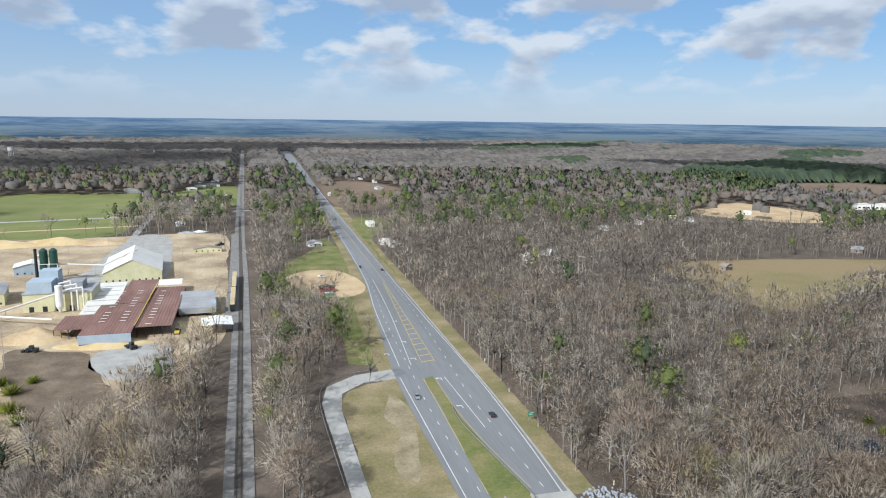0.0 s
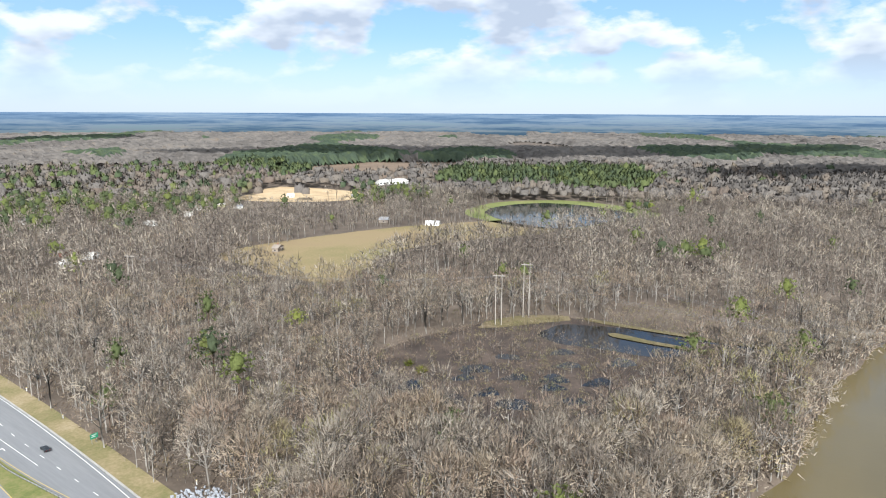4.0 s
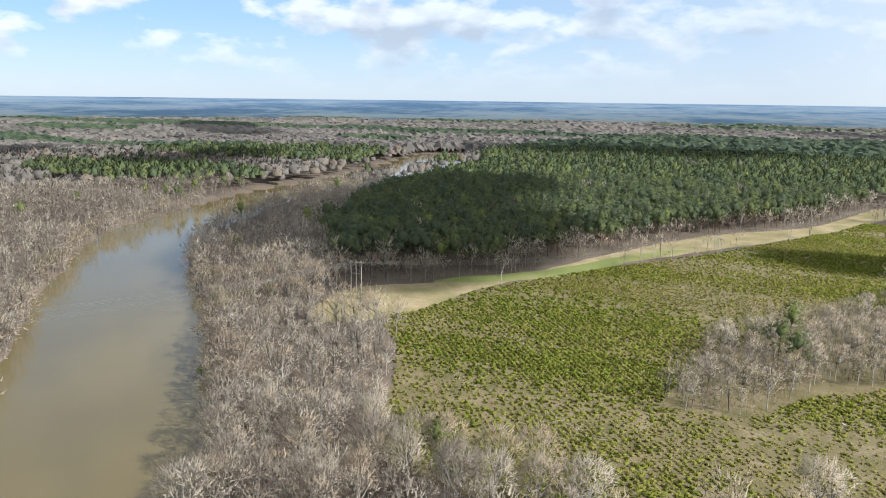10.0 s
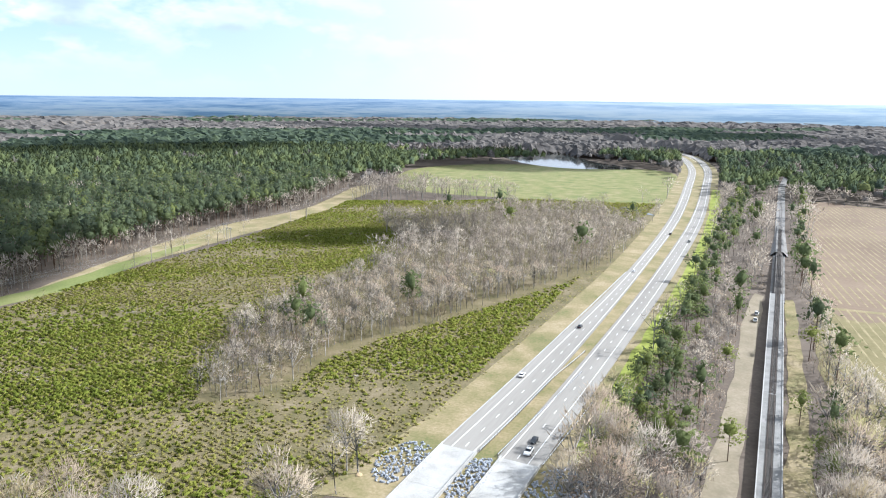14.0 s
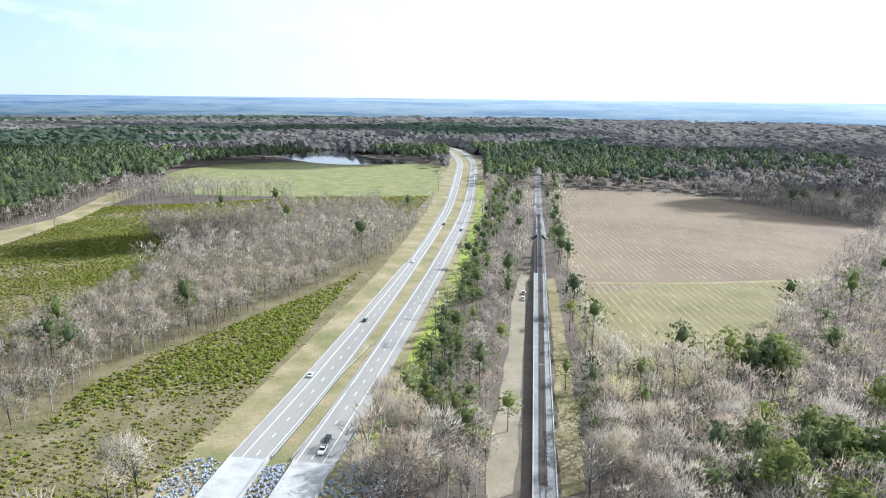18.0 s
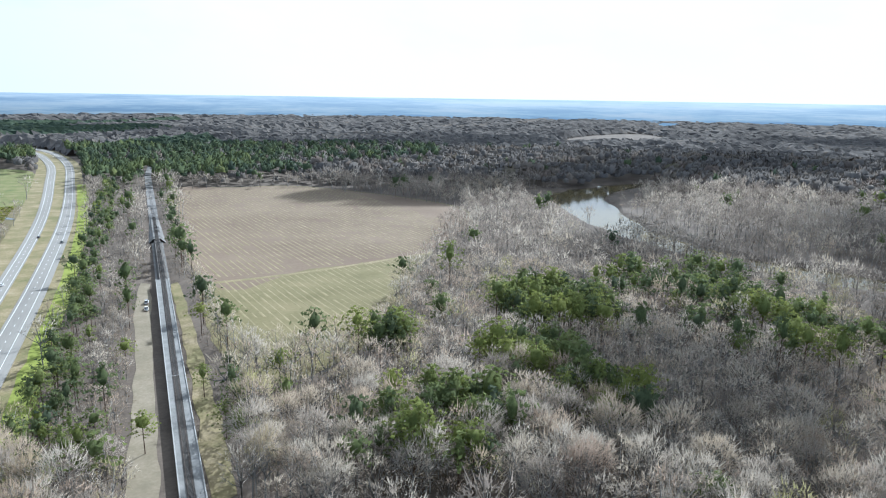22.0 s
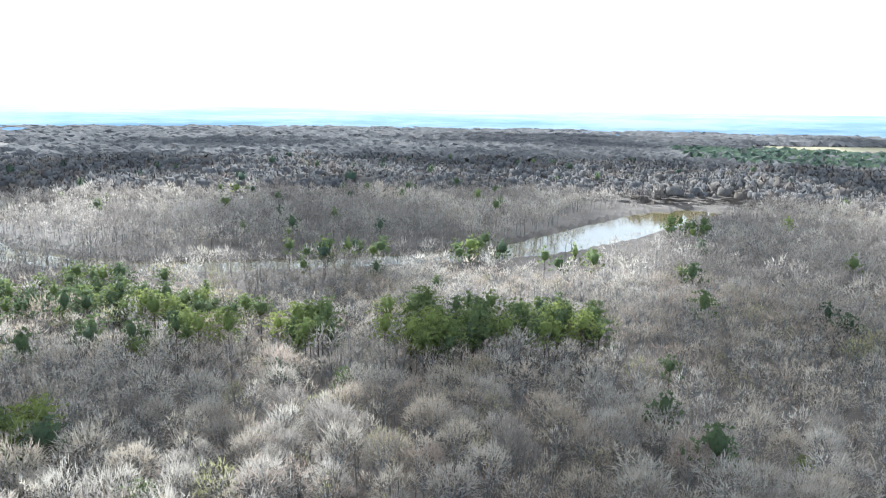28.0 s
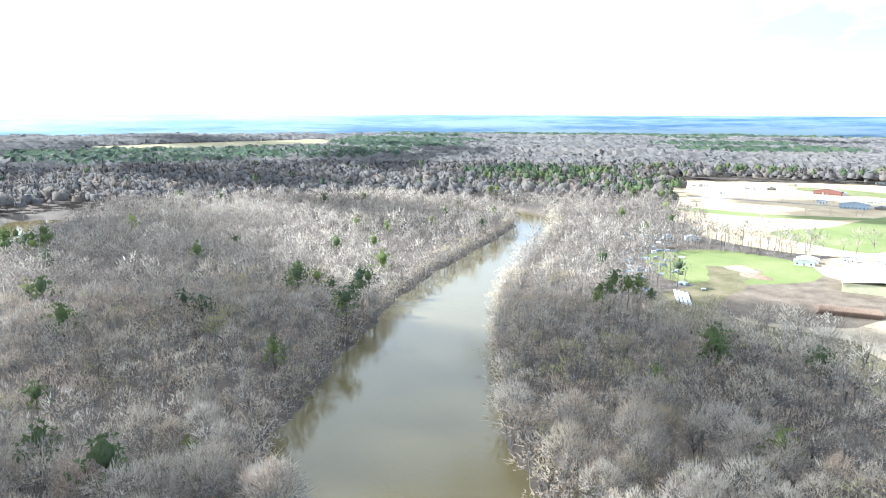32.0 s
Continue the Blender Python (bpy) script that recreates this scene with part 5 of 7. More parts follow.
# ---- the highway north of the river ----
MEDIAN = [(66.5, 176), (69, 252), (70, 284), (74, 286), (73.5, 253), (75, 222), (79, 184), (79, 176)]
patch("median", MEDIAN, M_GRASS, 0.42, 6.0, 0.4, "grassy median between the carriageways", "grass")
markings("white and yellow lines on the highway", [
    ([(58.8, 182), (59.8, 288)], 0.22, False, M_WHITE), ([(68, 302), (75.5, 395), (80, 480)], 0.2, False, M_WHITE), ([(62.5, 302), (68, 400), (75.5, 495), (80.5, 700), (84.5, 944)], 0.22, False, M_WHITE),
    ([(64, 186), (64.3, 250), (66.5, 300), (70, 380), (77, 480), (82, 700), (87, 944), (96, 1700)], 0.2, True, M_WHITE), ([(66, 186), (68.4, 252), (69.5, 284)], 0.18, False, M_YELLOW),
    ([(84, 184), (83.5, 255), (86, 303), (89, 369), (91, 434), (93, 600), (95, 830), (112, 1700)], 0.2, True, M_WHITE), ([(88.3, 181), (91, 224), (93, 290), (93, 407), (94.5, 575), (97, 827), (103, 1200)], 0.22, False, M_WHITE),
    ([(79, 284), (80, 231)], 0.2, False, M_WHITE), ([(74.6, 284), (74.2, 253), (75.8, 222), (80, 186)], 0.18, False, M_YELLOW), ([(87, 470), (88.5, 700), (91, 944), (104, 1700)], 0.2, False, M_YELLOW),
    ([(80, 304), (86.3, 468)], 0.22, False, M_YELLOW), ([(73.5, 303), (85.6, 470)], 0.22, False, M_YELLOW)], 0.372)
hatch = thing("road_markings", "yellow hatched traffic island on asphalt", "road markings", kind="structure")
for i in range(19):
    yy = 305 + i * 8.6
    f = (yy - 303) / 167
    x0, x1 = 73.5 + 12.1 * f, 80 + 6.2 * f
    bm = bmesh.new()
    bm.faces.new([bm.verts.new(v) for v in ((x0, yy, 0.376), (x1, yy + 1.5, 0.376), (x1, yy + 2.1, 0.376), (x0, yy + 0.6, 0.376))])
    part("stripe", bm, M_YELLOW, hatch)
arrows = thing("road_markings", "white turn arrows painted on asphalt", "road markings", kind="structure")
for ax_, ay_ in ((77.2, 250), (77, 281), (71.8, 309), (72.6, 335), (75.5, 372), (61.5, 341), (60.6, 318)):
    bm = bmesh.new()
    for q in (((0, 0), (0.3, 0), (0.3, 2.2), (0, 2.2)), ((-1.5, 2.0), (0.3, 2.0), (0.3, 2.5), (-1.5, 2.5)), ((-2.2, 2.25), (-1.4, 1.5), (-1.4, 3.0))):
        bm.faces.new([bm.verts.new((ax_ + u, ay_ + v, 0.38)) for u, v in q])
    part("arrow", bm, M_WHITE, arrows)
guardrail([(73.3, 253), (72.4, 236), (75, 212), (78.6, 183), (79, 170)], 0.4, "steel guardrail on wooden posts along the grassy median")
guardrail([(24.5, 200), (23, 262), (26.5, 285), (36, 295), (52, 300)], 0.25, "low guardrail round the outside of the side road")
ribbon("kerb", [(90.2, 180), (93.2, 254), (94.2, 359), (95, 450)], [(90.8, 180), (93.8, 254), (94.8, 359), (95.6, 450)], M_CONC, 0.45, 0.4, label="pale concrete kerb along the highway", category="kerb")

patch("bare_soil", [(52, 270), (56.5, 257), (55, 236), (52, 217), (47, 197), (42, 202), (44, 222), (49, 234), (46, 250)], M_TRACK2, 0.14, 4, 1.8, "pale eroded soil in the dry grass", "soil")
patch("bare_soil", [(-96, 311), (-80, 335), (-62, 310), (-53, 272), (-57, 241), (-75, 254), (-90, 281)], M_MUD2, 0.115, 5, 3, "dark churned earth beside the ruts", "soil")

# ---- bridges under the camera ----


def bridge(name, x0, x1, z, label, deck_mat, y0=-193.0, y1=182.0, zn=None, wall=0.9, thick=1.2):
    e = thing(name, label, "bridge", kind="structure")
    zn = z if zn is None else zn

    def lift(bm):
        for v in bm.verts:
            v.co.z += (zn - z) * (v.co.y - y0) / (y1 - y0)
        return bm
    spans = 15
    for i in range(spans):
        a, b = y0 + (y1 - y0) * i / spans, y0 + (y1 - y0) * (i + 1) / spans
        part("deck", lift(box(bmesh.new(), x0, x1, a + 0.03, b - 0.03, z - thick, z)), deck_mat, e)
        for s in (x0, x1 - 0.35):
            part("parapet", lift(box(bmesh.new(), s, s + 0.35, a + 0.03, b - 0.03, z + 0.004, z + wall)), M_CONC, e)
        if i:
            part("pier", box(bmesh.new(), x0 + 0.8, x1 - 0.8, a - 0.6, a + 0.6, -7.5, min(z, zn) - thick - 0.02), M_CONC, e)
    return e


bridge("highway_bridge", 78, 90.5, 0.66, "pale concrete highway bridge with low parapets", M_CONC, zn=0.4)
bridge("highway_bridge", 57, 70, 0.66, "pale concrete highway bridge with low parapets", M_CONC, zn=0.4)
bridge("railway_viaduct", -10.6, -3.4, 4.6, "long concrete railway viaduct with kerb walls", M_DECK, -432, 176, 0.5, 0.35, 0.9)

# ---- the highway south of the river ----
for (lf, rg_), nm in ((SOUTH_A, "A"), (SOUTH_B, "B")):
    L = np.array(lf, float)
    R_ = np.array(rg_, float)
    mix_ = lambda f: [tuple(L[i] * (1 - f) + R_[i] * f) for i in range(7)]
    fw = 0.28 if nm == "A" else 0.12
    fe = 0.90 if nm == "A" else 0.72
    markings("white lane lines on pale pavement", [(mix_(fw), 0.25, False, M_WHITE), (mix_((fw + fe) / 2), 0.24, True, M_WHITE), (mix_(fe), 0.22, False, M_WHITE)], 0.622)
ribbon("kerb", [(90.6, -193), (87.6, -279), (83.1, -461)], [(91.1, -193), (88.1, -279), (83.6, -461)], M_CONC, 0.72, 0.6, label="raised concrete kerb of the carriageway", category="kerb")
guardrail([(77.6, -194), (76, -220), (74, -262), (71.5, -285), (70, -300)], 0.5, "steel guardrail on dark posts along the median")
guardrail([(71.4, -194), (68, -240), (65, -275)], 0.4, "steel guardrail beside the carriageway")
guardrail([(56.6, -194), (54.8, -225), (53.6, -250)], 0.4, "steel guardrail at the bridge end")
for i, (x, y, turn, paint, kind, lab) in enumerate((
        (62, 264, 178, M_STEEL, "car", "silver car driving on the asphalt highway"), (86, 240, -2, M_DARKSTEEL, "car", "black car driving on the asphalt highway"),
        (77.5, 521, 178, M_DARKSTEEL, "car", "dark car on the highway towards town"), (92, 508, 0, M_DARKSTEEL, "car", "dark car leaving along the highway"),
        (86.0, -260, 183, M_WHITE, "car", "white car on the pale highway"), (81, -333, 182, M_DARKSTEEL, "car", "dark car on the pale highway"), (79, -464, 180, M_WHITE, "car", "white car on the pale highway"),
        (63, -200, 2, M_WHITE, "pickup_truck", "white pickup at the end of the bridge"), (76, -612, 176, M_DARKSTEEL, "car", "dark car on the far highway"), (58, -585, -3, M_DARKSTEEL, "car", "dark car on the far highway"),
        (2.5, -386, 180, M_WHITE, "pickup_truck", "white pickup parked beside the railway viaduct"), (2.2, -399, 175, M_WHITE, "van", "white van parked beside the railway viaduct"), (63.8, -208, 2, M_DARKSTEEL, "car", "dark car following a pickup over the bridge"))):
    vehicle(x, y, turn, paint, lab, kind, 0.64 if y < 0 and x > 40 else (0.12 if y < 0 else 0.36), "truck" if kind == "pickup_truck" else kind)
patch("access_track", [(9, -180), (2, -186), (1, -320), (0, -440), (5, -446), (8, -400), (8, -300), (10, -220)], M_TRACK, 0.14, 8, 1.2, "sandy track beside the railway viaduct", "track")
patch("access_track", [(-12, -185), (-19, -190), (-19, -320), (-16, -440), (-12, -436), (-12.5, -300)], M_STRAW, 0.14, 8, 1.5, "bare earth strip beside the railway viaduct", "track")

patch("verge", [(50, -200), (44, -204), (41, -300), (41, -480), (46, -700), (62, -960), (72, -960), (55, -700), (49, -480), (51, -300)], M_LAWN2, 0.17, 15, 1.5, "bright yellow-green grass beside the highway", "grass")

# railway: rails and sleepers
rail_thing = thing("railway_track", "rusty rails on dark sleepers in gravel", "railway", kind="structure")


def rail_z(y):
    return float(np.interp(y, [-1500, -720, -560, -432, 176, 240], [0.55, 0.55, 3.6, 4.62, 0.52, 0.36]))


def rail_x(y):
    return float(np.interp(y, [p[1] for p in RAIL], [p[0] for p in RAIL]))


for g in (-0.75, 0.75):
    bm = bmesh.new()
    ring = []
    for y in list(range(-960, 1000, 12)) + list(range(1000, 2400, 100)):
        x, z = rail_x(y) + g, rail_z(y) + 0.16
        ring.append([bm.verts.new((x + s, y, z + h)) for s, h in ((-0.07, 0), (-0.05, 0.16), (0.05, 0.16), (0.07, 0))])
    for r, q in zip(ring, ring[1:]):
        for i in range(3):
            bm.faces.new((r[i], r[i + 1], q[i + 1], q[i]))
    part("rail", bm, M_RAIL, rail_thing)
sl = None
for i in range(300):
    y = 200 + i * 0.62 if i < 150 else -186 - (i - 150) * 0.62
    if sl is None:
        sl = slab("sleeper", rail_thing, M_SLEEPER, -1.3, 1.3, -0.12, 0.12, 0.0, 0.16)
    else:
        o = new("sleeper", sl.data)
        o.parent = rail_thing
        sl = o
    sl.location = (rail_x(y), y, rail_z(y))
bm = bmesh.new()
for y in [293 + i * 0.75 for i in range(700)] + [-280 - i * 0.8 for i in range(500)]:
    x, z = rail_x(y), rail_z(y)
    box(bm, x - 1.3, x + 1.3, y - 0.12, y + 0.12, z, z + 0.16)
tagged(part("sleepers", bm, M_SLEEPER, rail_thing), kind="stuff")
for y0, y1, hw, slope, m_, nm in ((-560, -432, 1.9, 0.25, M_SLEEPER, "trestle"), (-700, -560, 2.6, 1.0, M_BALLAST, "embankment")):
    bm = bmesh.new()
    ring = []
    for y in range(y0, y1 + 1, 8):
        x, z = rail_x(y), rail_z(y)
        ring.append([bm.verts.new(v) for v in ((x - hw - z * slope, y, 0), (x - hw, y, z), (x + hw, y, z), (x + hw + z * slope, y, 0))])
    for r, q in zip(ring, ring[1:]):
        for i in range(3):
            bm.faces.new((r[i], r[i + 1], q[i + 1], q[i]))
    part(nm, bm, m_, rail_thing)

# riprap heaps at the bridge ends
stones = []
for v in range(5):
    rg = random.Random(v)
    bm = bmesh.new()
    bmesh.ops.create_icosphere(bm, subdivisions=1, radius=0.5)
    for q in bm.verts:
        q.co = Vector((q.co.x * rg.uniform(0.8, 1.3), q.co.y * rg.uniform(0.8, 1.2), q.co.z * rg.uniform(0.5, 0.9)))
    me = bpy.data.meshes.new("stone")
    bm.to_mesh(me)
    bm.free()
    me.materials.append(M_STONE)
    stones.append(me)
for hx, hy, hw, hl in ((97, -178, 8, 14), (74, -178, 5, 14), (48, -182, 9, 15), (100, 172, 9, 10), (73, 170, 4, 8)):
    e = thing("riprap", "heap of grey riprap stones at the bridge end", "rocks", hx, hy, 0, 0, "riprap at the bridge ends")
    rg = random.Random(int(hx))
    for i in range(290):
        o = new("stone", stones[i % 5])
        o.parent = e
        a, q = rg.uniform(0, math.tau), math.sqrt(rg.random())
        o.location = (hw * q * math.cos(a), hl * q * math.sin(a), 0.25 + 0.5 * (1 - q) + rg.uniform(-0.15, 0.2))
        o.rotation_euler = (rg.uniform(0, 6), rg.uniform(0, 6), rg.uniform(0, 6))

# ---- power line ----


def h_frame(x, y, turn, h, gap, label, poles=2):
    e = thing("power_pole", label, "power pole", x, y, 0, turn, "power line poles")
    for i in range(poles):
        q = (i - (poles - 1) / 2) * gap
        drum("pole", e, M_POLEWOOD, (q, 0, -0.5), (q, 0, h), 0.24, 0.15, 8)
        for k in (-1, 1):
            drum("insulator", e, M_GLASS, (q + k * 1.3, 0, h - 2.4), (q + k * 1.3, 0, h - 1.2), 0.10, 0.10, 6)
    w = gap * (poles - 1) / 2 + 1.7
    slab("crossarm", e, M_POLEWOOD, -w, w, -0.14, 0.14, h - 1.2, h - 0.9)
    for s in (0.25,):
        slab("brace", e, M_POLEWOOD, -w * 0.5, w * 0.5, -0.08, 0.08, h * 0.72, h * 0.72 + 0.2)
    return e


h_frame(300, 205, -60, 28, 3.2, "tall grey H-frame power pole beside the swamp")
h_frame(321, 201, -60, 31, 3.2, "tall grey H-frame power pole beside the river woods")
h_frame(354, -119, 40, 26, 3.2, "three-legged grey power pole on the river bank", 3)
h_frame(376, -412, -5, 13, 3.0, "dark wooden H-frame pole in the clearing")
h_frame(392, -425, -5, 13, 3.0, "dark wooden H-frame pole in the clearing")
h_frame(452, -720, -5, 14, 3.0, "dark wooden H-frame pole far along the clearing")
h_frame(210, 420, -60, 24, 3.0, "grey H-frame power pole in the woods")
wires = thing("power_lines", "thin power lines sagging across the river", "power line")
for a, b in (((300, 205, 26.8), (353, -119, 24.8)), ((321, 201, 29.8), (356, -119, 24.8)), ((353, -119, 24.8), (376, -412, 12)), ((356, -119, 24.8), (392, -425, 12)), ((392, -425, 12), (452, -720, 13)), ((300, 205, 26.8), (210, 420, 22.8))):
    for off in (-2.4, 0.0, 2.4):
        p, q = Vector(a) + Vector((off, 0, 0)), Vector(b) + Vector((off, 0, 0))
        pts = [p.lerp(q, i / 16) - Vector((0, 0, 4 * (i / 16) * (1 - i / 16) * 7.0)) for i in range(17)]
        bm = bmesh.new()
        rings = [[bm.verts.new(u + Vector((0.032 * math.cos(a), 0, 0.032 * math.sin(a)))) for a in (0.5, 2.6, 4.7)] for u in pts]
        for r, w in zip(rings, rings[1:]):
            for i in range(3):
                bm.faces.new((r[i], r[(i + 1) % 3], w[(i + 1) % 3], w[i]))
        part("wire", bm, M_STEEL, wires)


def street_pole(x, y, h, label="wooden utility pole beside the highway", turn=0.0):
    e = thing("utility_pole", label, "utility pole", x, y, 0, turn, "utility poles")
    drum("pole", e, M_POLEWOOD, (0, 0, -0.3), (0, 0, h), 0.17, 0.11, 7)
    slab("crossarm", e, M_POLEWOOD, -1.2, 1.2, -0.07, 0.07, h - 0.8, h - 0.65)
    return e


for x, y in [(106, 250), (104, 330), (105, 420), (107, 520), (109, 620), (112, 740), (116, 880), (120, 1040), (126, 1240), (50, 640), (-6 - 18, 640), (-22, 760), (-60, 690), (-112, 690), (-114, 790), (-118, 900), (-120, 1010), (-56, 600), (-140, 600), (-96, 612), (-105, 605), (-88, 618), (-84, 560), (-118, 640)]:
    street_pole(x, y, 11.0)
street_pole(-109, 340, 20.0, "tall pale pole with a floodlight in the yard")

# ---- swamp pools, ditch ----
patch("mud_dike", [(326, 150), (326, 128), (328, 106), (325, 106), (321, 129), (320, 150)], M_SCRUB, 0.42, 3.0, 0.6, "low muddy dike across the pool", "dike")
patch("mud_dike", [(340, 176), (344, 140), (352, 82), (349, 82), (340, 136), (336, 172)], M_SCRUB, 0.42, 3.0, 0.6, "low muddy dike behind the pool", "dike")
for pts in (BIG_POOL, [(256, 175), (262, 166), (266, 170), (262, 178)], [(204, 207), (209, 201), (212, 206)],
            [(200, 166), (207, 156), (212, 164), (206, 170)], [(212, 144), (218, 132), (224, 140), (217, 148)], [(190, 124), (198, 115), (204, 122), (196, 130)], [(262, 150), (270, 140), (274, 148)], [(252, 130), (262, 120), (266, 128)],
            [(214, 158), (222, 150), (226, 158)], [(232, 176), (242, 168), (246, 176), (238, 182)], [(244, 146), (252, 136), (256, 146)], [(276, 160), (286, 150), (288, 160)], [(280, 132), (290, 122), (294, 132)], [(236, 140), (244, 132), (246, 142)], [(200, 186), (208, 178), (212, 188)], [(222, 176), (228, 168), (234, 174)], [(332, 165), (340, 140), (346, 112), (351, 66), (348, 66), (341, 112), (336, 138)], [(236, 160), (244, 150), (248, 158)], [(228, 128), (236, 118), (240, 126)],
            [(-58, -240), (-46, -234), (-36, -242), (-48, -248)], [(-70, -224), (-62, -220), (-58, -228)], [(-150, -104), (-140, -98), (-138, -108)], [(-300, -30), (-285, -22), (-282, -34)]):
    patch("swamp_pool", pts, M_SWAMP, 0.10, 3.0, 1.6, "still black water pool among bare trees", "pool")
for pts in ([(268, -532), (290, -528), (250, -540), (238, -534)], [(144, -755), (120, -735), (104, -712), (116, -716), (140, -740)], [(330, -600), (345, -590), (352, -605), (335, -612)]):
    patch("puddle", pts, M_POND, 0.2, 5.0, 2.0, "shallow water shining in the clearing", "pool")
patch("far_pond", [(-1200, -700), (-1262, -690), (-1275, -630), (-1215, -610), (-1190, -650)], M_POND, 0.2, 20, 5, "bright pond far off in the woods", "pond")
patch("access_track", [(-30, -432), (-97, -441), (-192, -467), (-193, -463), (-97, -437), (-30, -428)], M_STRAW, 0.16, 10, 0.8, "pale dirt track across the cleared field", "track")
patch("clearcut_far", [(-30, -440), (-97, -446), (-196, -474), (-296, -650), (-190, -855), (-100, -876), (-32, -868)], M_PLOUGH, 0.13, 12, 3, "brown freshly cleared half of the field", "field")
# planting rows of the cleared field: low ridges
bm = bmesh.new()
for i in range(62):
    x0 = -32 - i * 4.3
    pts = [(x0 - 0.14 * (y + 290), y) for y in range(-290, -872, -9)]
    ok = inside(CLEARCUT, np.array([p[0] for p in pts]) - 2, np.array([p[1] for p in pts]))
    for (a, b), u in zip(zip(pts, pts[1:]), ok):
        if u and not abs(near_line([(-30, -430), (-97, -439), (-192, -465)], np.array([a[0]]), np.array([a[1]]))[0]) < 6 and noise.noise((a[0] * 0.05, a[1] * 0.05, 2)) > -0.35:
            w = 0.55 + 0.5 * noise.noise((a[0] * 0.2, a[1] * 0.2, 5))
            vs = [bm.verts.new(v) for v in ((a[0] - w, a[1], 0.12), (a[0], a[1], 0.24), (a[0] + w, a[1], 0.12), (b[0] - w, b[1], 0.12), (b[0], b[1], 0.24), (b[0] + w, b[1], 0.12))]
            bm.faces.new((vs[0], vs[1], vs[4], vs[3]))
            bm.faces.new((vs[1], vs[2], vs[5], vs[4]))
tagged(part("planting_ridges", bm, M_RIDGE), "straw-covered planting ridges in long rows", "field rows", kind="stuff")

# ---- the sawmill ----
mill = thing("lumber_shed", "long open lumber shed with a rusty brown metal roof", "shed", -68, 412, 0.05, 0)
for k, (x0, x1, y0, y1, h) in enumerate(((-16, 8, -49, 10, 6.2), (8.3, 26, -38, 50, 5.7), (-31, -16.3, -33, -6, 5.0), (-9, 8, 10.3, 70, 6.5))):
    bm = bmesh.new()
    n = int((x1 - x0) / 0.8)
    rows_ = [[bm.verts.new((x0 + (x1 - x0) * i / n, q, h + (0.25 if i % 2 else 0.12) - dz)) for i in range(n + 1)] for q, dz in ((y0, 0.2), (y0, 0), (y1, 0), (y1, 0.2))]
    for ra, rb in zip(rows_, rows_[1:] + rows_[:1]):
        for i in range(n):
            bm.faces.new((ra[i], ra[i + 1], rb[i + 1], rb[i]))
    part("roof", bm, M_RUST, mill)
    for i in range(5):
        for yy in (y0 + 0.5, (y0 + y1) / 2, y1 - 0.5):
            xx = x0 + 0.6 + (x1 - x0 - 1.2) * i / 4
            slab("post", mill, M_DARKSTEEL, xx - 0.15, xx + 0.15, yy - 0.15, yy + 0.15, 0, h + 0.04)
slab("front_panel", mill, M_BLUEGREY, -16, 8, -49.3, -49.05, 1.8, 6.2, "blue-grey front cladding")
slab("ridge_cap", mill, M_YELLOW, 8.0, 8.4, -38, 60, 6.75, 6.9)
for i in range(13):
    for cx in (-9, 1, 14):
        if (i * 7 + cx) % 5 != 1:
            slab("skylight", mill, M_PALEROOF, cx - 1.5, cx + 1.5, -34 + i * 6.0, -33.1 + i * 6.0, 6.85 if cx < 8 else 6.05, 6.92 if cx < 8 else 6.12)
house(-83, 536, 6, 37, 58, 7, 8.5, M_CREAM, M_PALEROOF, "large warehouse with a pale gabled metal roof", "warehouse", porch=False, name="warehouse")
wr = thing("flat_roof_building", "low building with a wide pale flat roof", "building", -84, 446, 0.05, 3)
slab("wall", wr, M_CREAM, -10, 6, -38, 38, 0, 5.0)
slab("roof", wr, M_PALEROOF, -10.5, 6.5, -38.5, 38.5, 5.0, 5.4)
slab("roof", wr, M_WHITE, 24, 40, 18, 34, 6.2, 6.5)
for i in range(6):
    slab("skylight", wr, M_GREYROOF, -9, 5, -34 + i * 12.0, -33 + i * 12.0, 5.4, 5.5)
ls = open_shed(-33, 428, 3, 20, 38, 5.0, 0.8, M_GREYROOF, "grey-roofed lumber shed beside the track", 5, M_GREYROOF, one_pitch=True)
slab("end_wall", ls, M_BLUEGREY, 8, 10.4, -17, -8, 0, 6.5)
open_shed(-20, 378, 5, 15, 16, 5.2, 0.9, M_WHITE, "small white-roofed loading shed by the railway", 3)
cb = thing("mill_building", "cream mill building with a blue-grey rooftop box", "building", -110, 450, 0.05, 0)
bw = slab("wall", cb, M_CREAM, -18, 18, -12, 14, 0, 10.5)
slab("roof", cb, M_GREYROOF, -18.4, 18.4, -12.4, 14.4, 10.5, 10.9)
slab("rooftop_box", cb, M_BLUEGREY, -16, -3, -10, 4, 10.9, 17)
slab("rooftop_box", cb, M_BLUEGREY, -12, -2, 2, 12, 10.9, 21)
slab("rooftop_box", cb, M_GREYROOF, 2, 12, -4, 8, 10.9, 15)
for i in range(5):
    slab("door", bw, M_DARKSTEEL, -15 + i * 7, -12.5 + i * 7, -12.08, -11.98, 0, 3.2)
drum("cyclone", cb, M_WHITE, (2, -16, 4), (2, -16, 16), 2.0, 2.0, 14, "white steel cyclone")
drum("hopper_cone", cb, M_WHITE, (2, -16, 0.5), (2, -16, 4), 0.5, 2.0, 14)
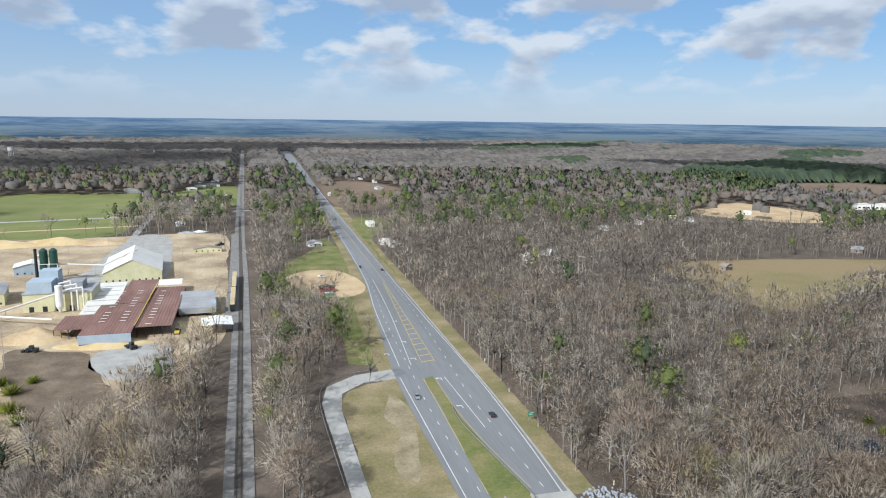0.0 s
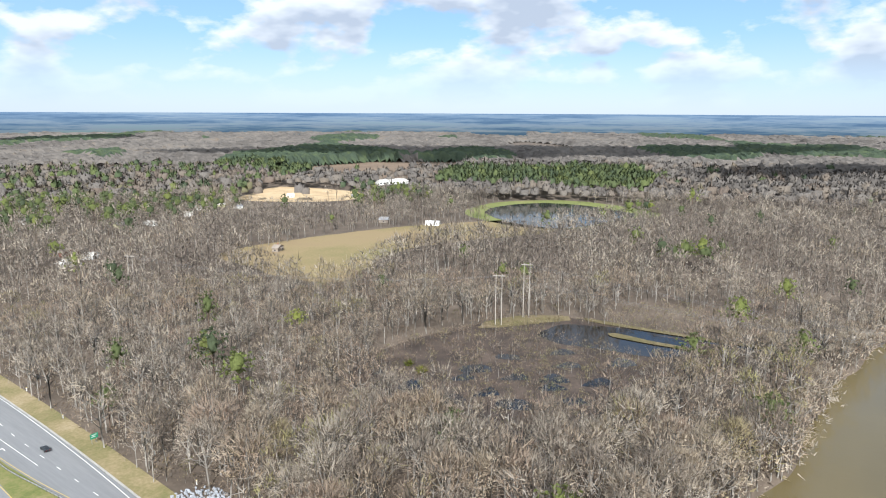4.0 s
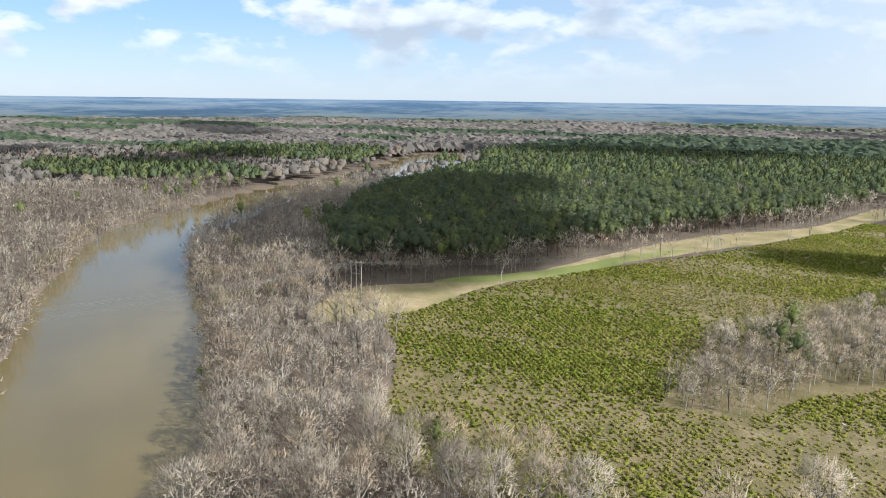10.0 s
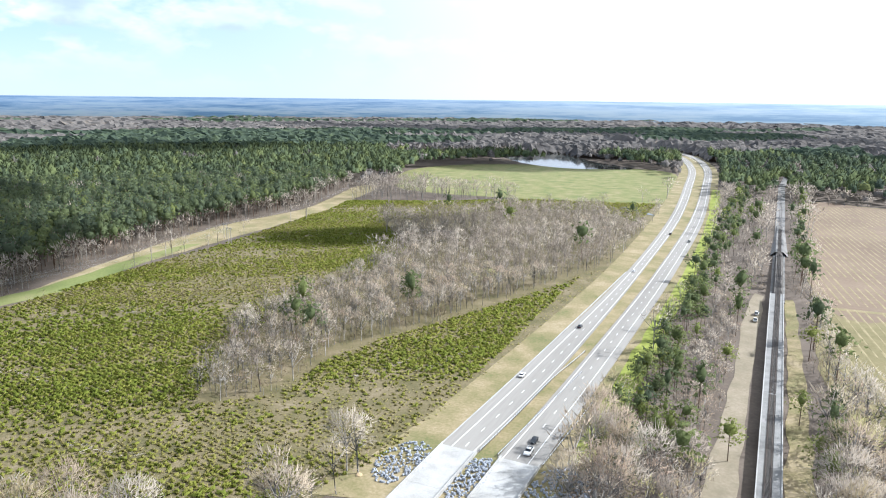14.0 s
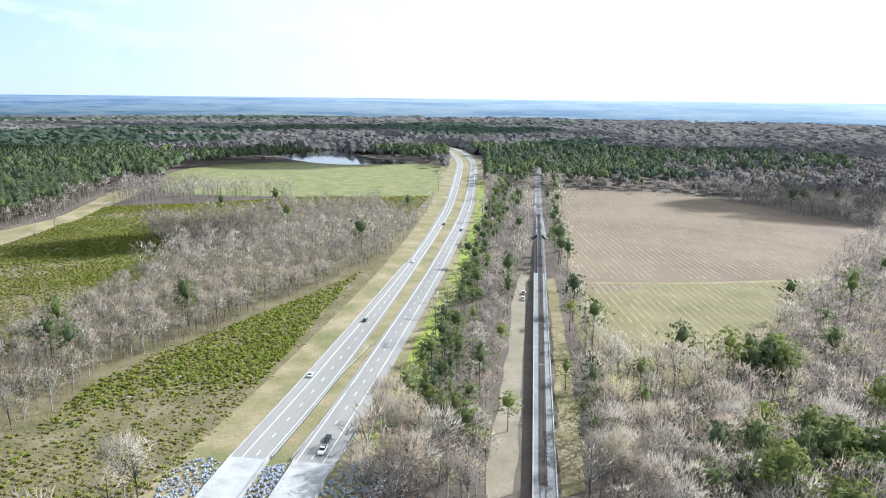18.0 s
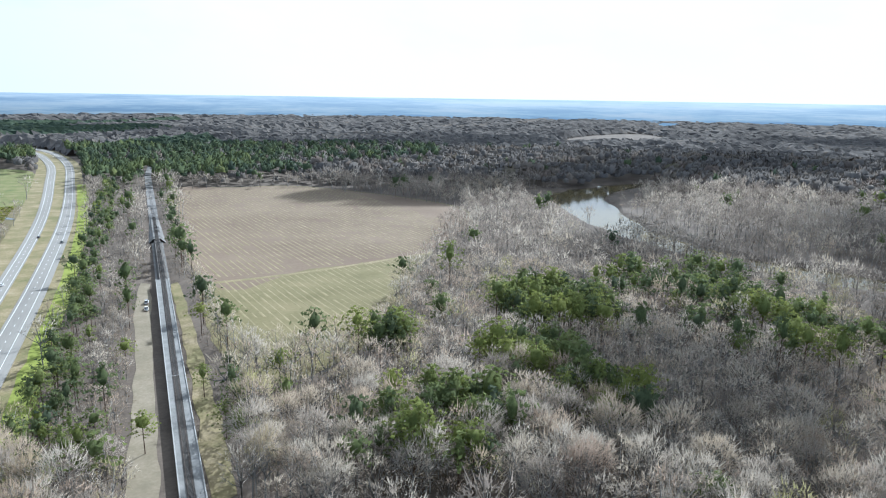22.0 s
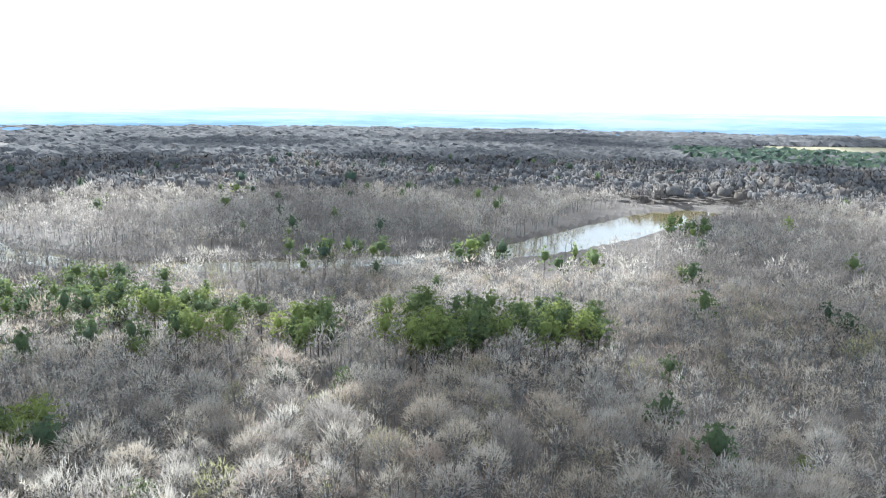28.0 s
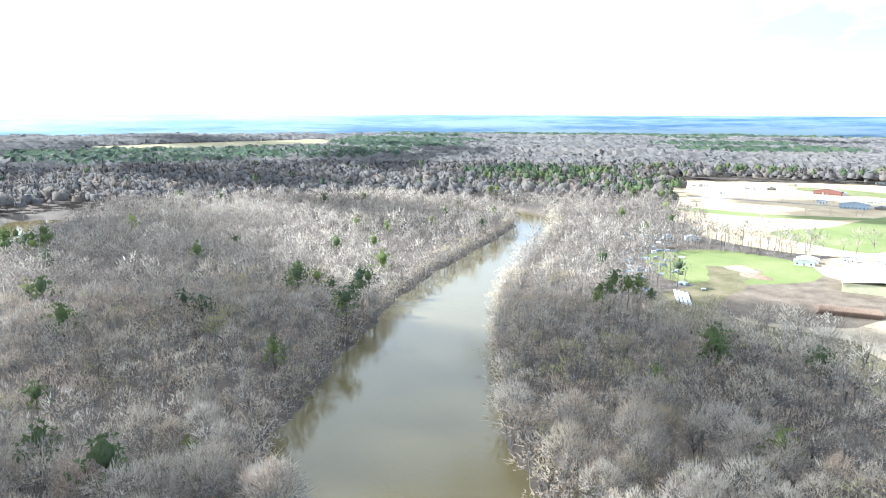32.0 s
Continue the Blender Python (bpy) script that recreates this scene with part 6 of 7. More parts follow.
for i in range(3):
    drum("duct", cb, M_WHITE, (8 + 3 * i, -14, 0.3), (8 + 3 * i, -14, 18 - 2 * i), 0.45, 0.45, 8)
    drum("duct", cb, M_WHITE, (8 + 3 * i, -14, 18 - 2 * i), (2, -16, 17 - 2 * i), 0.45, 0.45, 8)
tw = thing("silo", "twin dark green dust silos on a steel frame", "silo", -133, 517, 0.05)
for s in (-3, 3):
    drum("tank", tw, M_GREENSTEEL, (s, 0, 10), (s, 0, 22), 2.6, 2.6, 16)
    drum("cone", tw, M_GREENSTEEL, (s, 0, 5.5), (s, 0, 10), 0.6, 2.6, 16)
    drum("cap", tw, M_GREENSTEEL, (s, 0, 22), (s, 0, 23.6), 2.6, 0.8, 16)
for sx in (-5.6, 0, 5.6):
    for sy in (-2.8, 2.8):
        slab("leg", tw, M_WHITE, sx - 0.18, sx + 0.18, sy - 0.18, sy + 0.18, 0, 13)
for zz in (4, 8.5, 13):
    slab("frame", tw, M_WHITE, -5.8, 5.8, -3.0, -2.75, zz, zz + 0.3)
    slab("frame", tw, M_WHITE, -5.8, 5.8, 2.75, 3.0, zz, zz + 0.3)
for sx, h in ((-143, 22), (-139.5, 18)):
    ch = thing("chimney_stack", "tall black steel chimney stack", "chimney", sx, 525, 0.05)
    drum("stack", ch, M_DARKSTEEL, (0, 0, 0), (0, 0, h), 1.1, 0.9, 14)
    drum("collar", ch, M_DARKSTEEL, (0, 0, h - 1), (0, 0, h - 0.6), 1.25, 1.25, 14)
house(-153, 552, 12, 22, 16, 6, 2.5, M_BLUEGREY, M_PALEROOF, "pale-roofed boiler shed below the stacks", "shed", porch=False, name="shed")
house(-158, 470, 12, 24, 30, 7, 3, M_CREAM, M_GREYROOF, "cream industrial building with a grey roof", "building", porch=False, name="mill_building")
for a, b in (((-128, 520, 12), (-100, 520, 10)), ((-100, 520, 10), (-82, 545, 16)), ((-130, 517, 18), (-141, 523, 18)), ((-104, 440, 12), (-140, 420, 4)), ((-140, 420, 4), (-105, 405, 4))):
    pp = thing("blower_pipe", "long pale blower pipe between mill buildings", "pipe")
    drum("pipe", pp, M_PALEROOF, a, b, 0.55, 0.55, 10)
    for q in (Vector(a).lerp(Vector(b), 0.2), Vector(a).lerp(Vector(b), 0.8)):
        slab("support", pp, M_STEEL, q.x - 0.1, q.x + 0.1, q.y - 0.1, q.y + 0.1, 0, q.z - 0.4)
for i in range(6):
    hc = thing("hopper_car", "dark wood-chip railway hopper car on the siding", "rail car", -13.2, 420 + i * 15.5, 0.4, 1, "hopper cars on the siding")
    bm = bmesh.new()
    box(bm, -1.5, 1.5, -7, 7, 1.2, 4.4)
    bmesh.ops.bevel(bm, geom=bm.edges[:], offset=0.12, segments=1, affect="EDGES")
    part("body", bm, M_BLUEGREY if i % 3 else M_DARKSTEEL, hc)
    slab("load", hc, M_SAWDUST, -1.3, 1.3, -6.7, 6.7, 4.3, 4.6)
    for s in (-5, 5):
        slab("bogie", hc, M_DARKSTEEL, -1.2, 1.2, s - 1.2, s + 1.2, 0.35, 1.2)
        for w in (-0.8, 0.8):
            drum("wheel", hc, M_RAIL, (-0.85, s + w, 0.45), (0.85, s + w, 0.45), 0.42, 0.42, 10)
ribbon("track_bed", [(-18, 380), (-17.5, 520), (-20, 700)], [(-12.5, 380), (-12, 520), (-13.5, 700)], M_BALLAST, 0.25, 0.3, label="gravel siding beside the main track", category="track bed")


def heap(x, y, rx, ry, h, material, label, category="pile"):
    n, rings = 30, 9
    v, f = [(0.0, 0.0, h)], []
    for k in range(1, rings + 1):
        for i in range(n):
            a, q = math.tau * i / n, k / rings
            w = 1 + 0.22 * noise.noise((math.cos(a) * 1.6 + x, math.sin(a) * 1.6 + y, 0.3))
            z = h * (1 - q) ** 0.85 * (1 + 0.35 * noise.noise((math.cos(a) * q * 3 + x, math.sin(a) * q * 3, y)))
            v.append((rx * q * w * math.cos(a), ry * q * w * math.sin(a), z if k < rings else -0.3))
    for i in range(n):
        f.append((0, 1 + i, 1 + (i + 1) % n))
        for k in range(rings - 1):
            a, b = 1 + k * n + i, 1 + k * n + (i + 1) % n
            f += [(a, a + n, b + n), (a, b + n, b)]
    ob = mesh_np("mound", v, f, [material], smooth=True)
    ob.location = (x, y, 0.05)
    return tagged(ob, label, category, "piles in the yard")


heap(-72, 366, 24, 9, 3.2, M_SAWDUST, "low heap of yellow sawdust before the shed")
heap(-108, 384, 18, 13, 5.0, M_SAND, "brown heap of bark and soil")
heap(-215, 668, 42, 14, 6.5, M_SAWDUST, "long orange-tan sawdust ridge")
heap(-165, 676, 32, 13, 6.0, M_SAWDUST, "long orange-tan sawdust ridge")
heap(-126, 668, 20, 10, 3.5, M_SAND, "low tan soil heap")
heap(-310, 452, 16, 9, 3.0, M_DIRT, "low reddish earth heap beside grass")
heap(-292, 440, 13, 8, 2.4, M_WOOD, "low reddish bark heap")
heap(-62, 716, 9, 6, 2.0, M_STONE, "jumbled heap of pale scrap", "scrap pile")
heap(-50, 722, 7, 5, 1.6, M_WHITE, "jumbled heap of white scrap", "scrap pile")
for i, (x, y) in enumerate(((-40, 378), (-59, 357), (-104, 362), (-28, 640))):
    e = thing("loader", "dark wheel loader working in the dirt yard", "loader", x, y, 0.1, 40 * i)
    slab("chassis", e, M_YELLOW if i == 0 else M_DARKSTEEL, -1.2, 1.2, -3, 2.4, 0.8, 1.9)
    slab("cab", e, M_GLASS, -0.9, 0.9, -1.0, 0.8, 1.9, 3.3)
    slab("bucket", e, M_DARKSTEEL, -1.5, 1.5, 3.0, 4.2, 0.2, 1.2)
    slab("arm", e, M_YELLOW, -0.2, 0.2, 0.5, 3.2, 1.3, 1.7)
    for s in (-1, 1):
        for q in (-1.9, 1.5):
            drum("wheel", e, M_TYRE, (s * 1.1, q, 0.75), (s * 1.6, q, 0.75), 0.75)
lg = thing("log_stack", "long stack of brown logs in the yard", "logs", -206, 400, 0.1, 35)
for i in range(150):
    rg = random.Random(i)
    a, b = i % 25, i // 25
    q = drum("log", lg, M_WOOD, (a * 1.3 - 16 + 0.3 * b, -7 + rg.uniform(-0.5, 0.5), 0.3 + 0.5 * b), (a * 1.3 - 16 + 0.3 * b, 7 + rg.uniform(-0.5, 0.5), 0.3 + 0.5 * b), 0.32, 0.25, 7)
for k in range(4):
    lp = thing("culvert_pipe", "long white culvert pipe lying on the grass", "pipe", -282 + 5 * k, 347 - 2 * k, 0.15, 44)
    drum("pipe", lp, M_WHITE, (0, -14 + 3 * k, 0.9), (0, 14 + 3 * k, 0.9), 0.9, 0.9, 12)
junk = random.Random(5)
for i in range(70):
    t = i / 70
    x, y = -300 - 150 * t + junk.gauss(0, 14), 340 + 170 * t + junk.gauss(0, 12)
    e = thing("scrap", "pale scrap metal dumped at the wood's edge", "scrap", x, y, 0.1, junk.uniform(0, 360), "scrap along the wood's edge")
    w, d_, h = junk.uniform(1, 3), junk.uniform(2, 6), junk.uniform(0.8, 2.2)
    bm = box(bmesh.new(), -w / 2, w / 2, -d_ / 2, d_ / 2, 0, h)
    for v in bm.verts:
        v.co += Vector((junk.uniform(-0.4, 0.4), junk.uniform(-0.4, 0.4), junk.uniform(-0.3, 0.2) if v.co.z > 0 else 0))
    part("body", bm, junk.choice((M_STEEL, M_WHITE, M_GREYROOF, M_BLUEGREY)), e)
wb = thing("flat_roof_building", "large warehouse with a very pale metal roof", "warehouse", -232, 488, 0.05, 28)
slab("wall", wb, M_CREAM, -22, 22, -32, 32, 0, 6)
bm = gable_roof(44, 64, 6, 2.5, 0.6, 0.3)
part("roof", bm, M_PALEROOF, wb)
for x, y, w, d_, t in ((-296, 506, 14, 8, 30), (-284, 546, 10, 6, 20), (-262, 560, 18, 12, 25), (-410, 520, 12, 7, 50), (-424, 505, 9, 6, 50), (-546, 990, 30, 12, 30), (-716, 930, 14, 8, 30), (-640, 860, 10, 7, 10), (-500, 880, 12, 8, 60), (-460, 960, 16, 9, 20), (-430, 1010, 14, 8, 5)):
    house(x, y, t, w, d_, 3.4, 1.2, M_WHITE, M_GREYROOF, "low pale outbuilding on the sandy lot", "building", "outbuildings", porch=False, name="outbuilding")

# ---- houses, town ----
ribbon("street", [(-110, 660), (-113, 860), (-118, 1085), (-134, 1453)], [(-104, 660), (-107, 860), (-112, 1085), (-127, 1453)], M_CONC, 0.2, 0.2, label="pale street leading to the town", category="street")
ribbon("street", [(-104, 862), (-10, 874), (82, 900)], [(-104, 868), (-10, 881), (82, 907)], M_CONC, 0.24, 0.2, label="pale street crossing the railway", category="street")
ribbon("street", [(0, 880), (6, 960), (2, 1300), (-8, 1900)], [(10, 880), (16, 960), (12, 1300), (0, 1900)], M_CONC, 0.22, 0.2, label="pale street along the railway", category="street")
ribbon("street", [(-330, 735), (-240, 748), (-110, 770)], [(-330, 741), (-240, 754), (-110, 776)], M_SAND, 0.2, 0.2, label="pale farm road across the pasture", category="street")
ribbon("street", [(-360, 800), (-250, 818), (-112, 842)], [(-360, 808), (-250, 826), (-112, 850)], M_CONC, 0.2, 0.2, label="grey road across the pasture", category="street")
patch("dirt_patch", [(-113, 369), (-95, 360), (-77, 351), (-69, 309), (-84, 300), (-101, 308), (-113, 345)], M_MUD2, 0.11, 6, 3, "dark churned mud in the yard", "dirt")
patch("dirt_patch", [(-74, 354), (-58, 362), (-42, 359), (-38, 335), (-42, 312), (-68, 319)], M_CONC, 0.11, 6, 3, "pale packed gravel in the yard", "gravel")
patch("scrub", [(-330, 440), (-300, 400), (-285, 320), (-235, 296), (-180, 320), (-130, 290), (-118, 312), (-180, 350), (-228, 336), (-258, 356), (-276, 404), (-304, 446)], M_SCRUB, 0.15, 8, 5, "green-brown scrub along the yard edge", "scrub")
patch("plain_grass", [(-560, 700), (-470, 735), (-400, 800), (-385, 790), (-450, 715), (-540, 672)], M_LAWN, 0.14, 10, 5, "green strip across the sandy plain", "grass")
patch("plain_track", [(-640, 800), (-540, 845), (-380, 905), (-380, 898), (-540, 838), (-636, 793)], M_ASPHALT, 0.15, 10, 0.6, "grey lane across the sandy plain", "track")
patch("plain_grass", [(-600, 1000), (-480, 1010), (-400, 1060), (-390, 1100), (-480, 1080), (-620, 1060)], M_GRASS, 0.14, 10, 6, "dull grass beyond the sandy plain", "grass")
hx = np.concatenate([np.linspace(-630, -400, 26), np.linspace(-560, -400, 14), np.linspace(-720, -600, 14)])
hy = np.concatenate([np.linspace(812, 912, 26), np.linspace(720, 800, 14), np.linspace(960, 1010, 14)])
hk = rng.random(len(hx)) < 0.6
stand("hedgerow", BARE[2], hx[hk] + rng.normal(0, 6, hk.sum()), hy[hk] + rng.normal(0, 6, hk.sum()), rng.uniform(4, 10, hk.sum()), rng.uniform(0, 0.4, hk.sum()), M_TWIG, M_BARK, "broken row of small bare trees on the plain", "trees", (1.0, 1.5))
patch("yard_pavement", [(-124, 513), (-91, 471), (-62, 511), (-64, 600), (-78, 700), (-108, 700), (-117, 551)], M_CONC, 0.12, 10, 2, "pale concrete pavement between the mill buildings", "pavement")
patch("dirt_patch", [(-300, 470), (-240, 480), (-200, 440), (-190, 380), (-230, 340), (-280, 360), (-300, 420)], M_MUD2, 0.11, 8, 4, "dark reddish dirt of the log yard", "dirt")
for k in range(7):
    o = -1.3 + 2.2 * k
    ribbon("wheel_track", [(-92 + o, 240), (-58 + o, 292 - o), (-40 + 0.5 * o, 322 - o), (-24 + 0.2 * o, 350)], [(-91.2 + o, 240), (-57.2 + o, 291.4 - o), (-39.2 + 0.5 * o, 321.4 - o), (-23.4 + 0.2 * o, 349.5)], M_MUD2, 0.13 + 0.006 * k, 0.1, 6.0, "dark wheel ruts in sandy ground", "ruts")
patch("parking_lot", [(22, 500), (40, 520), (60, 512), (72, 474), (66, 441), (46, 437), (26, 470)], M_SAND, 0.16, 6, 1.0, "pale sandy parking lot by the highway", "parking lot")
house(45, 452, 5, 9, 6, 3.0, 1.2, M_REDPAINT, M_DARKSTEEL, "small red roadside stand with a dark roof", "shed", porch=True, name="roadside_stand")
dm = thing("dumpster", "pale green dumpster beside the red stand", "dumpster", 45, 441, 0.15, 5)
slab("bin", dm, M_GREENPAINT, -3, 3, -1.2, 1.2, 0.2, 2.0)
slab("lid", dm, M_WHITE, -3.1, 3.1, -1.25, 1.25, 2.0, 2.12)
vehicle(46, 495, 80, M_WHITE, "white pickup parked on the sandy lot", "pickup_truck", 0.2, "truck")
HOUSE = "white wooden house under bare trees"
for x, y, t, w, d_, wall, roof, lab in (
        (52, 622, 10, 12, 8, M_WHITE, M_GREYROOF, "small white house beside the woods"), (120, 735, 90, 22, 7, M_WHITE, M_PALEROOF, "long white mobile home near the highway"), (115, 621, 80, 14, 9, M_WHITE, M_PALEROOF, "white house with a pale roof by the highway"),
        (122, 605, 20, 11, 8, M_WHITE, M_PALEROOF, "white house in the grassy yards"), (-158, 1116, 2, 42, 16, M_GREYROOF, M_PALEROOF, "long grey barn across the pasture"), (-76, 935, 20, 34, 22, M_WHITE, M_PALEROOF, "large white metal building on the green lot"),
        (-72, 905, 15, 30, 10, M_BLUEGREY, M_GREYROOF, "low grey annex building"), (-70, 808, 5, 14, 8, M_CREAM, M_CREAM, "low yellow building near the yard"), (-72, 766, 8, 9, 7, M_WHITE, M_PALEROOF, "small white office by the scrap"), (-37, 612, 3, 22, 8, M_CREAM, M_TANROOF, "low tan building beside the railway"),
        (-78, 1174, 0, 18, 12, M_WHITE, M_PALEROOF, HOUSE), (-62, 1196, 0, 26, 14, M_WHITE, M_GREYROOF, HOUSE), (-35, 1018, 0, 12, 8, M_WHITE, M_PALEROOF, HOUSE), (-73, 1276, 0, 40, 16, M_BLUEGREY, M_GREYROOF, "long grey store building"), (-88, 1139, 0, 16, 9, M_WHITE, M_PALEROOF, HOUSE),
        (48, 1003, 0, 18, 10, M_WHITE, M_GREYROOF, HOUSE), (40, 1281, 0, 24, 14, M_WHITE, M_PALEROOF, HOUSE), (30, 1156, 0, 22, 12, M_WHITE, M_GREYROOF, HOUSE), (54, 1759, 0, 34, 14, M_BRICK, M_GREYROOF, "low brick store row in town"), (45, 1420, 0, 26, 14, M_BLUEGREY, M_PALEROOF, HOUSE),
        (111, 1031, 0, 8, 6, M_WHITE, M_PALEROOF, HOUSE), (130, 1240, 0, 16, 10, M_CREAM, M_TANROOF, HOUSE), (565, 1056, 30, 22, 12, M_WHITE, M_PALEROOF, HOUSE), (619, 1071, 30, 28, 12, M_WHITE, M_PALEROOF, HOUSE), (351, 1088, 10, 16, 10, M_WHITE, M_GREYROOF, HOUSE),
        (350, 932, 70, 20, 8, M_CREAM, M_TANROOF, HOUSE), (489, 1400, 0, 20, 10, M_WHITE, M_PALEROOF, HOUSE), (235, 571, 30, 18, 9, M_BRICK, M_TANROOF, "low brown house among bare trees"), (218, 527, 20, 16, 7, M_WHITE, M_PALEROOF, HOUSE), (241, 542, 40, 12, 8, M_WHITE, M_PALEROOF, HOUSE),
        (-657, 953, 20, 18, 9, M_WHITE, M_GREYROOF, "low grey-roofed house on the sandy plain"), (-629, 970, 35, 12, 8, M_TANROOF, M_GREYROOF, "brown shed on the sandy plain"), (-552, 985, 15, 36, 12, M_BRICK, M_TANROOF, "long red-brown building on the sandy plain"), (-669, 1223, 10, 20, 10, M_WHITE, M_PALEROOF, HOUSE),
        (-451, 865, 25, 32, 10, M_BLUEGREY, M_GREYROOF, "long grey shed across the sandy plain"), (-470, 938, 20, 16, 9, M_WHITE, M_PALEROOF, HOUSE), (-648, 1050, 0, 14, 9, M_CREAM, M_TANROOF, HOUSE), (-429, 882, 30, 14, 8, M_TANROOF, M_GREYROOF, "brown shed on the sandy plain"), (-725, 918, 10, 16, 9, M_WHITE, M_GREYROOF, HOUSE), (-300, 517, 30, 15, 8, M_WHITE, M_PALEROOF, "white trailer office at the yard edge"),
        (519, 499, 40, 16, 9, M_TANROOF, M_GREYROOF, "brown farm shed by the meadow"), (352, 458, 30, 12, 5, M_TANROOF, M_TANROOF, "low brown shed on the meadow"), (160, 690, 20, 14, 9, M_WHITE, M_TANROOF, HOUSE), (180, 830, 50, 14, 9, M_CREAM, M_GREYROOF, HOUSE), (280, 760, 15, 15, 9, M_WHITE, M_GREYROOF, HOUSE)):
    house(x, y, t, w, d_, 3.2 if w < 30 else 5.5, 1.8 if w < 30 else 3.0, wall, roof, lab, "house" if "house" in lab or "home" in lab else "building", "town buildings", chimney=(w < 16 and x > 0), porch=w < 20)
big = thing("flat_roof_building", "large white clinic building with flat roofs", "building", 800, 755, 0.1, -20)
slab("wall", big, M_WHITE, -24, 24, -10, 10, 0, 7)
slab("roof", big, M_PALEROOF, -24.5, 24.5, -10.5, 10.5, 7, 7.5)
slab("wing", big, M_WHITE, 10, 36, -18, -10.2, 0, 5)
slab("wing_roof", big, M_PALEROOF, 9.6, 36.4, -18.4, -10.4, 5, 5.4)
for i in range(8):
    slab("window", big, M_GLASS, -22 + i * 5.6, -19 + i * 5.6, -10.08, -9.98, 2, 4)
ch = house(-239, 1978, 0, 16, 26, 8, 7, M_WHITE, M_WHITE, "white church with a steeple in town", "church", porch=False, name="church")
drum("steeple", ch, M_WHITE, (0, -10, 12), (0, -10, 26), 2.2, 0.2, 6)
wt = thing("water_tower", "pale water tower rising over the town", "water tower", -520, 1800, 0)
drum("tank", wt, M_WHITE, (0, 0, 30), (0, 0, 38), 6, 6, 16)
for i in range(4):
    a = math.tau * i / 4
    drum("leg", wt, M_WHITE, (6 * math.cos(a), 6 * math.sin(a), 0), (5 * math.cos(a), 5 * math.sin(a), 30), 0.5, 0.4, 6)
hoop = thing("greenhouse", "white hoop-roofed greenhouse on the meadow", "greenhouse", 536, 448, 0.1, 30)
bm = bmesh.new()
ring = []
for yy in (-7, 7):
    ring.append([bm.verts.new((5 * math.cos(math.pi * i / 10), yy, 4.2 * math.sin(math.pi * i / 10))) for i in range(11)])
for i in range(10):
    bm.faces.new((ring[0][i], ring[0][i + 1], ring[1][i + 1], ring[1][i]))
bm.faces.new(ring[0])
bm.faces.new(list(reversed(ring[1])))
part("cover", bm, M_WHITE, hoop)
slab("door", hoop, M_GREYROOF, -1, 1, -7.06, -6.98, 0, 2.2)
tr = random.Random(8)
for i in range(60):
    x, y = tr.uniform(-60, 190), tr.uniform(1080, 2100)
    if 60 < x < 128 or -40 < x < 22:
        continue
    house(x, y, tr.choice((0, 90)), tr.uniform(10, 22), tr.uniform(8, 12), 3.4, 1.8, tr.choice((M_WHITE, M_CREAM, M_BRICK, M_WHITE)), tr.choice((M_GREYROOF, M_PALEROOF, M_TANROOF)), "small pale town building among bare trees", "house", "town buildings", porch=False)
for i in range(34):
    x, y = tr.uniform(180, 640), tr.uniform(640, 1300)
    house(x, y, tr.uniform(0, 90), tr.uniform(9, 18), tr.uniform(7, 10), 3.2, 1.6, tr.choice((M_WHITE, M_CREAM, M_WHITE)), tr.choice((M_GREYROOF, M_PALEROOF, M_TANROOF)), "small house half hidden by bare trees", "house", "town buildings", porch=False)
for i in range(40):
    x, y = tr.uniform(-900, -150), tr.uniform(1200, 1800)
    house(x, y, tr.uniform(0, 90), tr.uniform(9, 18), tr.uniform(7, 10), 3.2, 1.6, tr.choice((M_WHITE, M_CREAM, M_WHITE)), tr.choice((M_GREYROOF, M_PALEROOF, M_TANROOF)), "small house half hidden by bare trees", "house", "town buildings", porch=False)
for i in range(16):
    vehicle(tr.choice((-1, 5, 26, 34, 58)) + tr.uniform(-2, 2), 1040 + i * 22, tr.choice((0, 90)), tr.choice((M_WHITE, M_DARKSTEEL, M_STEEL, M_REDPAINT)), "parked car beside the town street", "car", 0.25)

sg = thing("road_sign", "green road sign beside the highway verge", "road sign", 99, 233, 0.1, 8)
slab("panel", sg, M_SIGN, -1.4, 1.4, -0.03, 0.03, 1.8, 3.6)
for s in (-0.9, 0.9):
    slab("post", sg, M_STEEL, s - 0.06, s + 0.06, 0.04, 0.14, 0, 3.5)
for k in range(2):
    slab("text_bar", sg, M_WHITE, -1.0, 1.0 - 0.4 * k, -0.045, -0.034, 3.0 - 0.6 * k, 3.2 - 0.6 * k)
for x, y in ((101, 262), (103, 300), (106, 182), (108, 210)):
    m_ = thing("marker_post", "white marker post on the verge", "post", x, y, 0.1)
    slab("post", m_, M_WHITE, -0.15, 0.15, -0.15, 0.15, 0, 1.4)
    slab("cap", m_, M_YELLOW, -0.17, 0.17, -0.17, 0.17, 1.4, 1.5)
rk = thing("boulder", "pale round boulder on the grass verge", "rock", 105, -165, 0)
bm = bmesh.new()
bmesh.ops.create_icosphere(bm, subdivisions=2, radius=1.1)
for v in bm.verts:
    v.co *= 1 + 0.2 * noise.noise(v.co * 1.3)
    v.co.z *= 0.7
part("stone", bm, M_SAND, rk)

# ---- single trees near the camera ----


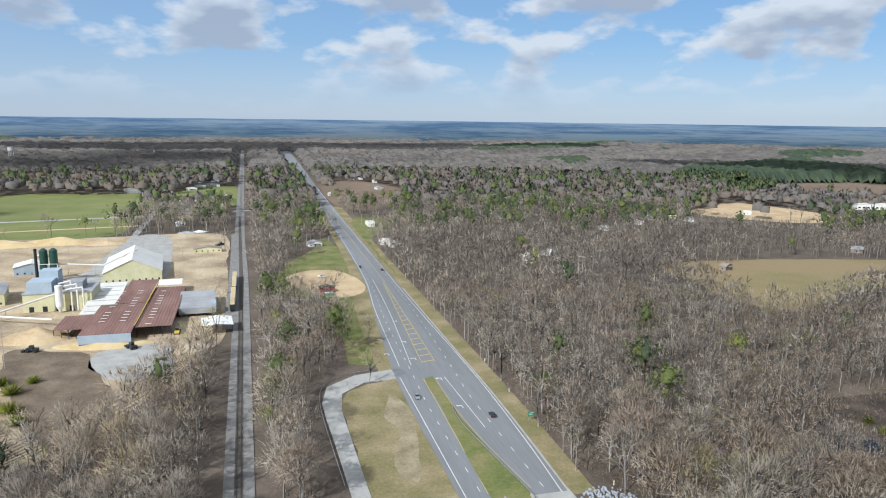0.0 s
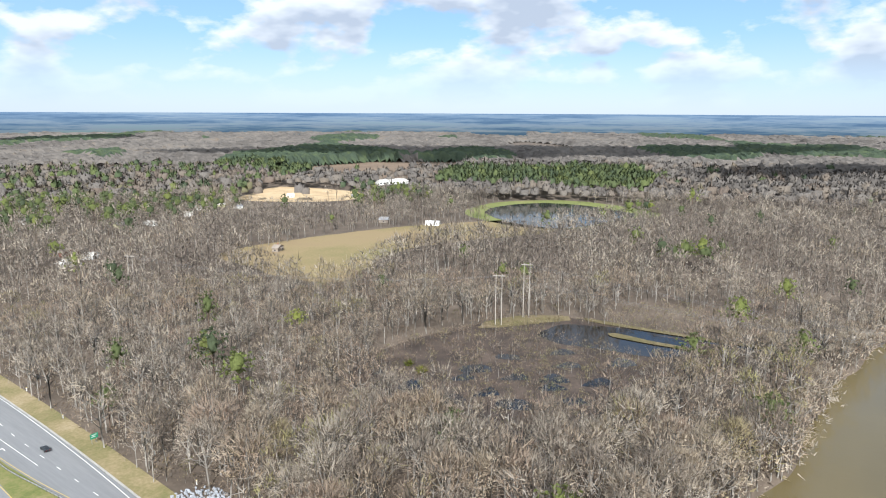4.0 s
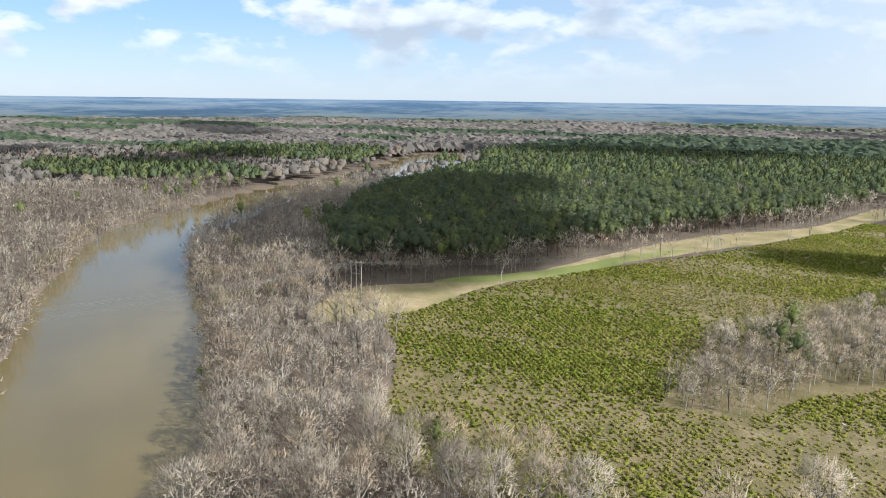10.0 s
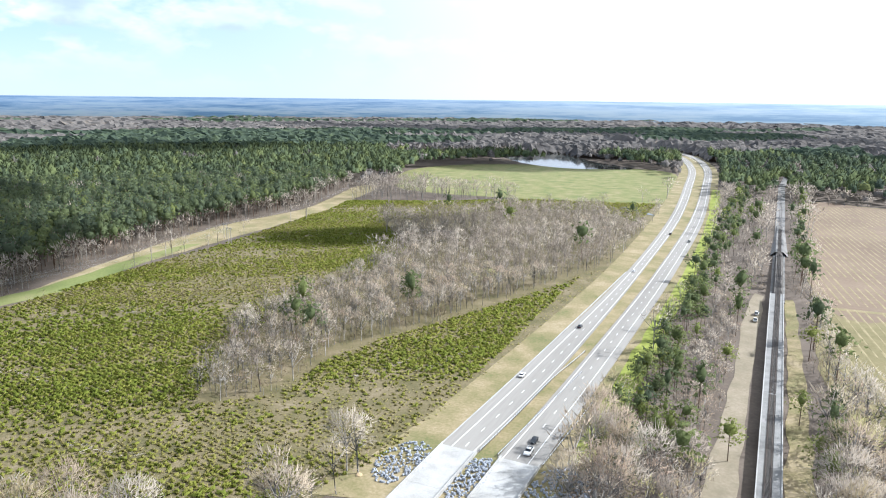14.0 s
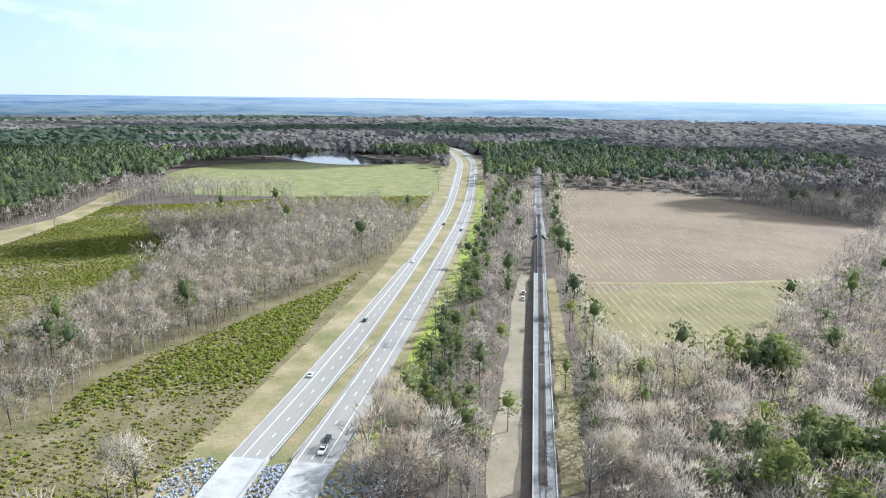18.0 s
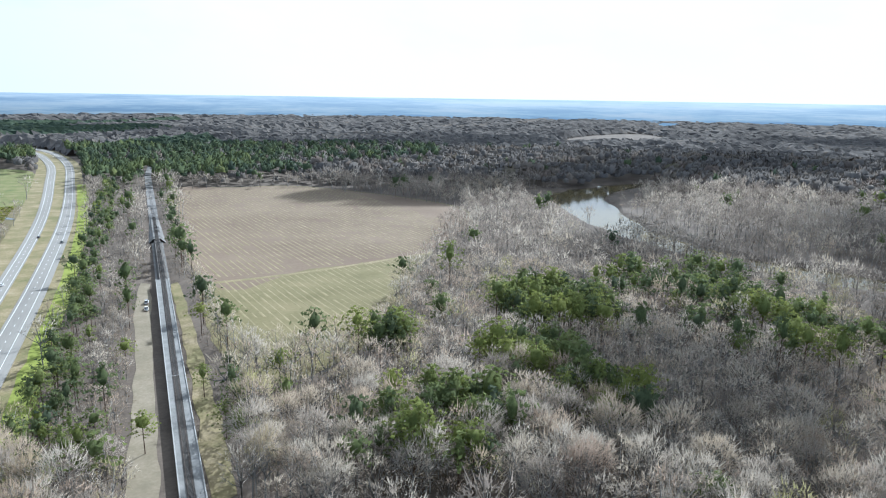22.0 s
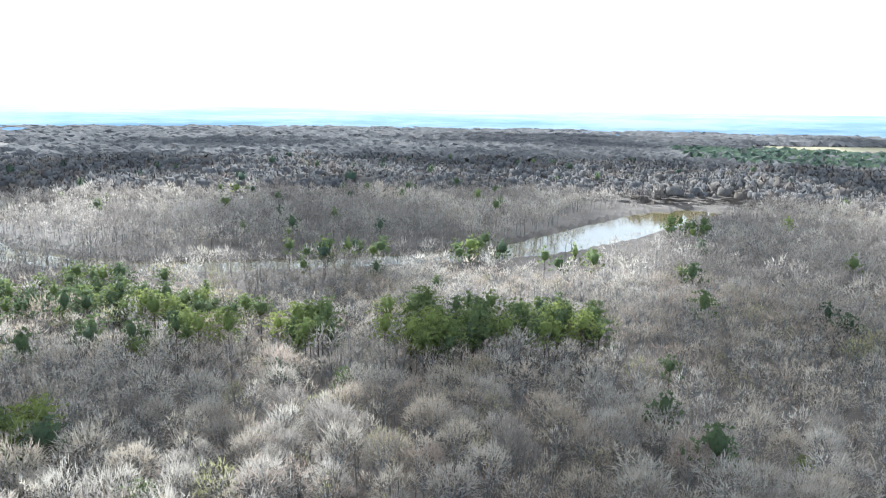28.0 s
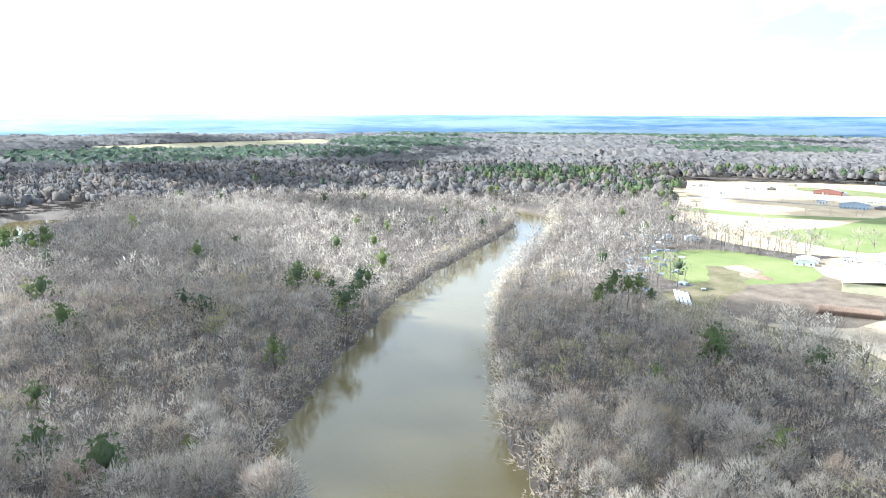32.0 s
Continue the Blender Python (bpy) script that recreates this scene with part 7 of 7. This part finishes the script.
def tree_meshes(shape, crown, bark, tint):
    """Trunk and crown meshes of one tree, one unit high."""
    out = []
    for nm, v, f, m in (("trunk", shape[0], shape[1], bark), ("crown", shape[2], shape[3], crown)):
        q = shape[4] if nm == "crown" else None
        o = mesh_np(nm, v, f, [m], tint=np.full(len(v), tint), smooth=True, normals=q)
        out.append(o.data)
        bpy.data.objects.remove(o)
    return out


def plant(name, data, x, y, h, w, label, group):
    e = new(name)
    e.matrix_world = pose(x, y, float(bed(to_water(np.array([x]), np.array([y])))[0]), 0, 0, rng.uniform(0, 360)) @ Matrix.Diagonal((w, w, h, 1.0))
    tagged(e, label, "tree", group)
    for nm, d in zip(("trunk", "crown"), data):
        o = new(nm, d)
        o.parent = e


near_bare = [tree_meshes(bare_tree(100 + i, 11, 72, 0.0076, 3, 0.0100, 2, spread=0.27 + 0.012 * (i % 4), fork=0.42 + 0.05 * (i % 3)), M_TWIG, M_BARK, 0.08 + 0.09 * i) for i in range(8)]
near_pine = [tree_meshes(pine_tree(130 + i, 12, 6, 8, 0.0205, base=0.40 + 0.045 * i, spread=0.20 + 0.006 * i, core=0.7), M_NEEDLE, M_PINEBARK, 0.45 + 0.09 * i) for i in range(5)]
x, y = scatter(165, 300, 13.0)
c = cover(x, y)
k = np.nonzero((c == 1))[0]
k = k[np.argsort(np.hypot(x[k], y[k]) + rng.uniform(0, 60, len(k)))][:290]
for i in k:
    h = float(np.clip(rng.normal(22.5, 2.0), 17, 28))
    plant("bare_tree", near_bare[i % 8], x[i], y[i], h, h * rng.uniform(0.95, 1.3), "leafless grey hardwood tree in winter woods", "bare trees near the river")
n = 0
for px_, py_, pr, share in PINE_SPOTS:
    if math.hypot(px_, py_) < 360:
        for i in range(int(pr * share * 1.1)):
            a, q = rng.uniform(0, math.tau), math.sqrt(rng.random()) * pr
            X0, Y0 = px_ + q * math.cos(a), py_ + q * math.sin(a)
            if to_water(np.array([X0]), np.array([Y0]))[0] > 2 and clear_of_ways(np.array([X0]), np.array([Y0]))[0]:
                h = rng.uniform(22, 29)
                plant("pine_tree", near_pine[n % 5], X0, Y0, h, h * rng.uniform(1.0, 1.4), "tall green pine with a bare lower trunk", "pines near the river")
                n += 1
for X0, Y0, h in ((3, 244, 12), (10, 366, 13), (-43, -253, 19), (211, 262, 18), (23, -222, 15), (11, -302, 14), (33, -228, 14), (34, -280, 14), (33, -203, 14), (32, -250, 15), (5, -224, 15), (-22, -209, 17), (-20, -225, 14), (-21, -335, 16), (-16, -262, 14), (290, -30, 9), (-218, 42, 12)):
    plant("pine_tree", near_pine[n % 5], X0, Y0, h, h * 1.35, "green pine standing among bare trees", "pines near the river")
    n += 1
bush_shape = bush(77, 160, 0.10)
bv = bush_shape[2] * np.array([1, 1, 0.9])
bd = mesh_np("crown", bv, bush_shape[3], [M_YOUNG], tint=np.full(len(bv), 0.2), smooth=True, normals=bush_shape[4])
bdat = bd.data
bpy.data.objects.remove(bd)
for X0, Y0, r in ((221, 191, 4.5), (224, 201, 4.0), (-97, 306, 7), (-92, 286, 7), (-104, 318, 6), (-86, 274, 6), (-100, 292, 6), (-92, 318, 5), (-200, 300, 5), (-190, 310, 5), (-215, 312, 6), (-180, 300, 4)):
    e = new("shrub")
    e.matrix_world = pose(X0, Y0, 0, 0, 0, rng.uniform(0, 360)) @ Matrix.Diagonal((r, r, r * 0.9, 1))
    tagged(e, "rounded yellow-green shrub at the wood's edge", "shrub", "green shrubs")
    o = new("crown", bdat)
    o.parent = e
